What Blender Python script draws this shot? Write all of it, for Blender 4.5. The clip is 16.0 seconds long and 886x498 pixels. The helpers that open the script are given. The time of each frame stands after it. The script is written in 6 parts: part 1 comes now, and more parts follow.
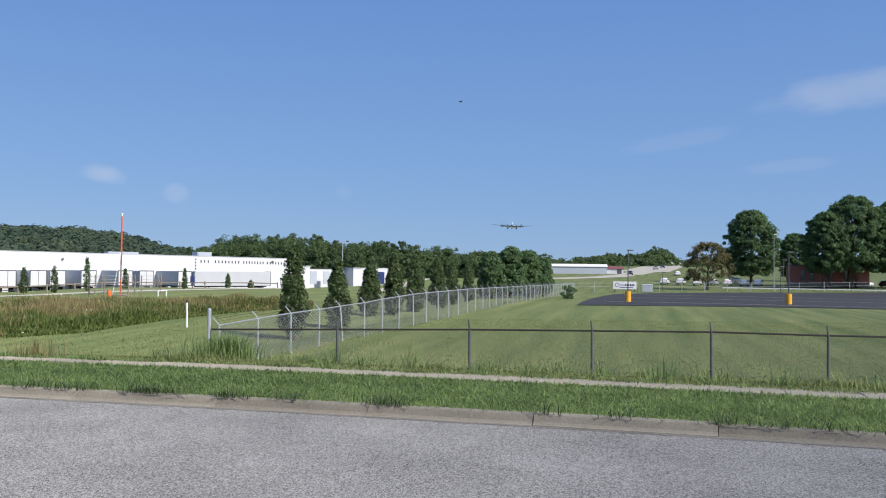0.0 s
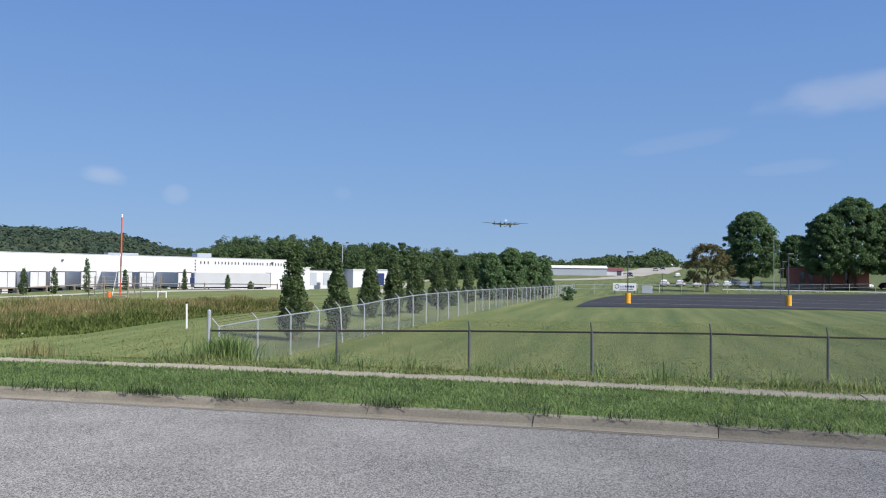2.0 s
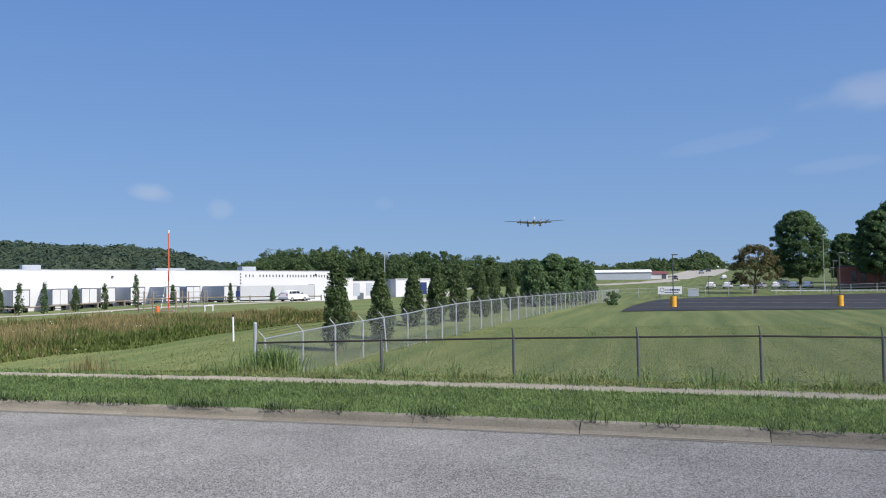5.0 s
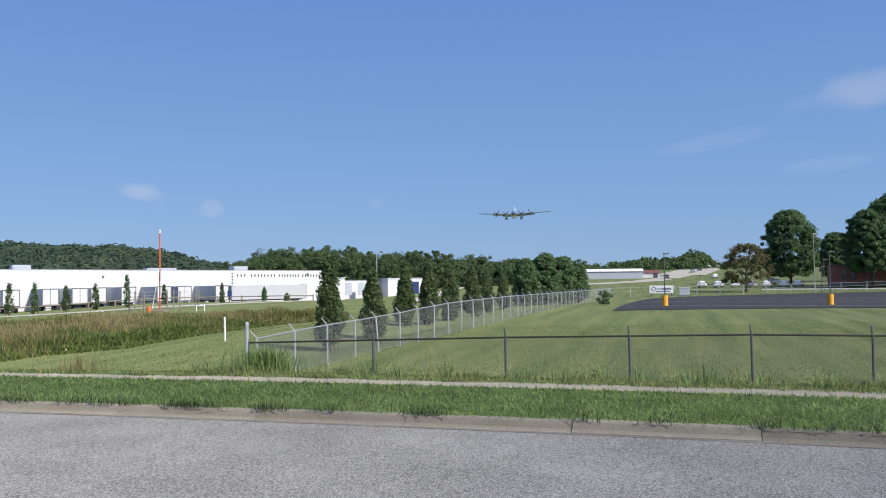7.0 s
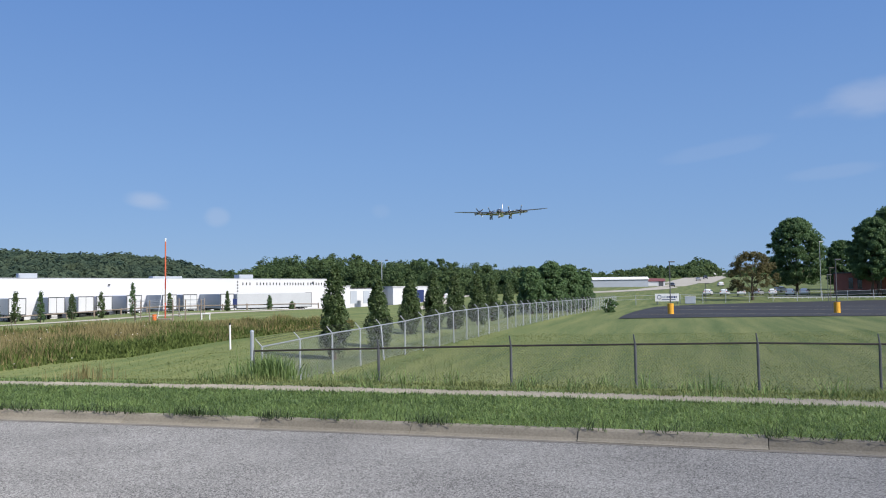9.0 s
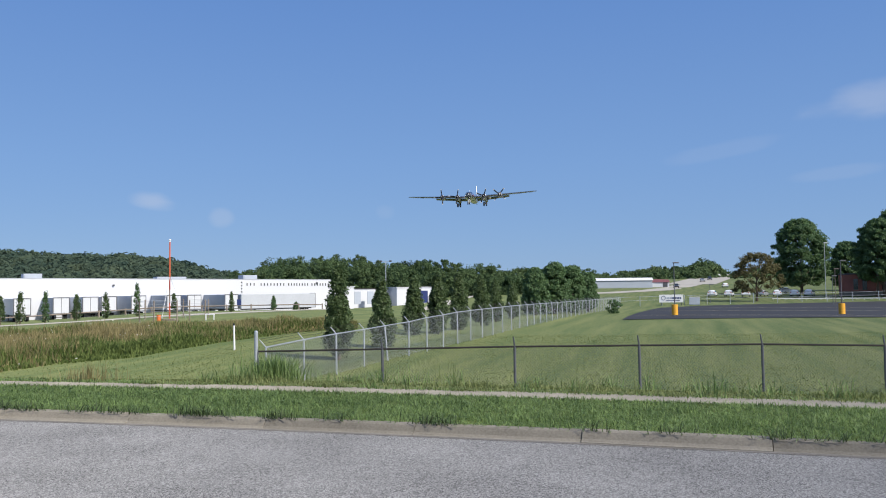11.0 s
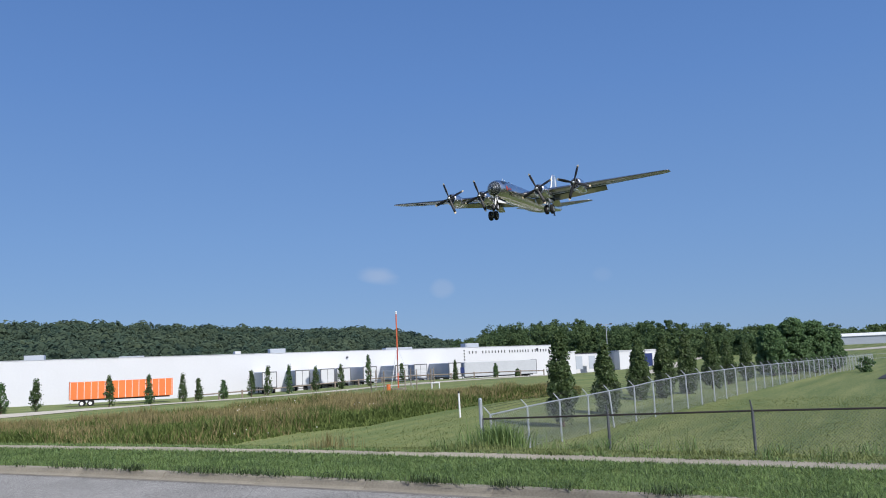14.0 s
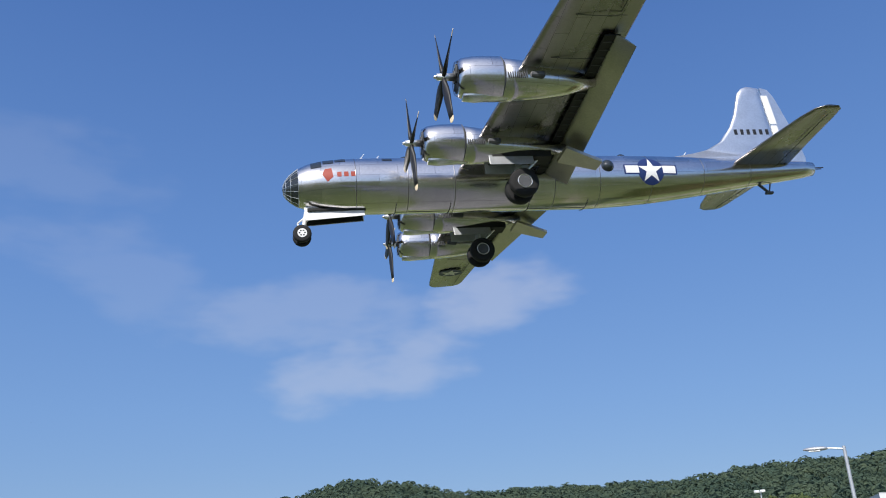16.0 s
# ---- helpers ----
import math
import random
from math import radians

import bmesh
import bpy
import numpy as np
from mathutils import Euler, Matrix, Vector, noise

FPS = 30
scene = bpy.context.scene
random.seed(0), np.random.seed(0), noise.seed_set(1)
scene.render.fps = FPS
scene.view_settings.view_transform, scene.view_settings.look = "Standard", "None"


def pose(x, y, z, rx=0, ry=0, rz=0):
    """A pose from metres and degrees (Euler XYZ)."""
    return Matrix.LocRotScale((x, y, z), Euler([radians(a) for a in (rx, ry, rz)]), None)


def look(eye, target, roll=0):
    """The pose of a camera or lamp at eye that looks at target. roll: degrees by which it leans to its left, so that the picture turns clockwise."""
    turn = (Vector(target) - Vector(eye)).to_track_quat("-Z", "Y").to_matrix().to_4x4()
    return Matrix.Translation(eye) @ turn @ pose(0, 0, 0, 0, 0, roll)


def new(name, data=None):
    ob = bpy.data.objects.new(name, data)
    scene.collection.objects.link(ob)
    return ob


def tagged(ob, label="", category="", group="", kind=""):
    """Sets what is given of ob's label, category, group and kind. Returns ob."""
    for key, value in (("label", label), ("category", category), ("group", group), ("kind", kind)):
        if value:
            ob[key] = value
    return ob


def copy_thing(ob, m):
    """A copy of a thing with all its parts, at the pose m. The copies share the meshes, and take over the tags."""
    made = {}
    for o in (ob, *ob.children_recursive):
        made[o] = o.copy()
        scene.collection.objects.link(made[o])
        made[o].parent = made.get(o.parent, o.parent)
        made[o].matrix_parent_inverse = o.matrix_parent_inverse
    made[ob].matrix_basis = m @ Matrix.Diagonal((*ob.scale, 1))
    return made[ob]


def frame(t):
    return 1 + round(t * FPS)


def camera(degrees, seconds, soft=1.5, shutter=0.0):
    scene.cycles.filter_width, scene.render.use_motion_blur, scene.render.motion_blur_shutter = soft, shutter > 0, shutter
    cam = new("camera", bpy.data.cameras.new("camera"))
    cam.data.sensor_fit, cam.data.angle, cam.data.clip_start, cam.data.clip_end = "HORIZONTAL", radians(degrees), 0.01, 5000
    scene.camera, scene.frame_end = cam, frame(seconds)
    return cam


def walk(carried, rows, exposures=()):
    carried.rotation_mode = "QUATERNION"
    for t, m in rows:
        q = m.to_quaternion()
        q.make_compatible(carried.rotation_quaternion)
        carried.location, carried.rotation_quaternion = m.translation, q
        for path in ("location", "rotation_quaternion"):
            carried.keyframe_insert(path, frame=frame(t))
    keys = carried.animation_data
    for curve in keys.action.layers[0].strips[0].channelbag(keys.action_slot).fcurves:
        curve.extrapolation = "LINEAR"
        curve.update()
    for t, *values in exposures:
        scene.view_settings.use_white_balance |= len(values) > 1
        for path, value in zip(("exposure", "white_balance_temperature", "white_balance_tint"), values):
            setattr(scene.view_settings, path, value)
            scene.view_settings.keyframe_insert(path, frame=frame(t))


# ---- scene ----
EYE = (0.0, 0.0, 2.65)
LENS = 56.9
# seconds, yaw to the left, pitch up, roll
TURNS = [
    (0.0, 0.00, 1.50, 0.67),
    (0.5, -0.06, 1.57, 0.61),
    (1.0, -0.02, 1.61, 0.69),
    (1.5, -0.02, 1.60, 0.71),
    (2.0, -0.01, 1.60, 0.72),
    (2.5, 0.21, 1.77, 0.61),
    (3.0, 0.38, 1.85, 0.59),
    (3.5, 0.41, 1.88, 0.63),
    (4.0, 0.61, 2.11, 0.05),
    (4.5, 2.03, 2.20, -0.60),
    (4.7, 2.94, 2.18, -0.62),
    (6.8, 2.34, 2.10, -0.71),
    (7.0, 2.35, 2.11, -0.72),
    (7.5, 2.50, 2.59, -0.79),
    (8.0, 2.59, 2.69, -0.78),
    (8.5, 2.66, 2.70, -0.81),
    (9.0, 2.70, 2.69, -0.74),
    (11.5, 3.22, 2.80, -0.64),
    (12.0, 4.95, 4.63, -0.93),
    (12.5, 9.07, 5.86, -0.98),
    (13.0, 11.46, 6.06, -1.06),
    (13.5, 13.99, 6.60, -1.51),
    (14.0, 17.99, 7.70, -2.43),
    (14.5, 25.80, 8.97, -3.83),
    (15.0, 34.33, 11.43, -4.97),
    (15.5, 53.54, 16.10, -5.59),
    (16.0, 75.82, 19.32, -3.25),
]


def eye_pose(yaw, pitch, roll):
    return pose(*EYE, 90 + pitch, 0, yaw) @ pose(0, 0, 0, 0, 0, roll)


cam = camera(LENS, 16.0, soft=1.05)
walk(cam, [(t, eye_pose(y, p, r)) for t, y, p, r in TURNS], exposures=[(0.0, 0.01, 6600, 10), (3.5, -0.03, 6580, 10), (4.5, -0.08, 6560, 10), (7.0, 0.01, 6600, 10), (8.5, -0.01, 6580, 10), (11.5, -0.06, 6530, 10), (12.5, -0.15, 6450, 10), (13.5, -0.16, 6400, 10), (14.5, -0.23, 6330, 10), (15.2, -0.25, 6330, 10), (16.0, -0.05, 6450, 10)])

# ---- sky and sun ----
SUN_AZ, SUN_EL = -128.0, 38.0            # azimuth to the left of +y, elevation
sun_way = Vector((-math.sin(radians(SUN_AZ)) * math.cos(radians(SUN_EL)), math.cos(radians(SUN_AZ)) * math.cos(radians(SUN_EL)), math.sin(radians(SUN_EL))))
world = bpy.data.worlds.new("sky")
scene.world = world
world.use_nodes = True


def build_sky():
    nt = world.node_tree
    nt.nodes.clear()
    out = nt.nodes.new("ShaderNodeOutputWorld")
    bg = nt.nodes.new("ShaderNodeBackground")
    sky = nt.nodes.new("ShaderNodeTexSky")
    sky.sky_type = "NISHITA"
    sky.sun_disc = False
    sky.sun_elevation = radians(SUN_EL)
    sky.sun_rotation = math.atan2(sun_way.x, sun_way.y)
    sky.air_density, sky.dust_density, sky.ozone_density, sky.altitude = 0.8, 0.3, 3.0, 300
    bg.inputs["Strength"].default_value = 0.105
    co = nt.nodes.new("ShaderNodeTexCoord")
    # thin clouds: azimuth, elevation, half width and height in degrees, tilt, density
    clouds = [(22.4, 5.9, 1.9, 0.8, -8, 0.24), (18.2, 4.9, 1.0, 0.8, 0, 0.13), (-27.0, 11.4, 6.0, 1.4, 6, 0.20), (-16.0, 8.9, 4.2, 0.6, 8, 0.05),
              (72.5, 15.6, 7.0, 3.0, 10, 0.30), (81.0, 11.5, 8.5, 3.2, 10, 0.26), (84.0, 15.0, 10.0, 3.2, 0, 0.17), (99.0, 18.0, 9.0, 3.5, -20, 0.09), (104.0, 24.0, 8.0, 3.0, 0, 0.07), (7.0, 5.3, 0.8, 0.6, 0, 0.05),
              (-23.0, 7.0, 3.5, 0.5, 4, 0.06)]
    noise_n = nt.nodes.new("ShaderNodeTexNoise")
    noise_n.inputs["Scale"].default_value = 9.0
    noise_n.inputs["Detail"].default_value = 3.5
    noise_n.inputs["Roughness"].default_value = 0.5
    stretch = nt.nodes.new("ShaderNodeMapping")
    stretch.inputs["Scale"].default_value = (1, 1, 2.6)
    nt.links.new(co.outputs["Generated"], stretch.inputs["Vector"])
    nt.links.new(stretch.outputs[0], noise_n.inputs["Vector"])

    def maths(op, a, b=None, c=None):
        n = nt.nodes.new("ShaderNodeMath")
        n.operation = op
        for i, v in enumerate((a, b, c)):
            if v is None:
                continue
            if isinstance(v, (int, float)):
                n.inputs[i].default_value = v
            else:
                nt.links.new(v, n.inputs[i])
        return n.outputs[0]

    total = None
    for az, el, w, h, tilt, dens in clouds:
        a, e = radians(az), radians(el)
        c = Vector((-math.sin(a) * math.cos(e), math.cos(a) * math.cos(e), math.sin(e)))
        right = Vector((math.cos(a), math.sin(a), 0))
        up = right.cross(c)
        k = radians(tilt)
        r2, u2 = right * math.cos(k) + up * math.sin(k), up * math.cos(k) - right * math.sin(k)
        sq = []
        for v, s in ((r2, radians(w)), (u2, radians(h))):
            d = nt.nodes.new("ShaderNodeVectorMath")
            d.operation = "DOT_PRODUCT"
            nt.links.new(co.outputs["Generated"], d.inputs[0])
            d.inputs[1].default_value = v
            q = maths("DIVIDE", d.outputs["Value"], s)
            sq.append(maths("MULTIPLY", q, q))
        d = nt.nodes.new("ShaderNodeVectorMath")
        d.operation = "DOT_PRODUCT"
        nt.links.new(co.outputs["Generated"], d.inputs[0])
        d.inputs[1].default_value = c
        front = maths("GREATER_THAN", d.outputs["Value"], 0.5)
        rad = maths("ADD", sq[0], sq[1])
        lump = maths("MULTIPLY_ADD", noise_n.outputs["Fac"], 2.6, -1.3)
        m = maths("SUBTRACT", 1.0, maths("ADD", rad, lump))
        m = maths("MAXIMUM", m, 0.0)
        m = maths("MINIMUM", m, 1.0)
        m = maths("MULTIPLY", maths("MULTIPLY", m, m), maths("MULTIPLY_ADD", m, -2.0, 3.0))
        m = maths("MULTIPLY", maths("MULTIPLY", m, dens), front)
        total = m if total is None else maths("MAXIMUM", total, m)
    mix = nt.nodes.new("ShaderNodeMixRGB")
    nt.links.new(total, mix.inputs["Fac"])
    up_ramp = nt.nodes.new("ShaderNodeValToRGB")
    sep = nt.nodes.new("ShaderNodeSeparateXYZ")
    nt.links.new(co.outputs["Generated"], sep.inputs[0])
    nt.links.new(sep.outputs["Z"], up_ramp.inputs["Fac"])
    cr = up_ramp.color_ramp
    for i, (at, c) in enumerate([(0.0, (0.236, 0.402, 0.688)), (0.15, (0.197, 0.370, 0.715)), (0.32, (0.143, 0.302, 0.682)), (0.6, (0.08, 0.195, 0.53))]):
        e = cr.elements[i] if i < 2 else cr.elements.new(at)
        e.position, e.color = at, (*c, 1)
    scale_up = nt.nodes.new("ShaderNodeMixRGB")
    scale_up.blend_type = "MULTIPLY"
    scale_up.inputs["Fac"].default_value = 1
    scale_up.inputs["Color2"].default_value = (9.5, 9.5, 9.5, 1)
    nt.links.new(up_ramp.outputs[0], scale_up.inputs["Color1"])
    haze = nt.nodes.new("ShaderNodeMixRGB")
    haze.inputs["Fac"].default_value = 0.82
    nt.links.new(sky.outputs[0], haze.inputs["Color1"])
    nt.links.new(scale_up.outputs[0], haze.inputs["Color2"])
    near_sun = nt.nodes.new("ShaderNodeVectorMath")
    near_sun.operation = "DOT_PRODUCT"
    nt.links.new(co.outputs["Generated"], near_sun.inputs[0])
    near_sun.inputs[1].default_value = sun_way
    glow = maths("MULTIPLY", maths("POWER", maths("MAXIMUM", near_sun.outputs["Value"], 0.0), 3.0), 8.0)
    warm = nt.nodes.new("ShaderNodeMixRGB")
    warm.blend_type = "ADD"
    warm.inputs["Fac"].default_value = 1
    gcol = nt.nodes.new("ShaderNodeMixRGB")
    gcol.blend_type = "MULTIPLY"
    gcol.inputs["Fac"].default_value = 1
    gcol.inputs["Color1"].default_value = (1.0, 0.96, 0.88, 1)
    nt.links.new(glow, gcol.inputs["Color2"])
    nt.links.new(haze.outputs[0], warm.inputs["Color1"])
    nt.links.new(gcol.outputs[0], warm.inputs["Color2"])
    nt.links.new(warm.outputs[0], mix.inputs["Color1"])
    mix.inputs["Color2"].default_value = (7.2, 7.2, 7.6, 1)
    nt.links.new(mix.outputs[0], bg.inputs["Color"])
    nt.links.new(bg.outputs[0], out.inputs["Surface"])


build_sky()
sun = new("sun", bpy.data.lights.new("sun", "SUN"))
sun.data.energy, sun.data.angle, sun.data.color = 5.0, radians(0.53), (1.0, 0.95, 0.87)
sun.matrix_world = look(tuple(sun_way * 100), (0, 0, 0))


# ---- materials ----
def material(name, base, rough=0.8, metal=0.0, var=0.25, scale=2.0, fine=40.0, bump=0.0, second=None, spec=0.5, per_object=0.0, island=0.0, alpha=1.0, coat=0.0, trans=0.0, leafy=0.0, grain=1.0, panel=None, stretch=None, turn=0.0, chips=0.0):
    m = bpy.data.materials.new(name)
    m.use_nodes = True
    nt = m.node_tree
    b = nt.nodes["Principled BSDF"]
    b.inputs["Roughness"].default_value = rough
    b.inputs["Metallic"].default_value = metal
    b.inputs["Diffuse Roughness"].default_value = 1.0 if rough >= 0.9 else 0.0
    b.inputs["Specular IOR Level"].default_value = spec
    b.inputs["Coat Weight"].default_value = coat
    b.inputs["Alpha"].default_value = alpha
    b.inputs["Transmission Weight"].default_value = trans
    co = nt.nodes.new("ShaderNodeTexCoord")
    n1 = nt.nodes.new("ShaderNodeTexNoise")
    n1.inputs["Scale"].default_value = scale
    n1.inputs["Detail"].default_value = 5
    n2 = nt.nodes.new("ShaderNodeTexNoise")
    n2.inputs["Scale"].default_value = fine
    n2.inputs["Detail"].default_value = 4
    n2.inputs["Roughness"].default_value = 0.5 if grain == 1.0 else 0.6
    place = co.outputs["Object"]
    if stretch:
        if turn:
            mr = nt.nodes.new("ShaderNodeMapping")
            mr.inputs["Rotation"].default_value = (0, 0, radians(turn))
            nt.links.new(place, mr.inputs["Vector"])
            place = mr.outputs[0]
        mp = nt.nodes.new("ShaderNodeMapping")
        mp.inputs["Scale"].default_value = stretch
        nt.links.new(place, mp.inputs["Vector"])
        place = mp.outputs[0]
    for n in (n1, n2):
        nt.links.new(place, n.inputs["Vector"])
    add = nt.nodes.new("ShaderNodeMath")
    add.operation = "ADD"
    low_w = nt.nodes.new("ShaderNodeMath")
    low_w.operation = "MULTIPLY"
    low_w.inputs[1].default_value = 1.0 if grain == 1.0 else 0.10
    nt.links.new(n1.outputs["Fac"], low_w.inputs[0])
    nt.links.new(low_w.outputs[0], add.inputs[0])
    nt.links.new(n2.outputs["Fac"], add.inputs[1])
    last = add.outputs[0]
    if per_object:
        info = nt.nodes.new("ShaderNodeObjectInfo")
        mad = nt.nodes.new("ShaderNodeMath")
        mad.operation = "MULTIPLY_ADD"
        mad.inputs[1].default_value = per_object
        nt.links.new(info.outputs["Random"], mad.inputs[0])
        nt.links.new(last, mad.inputs[2])
        last = mad.outputs[0]
    if island:
        geo = nt.nodes.new("ShaderNodeNewGeometry")
        mad = nt.nodes.new("ShaderNodeMath")
        mad.operation = "MULTIPLY_ADD"
        mad.inputs[1].default_value = island
        nt.links.new(geo.outputs["Random Per Island"], mad.inputs[0])
        nt.links.new(last, mad.inputs[2])
        last = mad.outputs[0]
    extra = per_object + island
    ramp = nt.nodes.new("ShaderNodeMapRange")
    ramp.inputs["From Min"].default_value = 0.65 if grain == 1.0 else 0.50
    ramp.inputs["From Max"].default_value = (1.35 if grain == 1.0 else 0.60) + extra
    nt.links.new(last, ramp.inputs["Value"])
    mix = nt.nodes.new("ShaderNodeMixRGB")
    lo = second if second else tuple(c * (1 - var) for c in base)
    hi = base if second else tuple(min(1, c * (1 + var)) for c in base)
    mix.inputs["Color1"].default_value = (*lo, 1)
    mix.inputs["Color2"].default_value = (*hi, 1)
    nt.links.new(ramp.outputs[0], mix.inputs["Fac"])
    nt.links.new(mix.outputs[0], b.inputs["Base Color"])
    if chips:
        # stone chips: each its own tone
        vo = nt.nodes.new("ShaderNodeTexVoronoi")
        vo.inputs["Scale"].default_value = chips
        cm = nt.nodes.new("ShaderNodeMapping")
        cm.inputs["Scale"].default_value = (1.3, 0.75, 1)
        nt.links.new(co.outputs["Object"], cm.inputs["Vector"])
        nt.links.new(cm.outputs[0], vo.inputs["Vector"])
        tone = nt.nodes.new("ShaderNodeSeparateXYZ")
        nt.links.new(vo.outputs["Color"], tone.inputs[0])
        blend = nt.nodes.new("ShaderNodeMath")
        blend.operation = "MULTIPLY_ADD"
        blend.inputs[1].default_value = 0.9
        low = nt.nodes.new("ShaderNodeMath")
        low.operation = "MULTIPLY_ADD"
        low.inputs[1].default_value, low.inputs[2].default_value = 0.5, -0.2
        nt.links.new(n1.outputs["Fac"], low.inputs[0])
        nt.links.new(tone.outputs["X"], blend.inputs[0])
        nt.links.new(low.outputs[0], blend.inputs[2])
        nt.links.new(blend.outputs[0], mix.inputs["Fac"])
        mix.use_clamp = True
    if panel:
        # sheet panels: slight shifts of tone and gloss from sheet to sheet, thin dark seams
        pm = nt.nodes.new("ShaderNodeMapping")
        pm.inputs["Rotation"].default_value = panel
        nt.links.new(co.outputs["Object"], pm.inputs["Vector"])
        br = nt.nodes.new("ShaderNodeTexBrick")
        br.inputs["Scale"].default_value = 1.0
        br.inputs["Brick Width"].default_value = 1.9
        br.inputs["Row Height"].default_value = 0.62
        br.inputs["Mortar Size"].default_value = 0.008
        br.inputs["Color1"].default_value = (0.88, 0.88, 0.88, 1)
        br.inputs["Color2"].default_value = (1, 1, 1, 1)
        br.inputs["Mortar"].default_value = (0.55, 0.55, 0.55, 1)
        nt.links.new(pm.outputs[0], br.inputs["Vector"])
        mul = nt.nodes.new("ShaderNodeMixRGB")
        mul.blend_type = "MULTIPLY"
        mul.inputs["Fac"].default_value = 1.0
        nt.links.new(mix.outputs[0], mul.inputs["Color1"])
        nt.links.new(br.outputs["Color"], mul.inputs["Color2"])
        nt.links.new(mul.outputs[0], b.inputs["Base Color"])
        rr = nt.nodes.new("ShaderNodeMapRange")
        rr.inputs["To Min"].default_value, rr.inputs["To Max"].default_value = rough - 0.08, rough + 0.10
        ra = nt.nodes.new("ShaderNodeMath")
        nt.links.new(n1.outputs["Fac"], ra.inputs[0])
        nt.links.new(br.outputs["Color"], ra.inputs[1])
        nt.links.new(ra.outputs[0], rr.inputs["Value"])
        rr.inputs["From Min"].default_value, rr.inputs["From Max"].default_value = 1.1, 1.6
        nt.links.new(rr.outputs[0], b.inputs["Roughness"])
    if leafy:
        tr = nt.nodes.new("ShaderNodeBsdfTranslucent")
        nt.links.new(mix.outputs[0], tr.inputs["Color"])
        ms = nt.nodes.new("ShaderNodeMixShader")
        ms.inputs["Fac"].default_value = leafy
        nt.links.new(b.outputs[0], ms.inputs[1])
        nt.links.new(tr.outputs[0], ms.inputs[2])
        nt.links.new(ms.outputs[0], nt.nodes["Material Output"].inputs["Surface"])
    if bump:
        bn = nt.nodes.new("ShaderNodeBump")
        bn.inputs["Strength"].default_value = bump
        bn.inputs["Distance"].default_value = 0.02
        nt.links.new(n2.outputs["Fac"], bn.inputs["Height"])
        nt.links.new(bn.outputs[0], b.inputs["Normal"])
    return m


M_GRASS = material("mown_grass", (0.188, 0.202, 0.080), 0.9, var=0.3, scale=0.14, fine=3.6, bump=0.8, second=(0.048, 0.086, 0.027), stretch=(5.0, 0.35, 1), turn=13.0, spec=0.2)
M_VERGE = material("verge_turf", (0.12, 0.16, 0.04), 0.95, scale=1.0, fine=30, bump=0.6, second=(0.045, 0.06, 0.018), spec=0.2)
M_BLADE = material("grass_blade", (0.34, 0.46, 0.165), 0.5, scale=0.8, fine=6, second=(0.036, 0.082, 0.018), island=0.8, spec=0.3, leafy=0.42)
M_BLADE_TALL = material("tall_grass_blade", (0.31, 0.33, 0.13), 0.65, scale=0.6, fine=5, second=(0.085, 0.13, 0.035), island=1.0, spec=0.3, leafy=0.42)
M_RUNNER = material("grass_runner", (0.085, 0.125, 0.040), 0.7, scale=0.8, fine=6, second=(0.025, 0.045, 0.014), island=0.8, leafy=0.2)
M_STRAW = material("dry_weed", (0.45, 0.37, 0.185), 0.8, scale=0.5, fine=5, second=(0.18, 0.165, 0.065), island=1.0, spec=0.2, leafy=0.42)
M_WEED = material("green_weed", (0.20, 0.25, 0.075), 0.8, scale=0.5, fine=5, second=(0.085, 0.13, 0.033), island=1.0, spec=0.2, leafy=0.42)
M_FLOWER = material("white_flower", (0.62, 0.60, 0.52), 0.8, var=0.1)
M_ASPHALT = material("asphalt", (0.325, 0.322, 0.315), 0.92, scale=0.5, fine=40, bump=0.5, second=(0.036, 0.035, 0.035), grain=2.0, spec=0.3, chips=58.0)
M_GUTTER = material("gutter_grime", (0.20, 0.185, 0.165), 0.9, scale=0.7, fine=14, bump=0.3, second=(0.085, 0.08, 0.073), spec=0.3)
M_LOT = material("fresh_asphalt", (0.042, 0.042, 0.045), 0.85, scale=0.15, fine=8, second=(0.024, 0.024, 0.027), spec=0.4)
M_ROADFAR = material("pale_road", (0.36, 0.335, 0.29), 0.9, scale=0.1, fine=3, var=0.1)
M_CONC = material("kerb_concrete", (0.265, 0.24, 0.195), 0.9, scale=1.2, fine=26, bump=0.5, second=(0.125, 0.113, 0.09), per_object=0.3)
M_WALK = material("sidewalk_concrete", (0.34, 0.305, 0.24), 0.9, scale=1.0, fine=26, bump=0.3, second=(0.165, 0.148, 0.118), per_object=0.3)
M_WHITE = material("white_paint", (0.62, 0.63, 0.66), 0.6, scale=0.2, fine=3, var=0.03)
M_WHITE_DOT = material("white_vinyl", (0.78, 0.78, 0.78), 0.6, scale=1, fine=20, var=0.04)
# Greyed paint: the long trailer's shadow side is put into the colour.
M_TRAILER_SHADED = material("trailer_shaded_paint", (0.47, 0.49, 0.52), 0.5, scale=0.3, fine=5, var=0.08)
M_TRAILER_END = material("trailer_door_paint", (0.60, 0.61, 0.63), 0.5, scale=0.5, fine=5, var=0.06)
# Grey of cladding; on docked trailers it puts the sides' shade into the colour.
M_GREYWALL_AND_SHADE = material("grey_cladding_and_shade", (0.40, 0.44, 0.50), 0.6, scale=0.3, fine=6, var=0.08)
M_BLACK = material("black_paint", (0.015, 0.015, 0.017), 0.5, var=0.2)
M_BLUEPAINT = material("navy_paint", (0.012, 0.028, 0.12), 0.5, var=0.1)
M_RED = material("red_paint", (0.55, 0.09, 0.04), 0.5, var=0.15)
M_DARKRED = material("dark_red_paint", (0.33, 0.045, 0.025), 0.5, var=0.15)
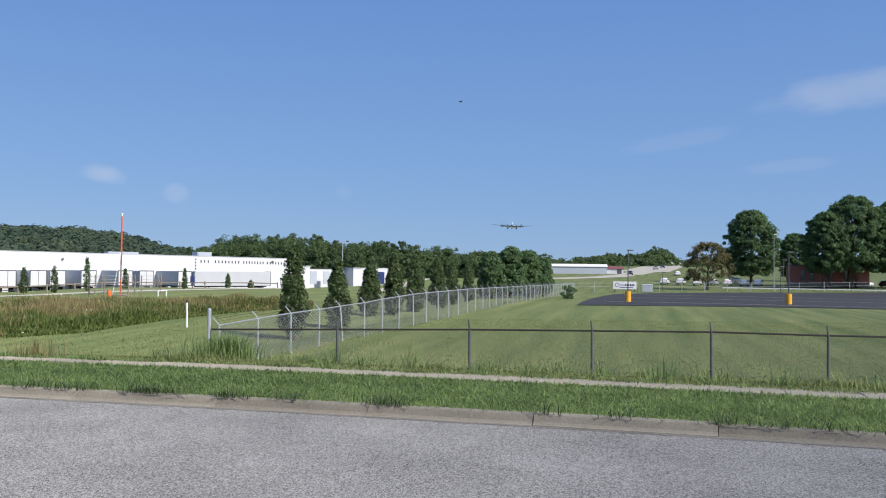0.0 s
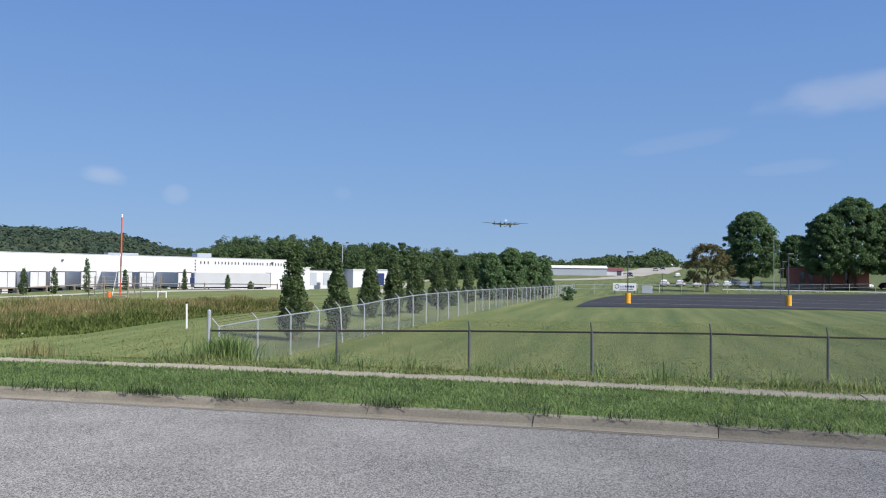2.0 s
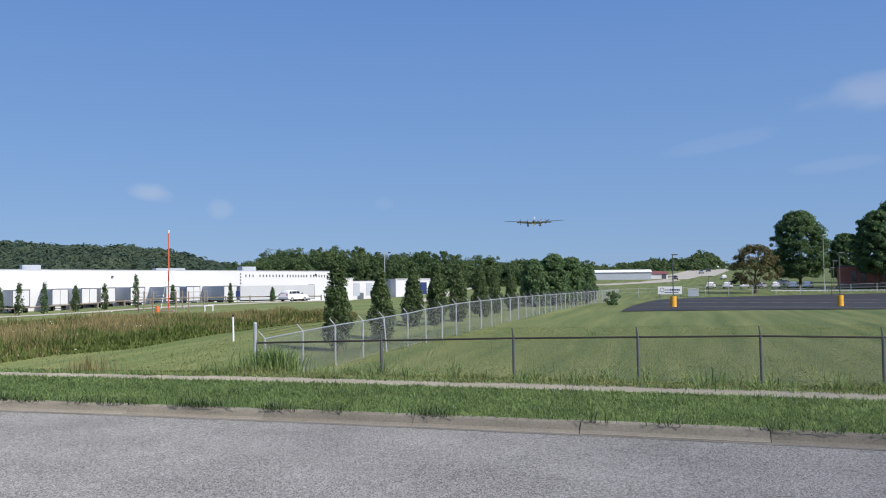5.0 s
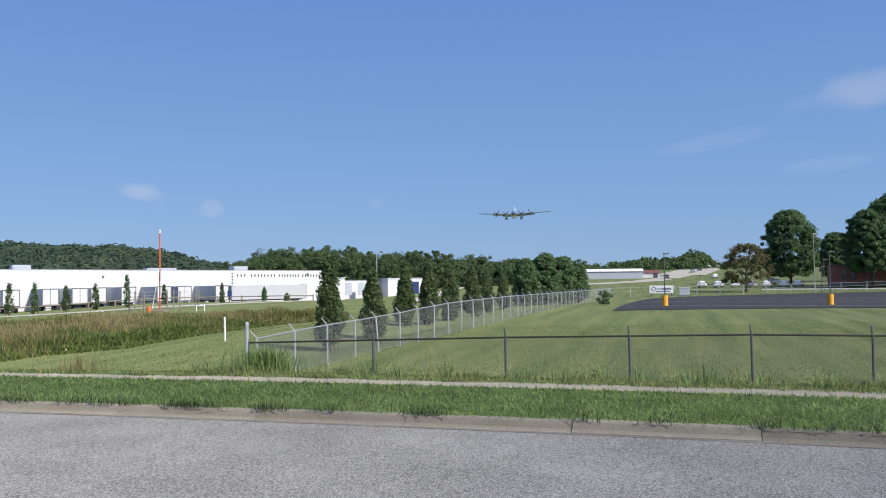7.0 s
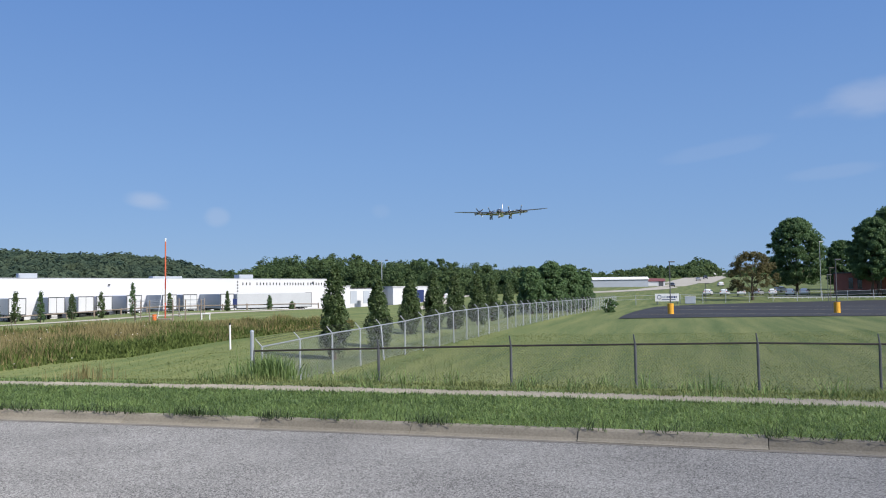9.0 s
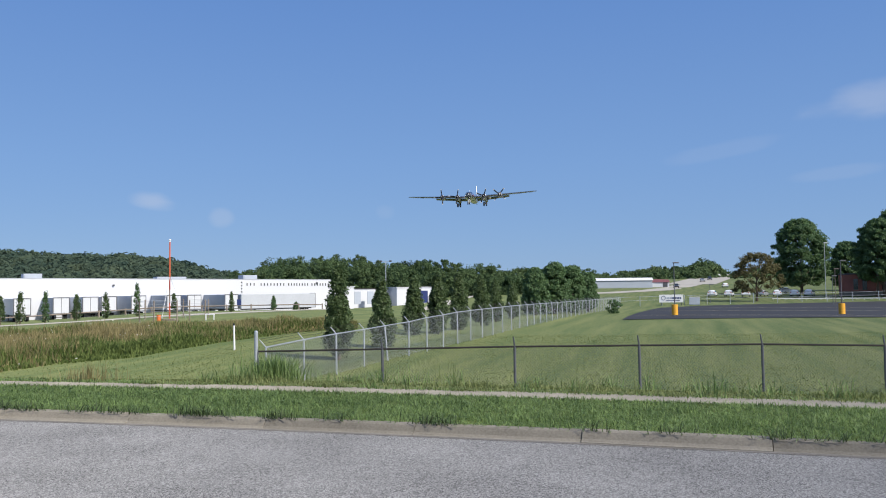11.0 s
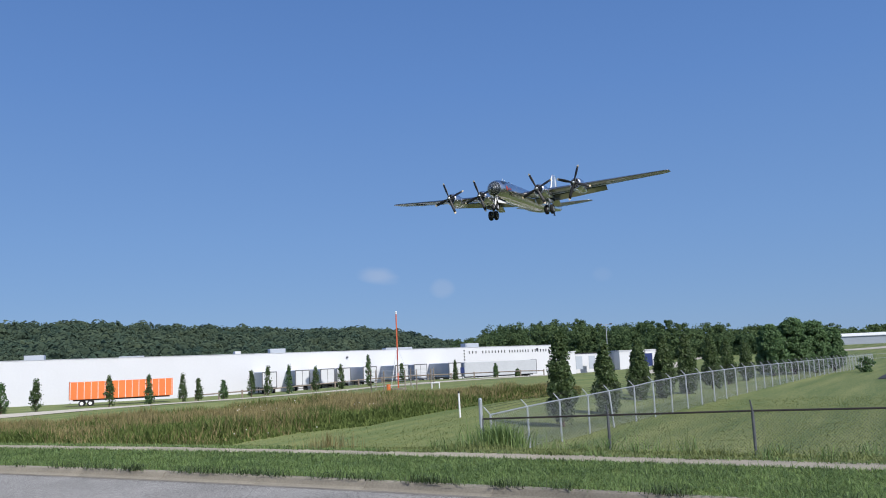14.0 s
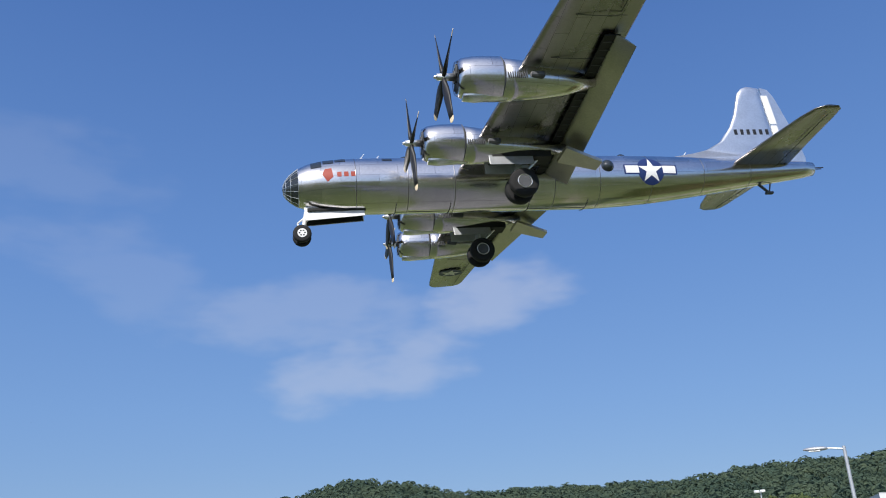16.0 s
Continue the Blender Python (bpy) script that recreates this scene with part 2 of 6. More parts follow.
M_ORANGE = material("orange_paint", (0.78, 0.19, 0.045), 0.5, scale=0.4, fine=4, var=0.1)
M_MAST = material("faded_red_paint", (0.60, 0.13, 0.055), 0.6, scale=1.5, fine=12, var=0.2)
M_YELLOW = material("yellow_paint", (0.72, 0.36, 0.03), 0.6, scale=2, fine=15, var=0.15)
M_GALV = material("galvanised_steel", (0.50, 0.52, 0.55), 0.45, metal=0.6, scale=3, fine=40, var=0.15)
M_GALV_DARK = material("dull_steel", (0.10, 0.105, 0.115), 0.6, metal=0.4, scale=3, fine=40, var=0.25)
M_RUST = material("rusty_wire", (0.022, 0.018, 0.017), 0.8, var=0.3)
M_WOOD = material("grey_wood", (0.25, 0.21, 0.17), 0.9, var=0.3)
M_BARK = material("bark", (0.115, 0.085, 0.06), 0.95, scale=3, fine=20, var=0.35, bump=0.5)
M_LEAF = material("tree_leaves", (0.155, 0.25, 0.10), 0.55, scale=0.55, fine=3, second=(0.062, 0.122, 0.05), island=0.8, spec=0.35, leafy=0.42)
M_LEAF_PEAR = material("columnar_leaves", (0.15, 0.21, 0.08), 0.5, scale=1.2, fine=4, second=(0.048, 0.088, 0.032), island=0.8, spec=0.4, leafy=0.42)
M_LEAF_BROWN = material("browning_leaves", (0.21, 0.18, 0.088), 0.7, scale=0.3, fine=3, second=(0.085, 0.09, 0.036), island=0.8, spec=0.2, leafy=0.42)
M_LEAF_FAR = material("far_leaves", (0.145, 0.20, 0.085), 0.8, scale=0.12, fine=0.03, second=(0.058, 0.108, 0.05), island=0.35, spec=0.1, leafy=0.42)
M_LEAF_MID = material("roadside_leaves", (0.205, 0.25, 0.095), 0.8, scale=0.16, fine=0.04, second=(0.085, 0.13, 0.052), island=0.2, spec=0.1, leafy=0.42)
# Blue in the darker tone puts distance haze into the leaf colour.
M_LEAF_HILL_HAZED = material("hazed_hill_canopy", (0.135, 0.175, 0.108), 0.9, scale=0.075, fine=0.02, second=(0.043, 0.082, 0.070), island=0.10, spec=0.1, leafy=0.42)
M_BRICK = material("red_brick", (0.34, 0.125, 0.09), 0.85, scale=0.5, fine=6, var=0.2)
M_MAROON = material("faded_maroon_paint", (0.19, 0.065, 0.07), 0.7, scale=0.5, fine=6, var=0.2)
M_RUBBER = material("tyre_rubber", (0.012, 0.012, 0.013), 0.85, var=0.3)
M_GLASSDARK = material("dark_glazing", (0.02, 0.025, 0.03), 0.06, spec=0.8, var=0.2)
M_ALU = material("polished_aluminium", (0.80, 0.77, 0.755), 0.15, metal=1.0, scale=0.6, fine=9, var=0.08, panel=(radians(90), 0, 0))
# Fuselage metal darkened: the wing undersides' shade is put into the base colour.
M_ALU_W = material("shade_dark_aluminium", (0.36, 0.345, 0.34), 0.27, metal=1.0, scale=0.6, fine=9, var=0.1, panel=(0, 0, radians(90)))
M_ALU2 = material("satin_aluminium", (0.80, 0.81, 0.82), 0.40, metal=1.0, scale=1.5, fine=12, var=0.12)
M_ALU_DULL = material("flap_aluminium", (0.50, 0.48, 0.41), 0.45, metal=1.0, scale=1.5, fine=12, var=0.12)
# Near-black that puts recess shade into slots, bays, intakes and door linings.
M_RECESS_SHADE = material("recess_shade_black", (0.02, 0.02, 0.02), 0.8, var=0.3)
M_CARBLUE = material("blue_car_paint", (0.008, 0.035, 0.27), 0.25, coat=0.8, var=0.05)
M_CARWHITE = material("white_car_paint", (0.78, 0.79, 0.80), 0.3, coat=0.5, var=0.03)
M_CARDARK = material("dark_car_paint", (0.03, 0.03, 0.035), 0.3, coat=0.5, var=0.05)
M_CARGREY = material("silver_car_paint", (0.45, 0.46, 0.48), 0.35, metal=0.5, var=0.05)


# ---- building helpers ----
def tidy(me, mat, smooth):
    me.materials.append(mat)
    if smooth:
        me.polygons.foreach_set("use_smooth", [True] * len(me.polygons))
    return me


def part(name, bm, mat, parent=None, label="", smooth=False, at=None):
    me = bpy.data.meshes.new(name)
    bmesh.ops.recalc_face_normals(bm, faces=bm.faces[:])
    bm.to_mesh(me)
    bm.free()
    ob = new(name, tidy(me, mat, smooth))
    if parent:
        ob.parent = parent
    if at is not None:
        ob.matrix_basis = at
    if label:
        tagged(ob, label)
    return ob


def soup(name, verts, faces, mat, parent=None, smooth=False):
    me = bpy.data.meshes.new(name)
    me.from_pydata(np.asarray(verts, float).tolist(), [], [list(map(int, f)) for f in faces])
    ob = new(name, tidy(me, mat, smooth))
    if parent:
        ob.parent = parent
    return ob


def thing(name, at, label, category, group="", kind=""):
    ob = new(name)
    ob.matrix_basis = at
    return tagged(ob, label, category, group, kind)


def box(bm, cx, cy, cz, sx, sy, sz, bevel=0.0, m=None):
    g = bmesh.ops.create_cube(bm, size=1, matrix=(m or Matrix()) @ Matrix.LocRotScale((cx, cy, cz), None, (sx, sy, sz)))
    if bevel:
        es = list({e for v in g["verts"] for e in v.link_edges})
        bmesh.ops.bevel(bm, geom=es, offset=bevel, segments=2, affect="EDGES", profile=0.5)
    return bm


def rod(bm, a, b, r, r2=None, n=10):
    a, b = Vector(a), Vector(b)
    d = b - a
    m = Matrix.Translation((a + b) / 2) @ d.to_track_quat("Z", "Y").to_matrix().to_4x4()
    bmesh.ops.create_cone(bm, cap_ends=True, segments=n, radius1=r, radius2=r if r2 is None else r2, depth=d.length, matrix=m)
    return bm


def loft(bm, rings, close=True, caps=True):
    rows = [[bm.verts.new(p) for p in ring] for ring in rings]
    n = len(rows[0])
    for a, b in zip(rows, rows[1:]):
        for i in range(n if close else n - 1):
            j = (i + 1) % n
            bm.faces.new((a[i], a[j], b[j], b[i]))
    if caps:
        bm.faces.new(rows[0])
        bm.faces.new(rows[-1])
    return bm


def outline(bm, pts, y0, y1, m=None):
    """A flat outline of (x, z) points made solid between y0 and y1."""
    m = m or Matrix()
    return loft(bm, [[m @ Vector((x, y, z)) for x, z in pts] for y in (y0, y1)])


def B():
    return bmesh.new()


# ---- lie of the land ----
def kerb_y(x):
    """The kerb's line: the gutter's edge, z = 0, by x."""
    x = np.clip(x, -60, 40)
    return 14.62 - 0.255 * x - 0.0026 * x * x


RANGE_L = ([0, 22, 30, 36, 50, 64, 75, 95, 112, 126, 140, 165, 240, 420, 700, 3000], [-0.3, -0.1, -0.95, -1.15, -0.85, -0.5, -0.25, -0.15, -0.2, -0.3, -1.5, -2.1, -2.0, 0, 4, 6])
RANGE_DIP = ([0, 22, 30, 36, 50, 64, 75, 86, 100, 126, 150, 165, 240, 420, 700, 3000], [-0.3, -0.1, -0.95, -1.15, -0.85, -0.5, -0.2, -0.45, -1.05, -1.95, -2.5, -2.6, -2.0, 0, 4, 6])
RANGE_R = ([0, 18, 24, 33, 45, 70, 95, 155, 188, 203, 220, 300, 420, 520, 700, 3000], [-0.3, -0.1, -0.7, -1.25, -1.2, -0.9, -0.85, -1.35, -0.95, -0.2, 0.1, 1.7, 5.6, 9.0, 9.5, 10.0])


def ground_z(x, y):
    r, az = np.hypot(x, y), np.degrees(np.arctan2(-x, np.maximum(y, 1e-6) if np.isscalar(y) else y))
    k = np.clip((az + 2) / 14, 0, 1)
    k = k * k * (3 - 2 * k)
    c = np.clip((az - 22) / 14, 0, 1) * (1 - np.clip((az - 54) / 4, 0, 1))
    left = c * np.interp(r, *RANGE_DIP) + (1 - c) * np.interp(r, *RANGE_L)
    z = k * left + (1 - k) * np.interp(r, *RANGE_R)
    off = y - kerb_y(x)
    near = np.clip((off - 6.2) / 5.0, 0, 1)
    near = near * near * (3 - 2 * near)
    low = np.interp(off, [-16, -11, -9.4, -8.7], [0.6, 0.35, 0.25, -0.08])
    return np.where(off < 6.2, np.where(off < 4.0, low, 0.08), 0.08 + near * (z - 0.08))


def gz(x, y):
    return float(ground_z(np.array([float(x)]), np.array([float(y)]))[0])


def polar(az, d):
    return -math.sin(radians(az)) * d, math.cos(radians(az)) * d


def ground():
    rs = np.concatenate([[-0.02], np.linspace(0.5, 14, 10), np.arange(14.6, 36, 0.45), np.arange(37, 60, 1.5), np.arange(62, 180, 4), np.geomspace(190, 4500, 26)])
    azs = np.radians(np.concatenate([np.arange(-40, 110, 0.9), np.arange(110, 320, 6)]))
    R, A = np.meshgrid(rs, azs, indexing="ij")
    X, Y = -np.sin(A) * R, np.cos(A) * R
    Z = ground_z(X, Y)
    nr, na = R.shape
    v = np.stack([X, Y, Z], -1).reshape(-1, 3)
    i, j = np.meshgrid(np.arange(nr - 1), np.arange(na), indexing="ij")
    jj = (j + 1) % na
    f = np.stack([i * na + j, (i + 1) * na + j, (i + 1) * na + jj, i * na + jj], -1).reshape(-1, 4)
    ob = soup("ground", v, f, M_GRASS, smooth=True)
    tagged(ob, "mown green grass field with paler dry patches", "grass field", kind="structure")


ground()


def strip(name, xs, lo, hi, z, mat, label, category, thick=0.0, parent=None):
    """A band that follows the kerb between two offsets from it."""
    bm = B()
    rings = []
    for x in xs:
        y = float(kerb_y(np.array(x)))
        rings.append([(x, y + o, zz) for o, zz in ((lo, z(lo)), ((lo + hi) / 2, z((lo + hi) / 2)), (hi, z(hi)))])
    loft(bm, rings, close=False, caps=False)
    ob = part(name, bm, mat, parent)
    if not parent:
        tagged(ob, label, category, kind="structure")
    return ob


XS = np.arange(-60, 40.1, 1.0)
strip("road", XS, -8.4, 0.0, lambda o: 0.0, M_ASPHALT, "worn grey asphalt road with coarse stone chips", "road")
strip("gutter", XS, -0.25, -0.08, lambda o: 0.006, M_GUTTER, "dark stained gutter strip along the kerb", "gutter")
strip("verge", XS, 0.28, 4.3, lambda o: 0.13 + 0.012 * math.sin(o * 2), M_VERGE, "lush green grass verge between kerb and sidewalk", "grass verge")


# ---- kerb and sidewalk ----
def along(x):
    """A frame on the kerb's line at x: x along it, y away from the road."""
    y = float(kerb_y(np.array(x)))
    s = float(kerb_y(np.array(x + 0.01)) - kerb_y(np.array(x - 0.01))) / 0.02
    return pose(x, y, 0, 0, 0, math.degrees(math.atan(s)))


def kerb_and_walk():
    kerb = thing("kerb", Matrix(), "tan concrete kerb with gutter and open joints", "kerb", kind="structure")
    bm = B()
    prof = [(-0.11, -0.1), (-0.11, 0.010), (-0.06, 0.016), (0.01, 0.05), (0.06, 0.115), (0.10, 0.155), (0.15, 0.172), (0.30, 0.175), (0.33, 0.15), (0.33, -0.1)]
    L = 3.032
    loft(bm, [[(x, y, z) for y, z in prof] for x in (-L / 2, L / 2)])
    first = part("kerb_stone", bm, M_CONC, kerb)
    x, n = -45.0, 0
    while x < 26:
        ob = first if n == 0 else new("kerb_stone", first.data)
        ob.parent = kerb
        ob.matrix_basis = along(x) @ pose(0, random.uniform(-0.012, 0.012), random.uniform(-0.008, 0.008), 0, 0, random.uniform(-0.25, 0.25))
        x += 3.04 * math.cos(math.atan(0.255 + 0.0052 * x))
        n += 1
    walkway = thing("sidewalk", Matrix(), "weathered tan concrete sidewalk with slab joints", "sidewalk", kind="structure")
    bm = B()
    box(bm, 0, 0, 0, 1.527, 1.0, 0.12, 0.008)
    first = part("slab", bm, M_WALK, walkway)
    x, n = -45.0, 0
    while x < 26:
        ob = first if n == 0 else new("slab", first.data)
        ob.parent = walkway
        ob.matrix_basis = along(x) @ pose(0, 4.72, 0.09 + random.uniform(-0.008, 0.008), random.uniform(-0.4, 0.4), random.uniform(-0.4, 0.4), 0)
        x += 1.5 * math.cos(math.atan(0.255 + 0.0052 * x))
        n += 1


# ---- grass blades ----
def blades(name, pts, heights, widths, mat, label, lean=0.45, seed=1):
    """Single bent blades: two quads and a tip each, rooted at the points."""
    rng = np.random.default_rng(seed)
    n = len(pts)
    az = rng.uniform(0, 2 * np.pi, n)
    ln = rng.uniform(0.1, 1.0, n) * lean
    side = np.stack([np.cos(az), np.sin(az), np.zeros(n)], -1) * widths[:, None] / 2
    az2 = az + np.pi / 2 + rng.uniform(-0.5, 0.5, n)
    out = np.stack([np.cos(az2), np.sin(az2), np.zeros(n)], -1)
    up = np.array([0, 0, 1.0])
    p1 = pts + up * (heights * 0.55)[:, None] + out * (heights * ln * 0.35)[:, None]
    p2 = pts + up * (heights * (1 - 0.35 * ln))[:, None] + out * (heights * ln)[:, None]
    v = np.stack([pts - side, pts + side, p1 + side * 0.8, p1 - side * 0.8, p2], 1).reshape(-1, 3)
    me = bpy.data.meshes.new(name)
    k = np.arange(n)[:, None] * 5
    loops = np.concatenate([k + np.array([0, 1, 2, 3]), k + np.array([3, 2, 4])], 1).ravel()
    starts = (np.arange(n)[:, None] * 7 + np.array([0, 4])).ravel()
    me.vertices.add(len(v))
    me.vertices.foreach_set("co", v.ravel())
    me.loops.add(len(loops))
    me.loops.foreach_set("vertex_index", loops.astype(np.int32))
    me.polygons.add(len(starts))
    me.polygons.foreach_set("loop_start", starts.astype(np.int32))
    me.update(calc_edges=True)
    me.validate()
    ob = new(name, tidy(me, mat, False))
    return tagged(ob, label, "grass", kind="stuff")


def clumpy(rng, n, lo, hi, size, keep):
    """Points spread in clumps over a rectangle."""
    out = []
    while sum(map(len, out)) < n:
        p = rng.uniform(lo, hi, (n, 2))
        f = np.array([noise.noise(Vector((a / size, b / size, 3.1))) for a, b in p])
        out.append(p[f + rng.uniform(-0.6, 0.6, n) > keep])
    return np.vstack(out)[:n]


def verge_grass():
    rng = np.random.default_rng(5)
    p = clumpy(rng, 130000, (-32, 0.27), (13, 4.28), 0.6, -0.35)
    edge = np.stack([rng.uniform(-32, 13, 9000), np.where(rng.random(9000) < 0.6, rng.normal(0.26, 0.05, 9000), rng.normal(4.28, 0.09, 9000))], -1)
    p = np.vstack([p, edge])
    keep = rng.random(len(p)) < np.where(p[:, 0] < -14, 0.55, 1.0)
    p = p[keep]
    y = kerb_y(p[:, 0]) + p[:, 1]
    h = rng.uniform(0.045, 0.125, len(p)) * (1 + 0.5 * (rng.random(len(p)) > 0.93))
    blades("grass_blades", np.stack([p[:, 0], y, np.full(len(p), 0.12)], -1), h, rng.uniform(0.008, 0.020, len(p)), M_BLADE, "dense green grass blades on the verge", 2.3, 2)
    p = clumpy(rng, 12000, (-32, 0.3), (13, 4.3), 0.45, 0.05)
    y = kerb_y(p[:, 0]) + p[:, 1]
    blades("grass_tufts", np.stack([p[:, 0], y, np.full(len(p), 0.12)], -1), rng.uniform(0.10, 0.22, len(p)), rng.uniform(0.008, 0.016, len(p)), M_BLADE, "longer arching grass tufts on the verge", 1.8, 13)
    # ragged growth leaning over both edges of the sidewalk
    p = clumpy(rng, 9000, (-32, 0.0), (20, 1.0), 0.5, -0.1)
    y = kerb_y(p[:, 0]) + np.where(p[:, 1] < 0.6, 4.16 + p[:, 1] * 0.18, 5.16 + (p[:, 1] - 0.6) * 0.4)
    blades("sidewalk_edge_grass", np.stack([p[:, 0], y, np.full(len(p), 0.11)], -1), rng.uniform(0.06, 0.19, len(p)), rng.uniform(0.010, 0.022, len(p)), M_BLADE, "ragged grass leaning over the sidewalk's edges", 1.3, 16)
    # dark runners that hang over the kerb in tufts
    c = np.sort(rng.uniform(-30, 12, 60))
    x = np.repeat(c, 26) + rng.normal(0, 0.22, 60 * 26)
    q = np.stack([x, kerb_y(x) + rng.uniform(0.02, 0.3, len(x)), np.full(len(x), 0.17)], -1)
    blades("kerb_runners", q, rng.uniform(0.10, 0.30, len(x)), rng.uniform(0.010, 0.022, len(x)), M_RUNNER, "grass runners spilling over the kerb", 1.6, 3)
    # unmown growth between the sidewalk and the fence
    p = np.stack([rng.uniform(-9.5, 24, 26000), rng.uniform(5.15, 9.5, 26000) ], -1)
    p[:, 1] = 5.15 + (p[:, 1] - 5.15) * rng.random(26000) ** 0.7
    f = np.array([noise.noise(Vector((a / 1.1, b / 1.3, 9.7))) for a, b in p])
    y = kerb_y(p[:, 0]) + p[:, 1]
    stem = rng.random(len(p)) > 0.985
    h = np.clip(0.07 + 0.42 * np.clip(f, 0, 1) * rng.random(len(p)), 0.05, 0.6) + 0.55 * rng.random(len(p)) * stem
    blades("tall_grass", np.stack([p[:, 0], y, ground_z(p[:, 0], y) - 0.01], -1), h, np.where(stem, 0.016, rng.uniform(0.014, 0.032, len(p))), M_BLADE_TALL, "unmown tall grass along the chain-link fence", 1.2, 4)
    p = np.stack([rng.uniform(-40, -9.5, 9000), rng.uniform(5.12, 6.2, 9000)], -1)
    y = kerb_y(p[:, 0]) + p[:, 1]
    blades("edge_grass", np.stack([p[:, 0], y, ground_z(p[:, 0], y) - 0.01], -1), rng.uniform(0.05, 0.16, len(p)), rng.uniform(0.012, 0.025, len(p)), M_BLADE, "short grass along the sidewalk's far edge", 0.8, 5)
    # leafy weed clumps with tall arching stems
    for k, (name, count, mat, label) in enumerate((("weed_clumps", 46, M_BLADE, "bright arching weed clumps along the fence line"), ("seed_stems", 46, M_BLADE_TALL, "pale seeding grass stems along the fence line"))):
        cx, co = rng.uniform(-8.5, 22, count), rng.uniform(5.3, 9.2, count) - 0.35 * k
        reach = rng.uniform(0.28, 0.85, count) * (1 + 0.25 * k)
        m = 24 if k == 0 else 6
        x = np.repeat(cx, m) + rng.normal(0, 0.16, count * m)
        y = kerb_y(x) + np.repeat(co, m) + rng.normal(0, 0.12, count * m)
        blades(name, np.stack([x, y, ground_z(x, y) - 0.01], -1), np.repeat(reach, m) * rng.uniform(0.35, 1.0, count * m), rng.uniform(0.014, 0.03, count * m) * (1 - 0.45 * k), mat, label, 1.5 - 0.6 * k, 31 + k)
    # uneven stubble of the mown field
    p = clumpy(rng, 60000, (-16, 22), (38, 62), 1.6, -0.1)
    q = p[p[:, 1] > kerb_y(p[:, 0]) + 7.5]
    blades("field_stubble", np.stack([q[:, 0], q[:, 1], ground_z(q[:, 0], q[:, 1]) - 0.01], -1), rng.uniform(0.03, 0.075, len(q)), rng.uniform(0.02, 0.05, len(q)), M_BLADE_TALL, "mown grass stubble in the fenced field", 1.6, 15)
    # a big tussock at the corner post
    a, r = rng.uniform(0, 6.3, 900), np.abs(rng.normal(0, 0.55, 900))
    tx, ty = polar(14.7, 25.5)
    x, y = tx + np.cos(a) * r, ty + np.sin(a) * r * 0.8
    blades("tussock", np.stack([x, y, ground_z(x, y)], -1), rng.uniform(0.5, 1.1, 900), rng.uniform(0.015, 0.035, 900), M_BLADE, "big green grass tussock beside the corner post", 0.8, 6)
    # pale dry tuft in the mown field
    a, r = rng.uniform(0, 6.3, 170), np.abs(rng.normal(0, 0.7, 170))
    cx, cy = polar(26.3, 26)
    x, y = cx + np.cos(a) * r, cy + np.sin(a) * r * 0.6
    blades("dry_tuft", np.stack([x, y, ground_z(x, y)], -1), rng.uniform(0.25, 0.7, 170), rng.uniform(0.010, 0.02, 170), M_STRAW, "pale dry grass tuft in the mown field", 0.5, 7)


def weed_bank():
    """The uncut ditch: bands of weeds by azimuth, near and far range."""
    rng = np.random.default_rng(11)
    az = rng.uniform(9, 52, 80000)
    near = np.interp(az, [9, 13.3, 18.4, 23.5, 28.3, 34, 45, 52], [66, 62, 55, 47.5, 45.5, 41, 44.5, 50])
    far = np.interp(az, [9, 14, 18.4, 23.5, 28.3, 34, 45, 52], [70, 72, 69, 71, 68, 62, 58, 54])
    d = near + (far - near) * rng.random(len(az))
    x, y = -np.sin(np.radians(az)) * d, np.cos(np.radians(az)) * d
    f = np.array([noise.noise(Vector((a / 5, b / 5, 1.7))) for a, b in zip(x, y)])
    g = np.array([noise.noise(Vector((a / 2, b / 2, 7.7))) for a, b in zip(x, y)])
    edge = np.clip(np.minimum(d - near, (far - d)) / 2.5, 0.25, 1)
    h = (0.75 + 0.5 * g + 0.35 * rng.random(len(az))) * edge
    h = np.clip(h, 0.15, 1.7)
    w = rng.uniform(0.03, 0.10, len(az))
    pts = np.stack([x, y, ground_z(x, y) - 0.02], -1)
    frontness = np.clip(1 - (d - near) / 9, 0, 1)
    dry = f + rng.uniform(-0.5, 0.5, len(az)) - frontness * 0.75 > -0.22
    blades("dry_weeds", pts[dry], h[dry], w[dry] * 0.8, M_STRAW, "brown seeding weeds in the uncut ditch", 0.5, 8)
    blades("green_weeds", pts[~dry], h[~dry] * 0.9, w[~dry] * 1.5, M_WEED, "dense green weeds in the uncut ditch", 0.7, 9)
    pick = rng.choice(np.nonzero((az > 21) & (az < 33) & (f > 0))[0], 60)
    q = pts[pick] + np.array([0, 0, 1]) * (h[pick] * 1.0)[:, None]
    q[:, 2] += 0.02
    blades("white_flowers", q, np.full(60, 0.06), rng.uniform(0.05, 0.12, 60), M_FLOWER, "white wildflower heads among the weeds", 1.0, 10)


def lawn_tufts():
    """Short tufts that break up the mown grass near the camera's side."""
    rng = np.random.default_rng(21)
    n = 60000
    az, d = rng.uniform(-30, 48, n), 24 + 40 * rng.random(n) ** 1.3
    x, y = -np.sin(np.radians(az)) * d, np.cos(np.radians(az)) * d
    ok = (y - kerb_y(x)) > 6.3
    x, y = x[ok], y[ok]
    blades("lawn_tufts", np.stack([x, y, ground_z(x, y) - 0.01], -1), rng.uniform(0.03, 0.08, len(x)), rng.uniform(0.02, 0.05, len(x)), M_BLADE_TALL, "short mown grass tufts", 0.9, 12)


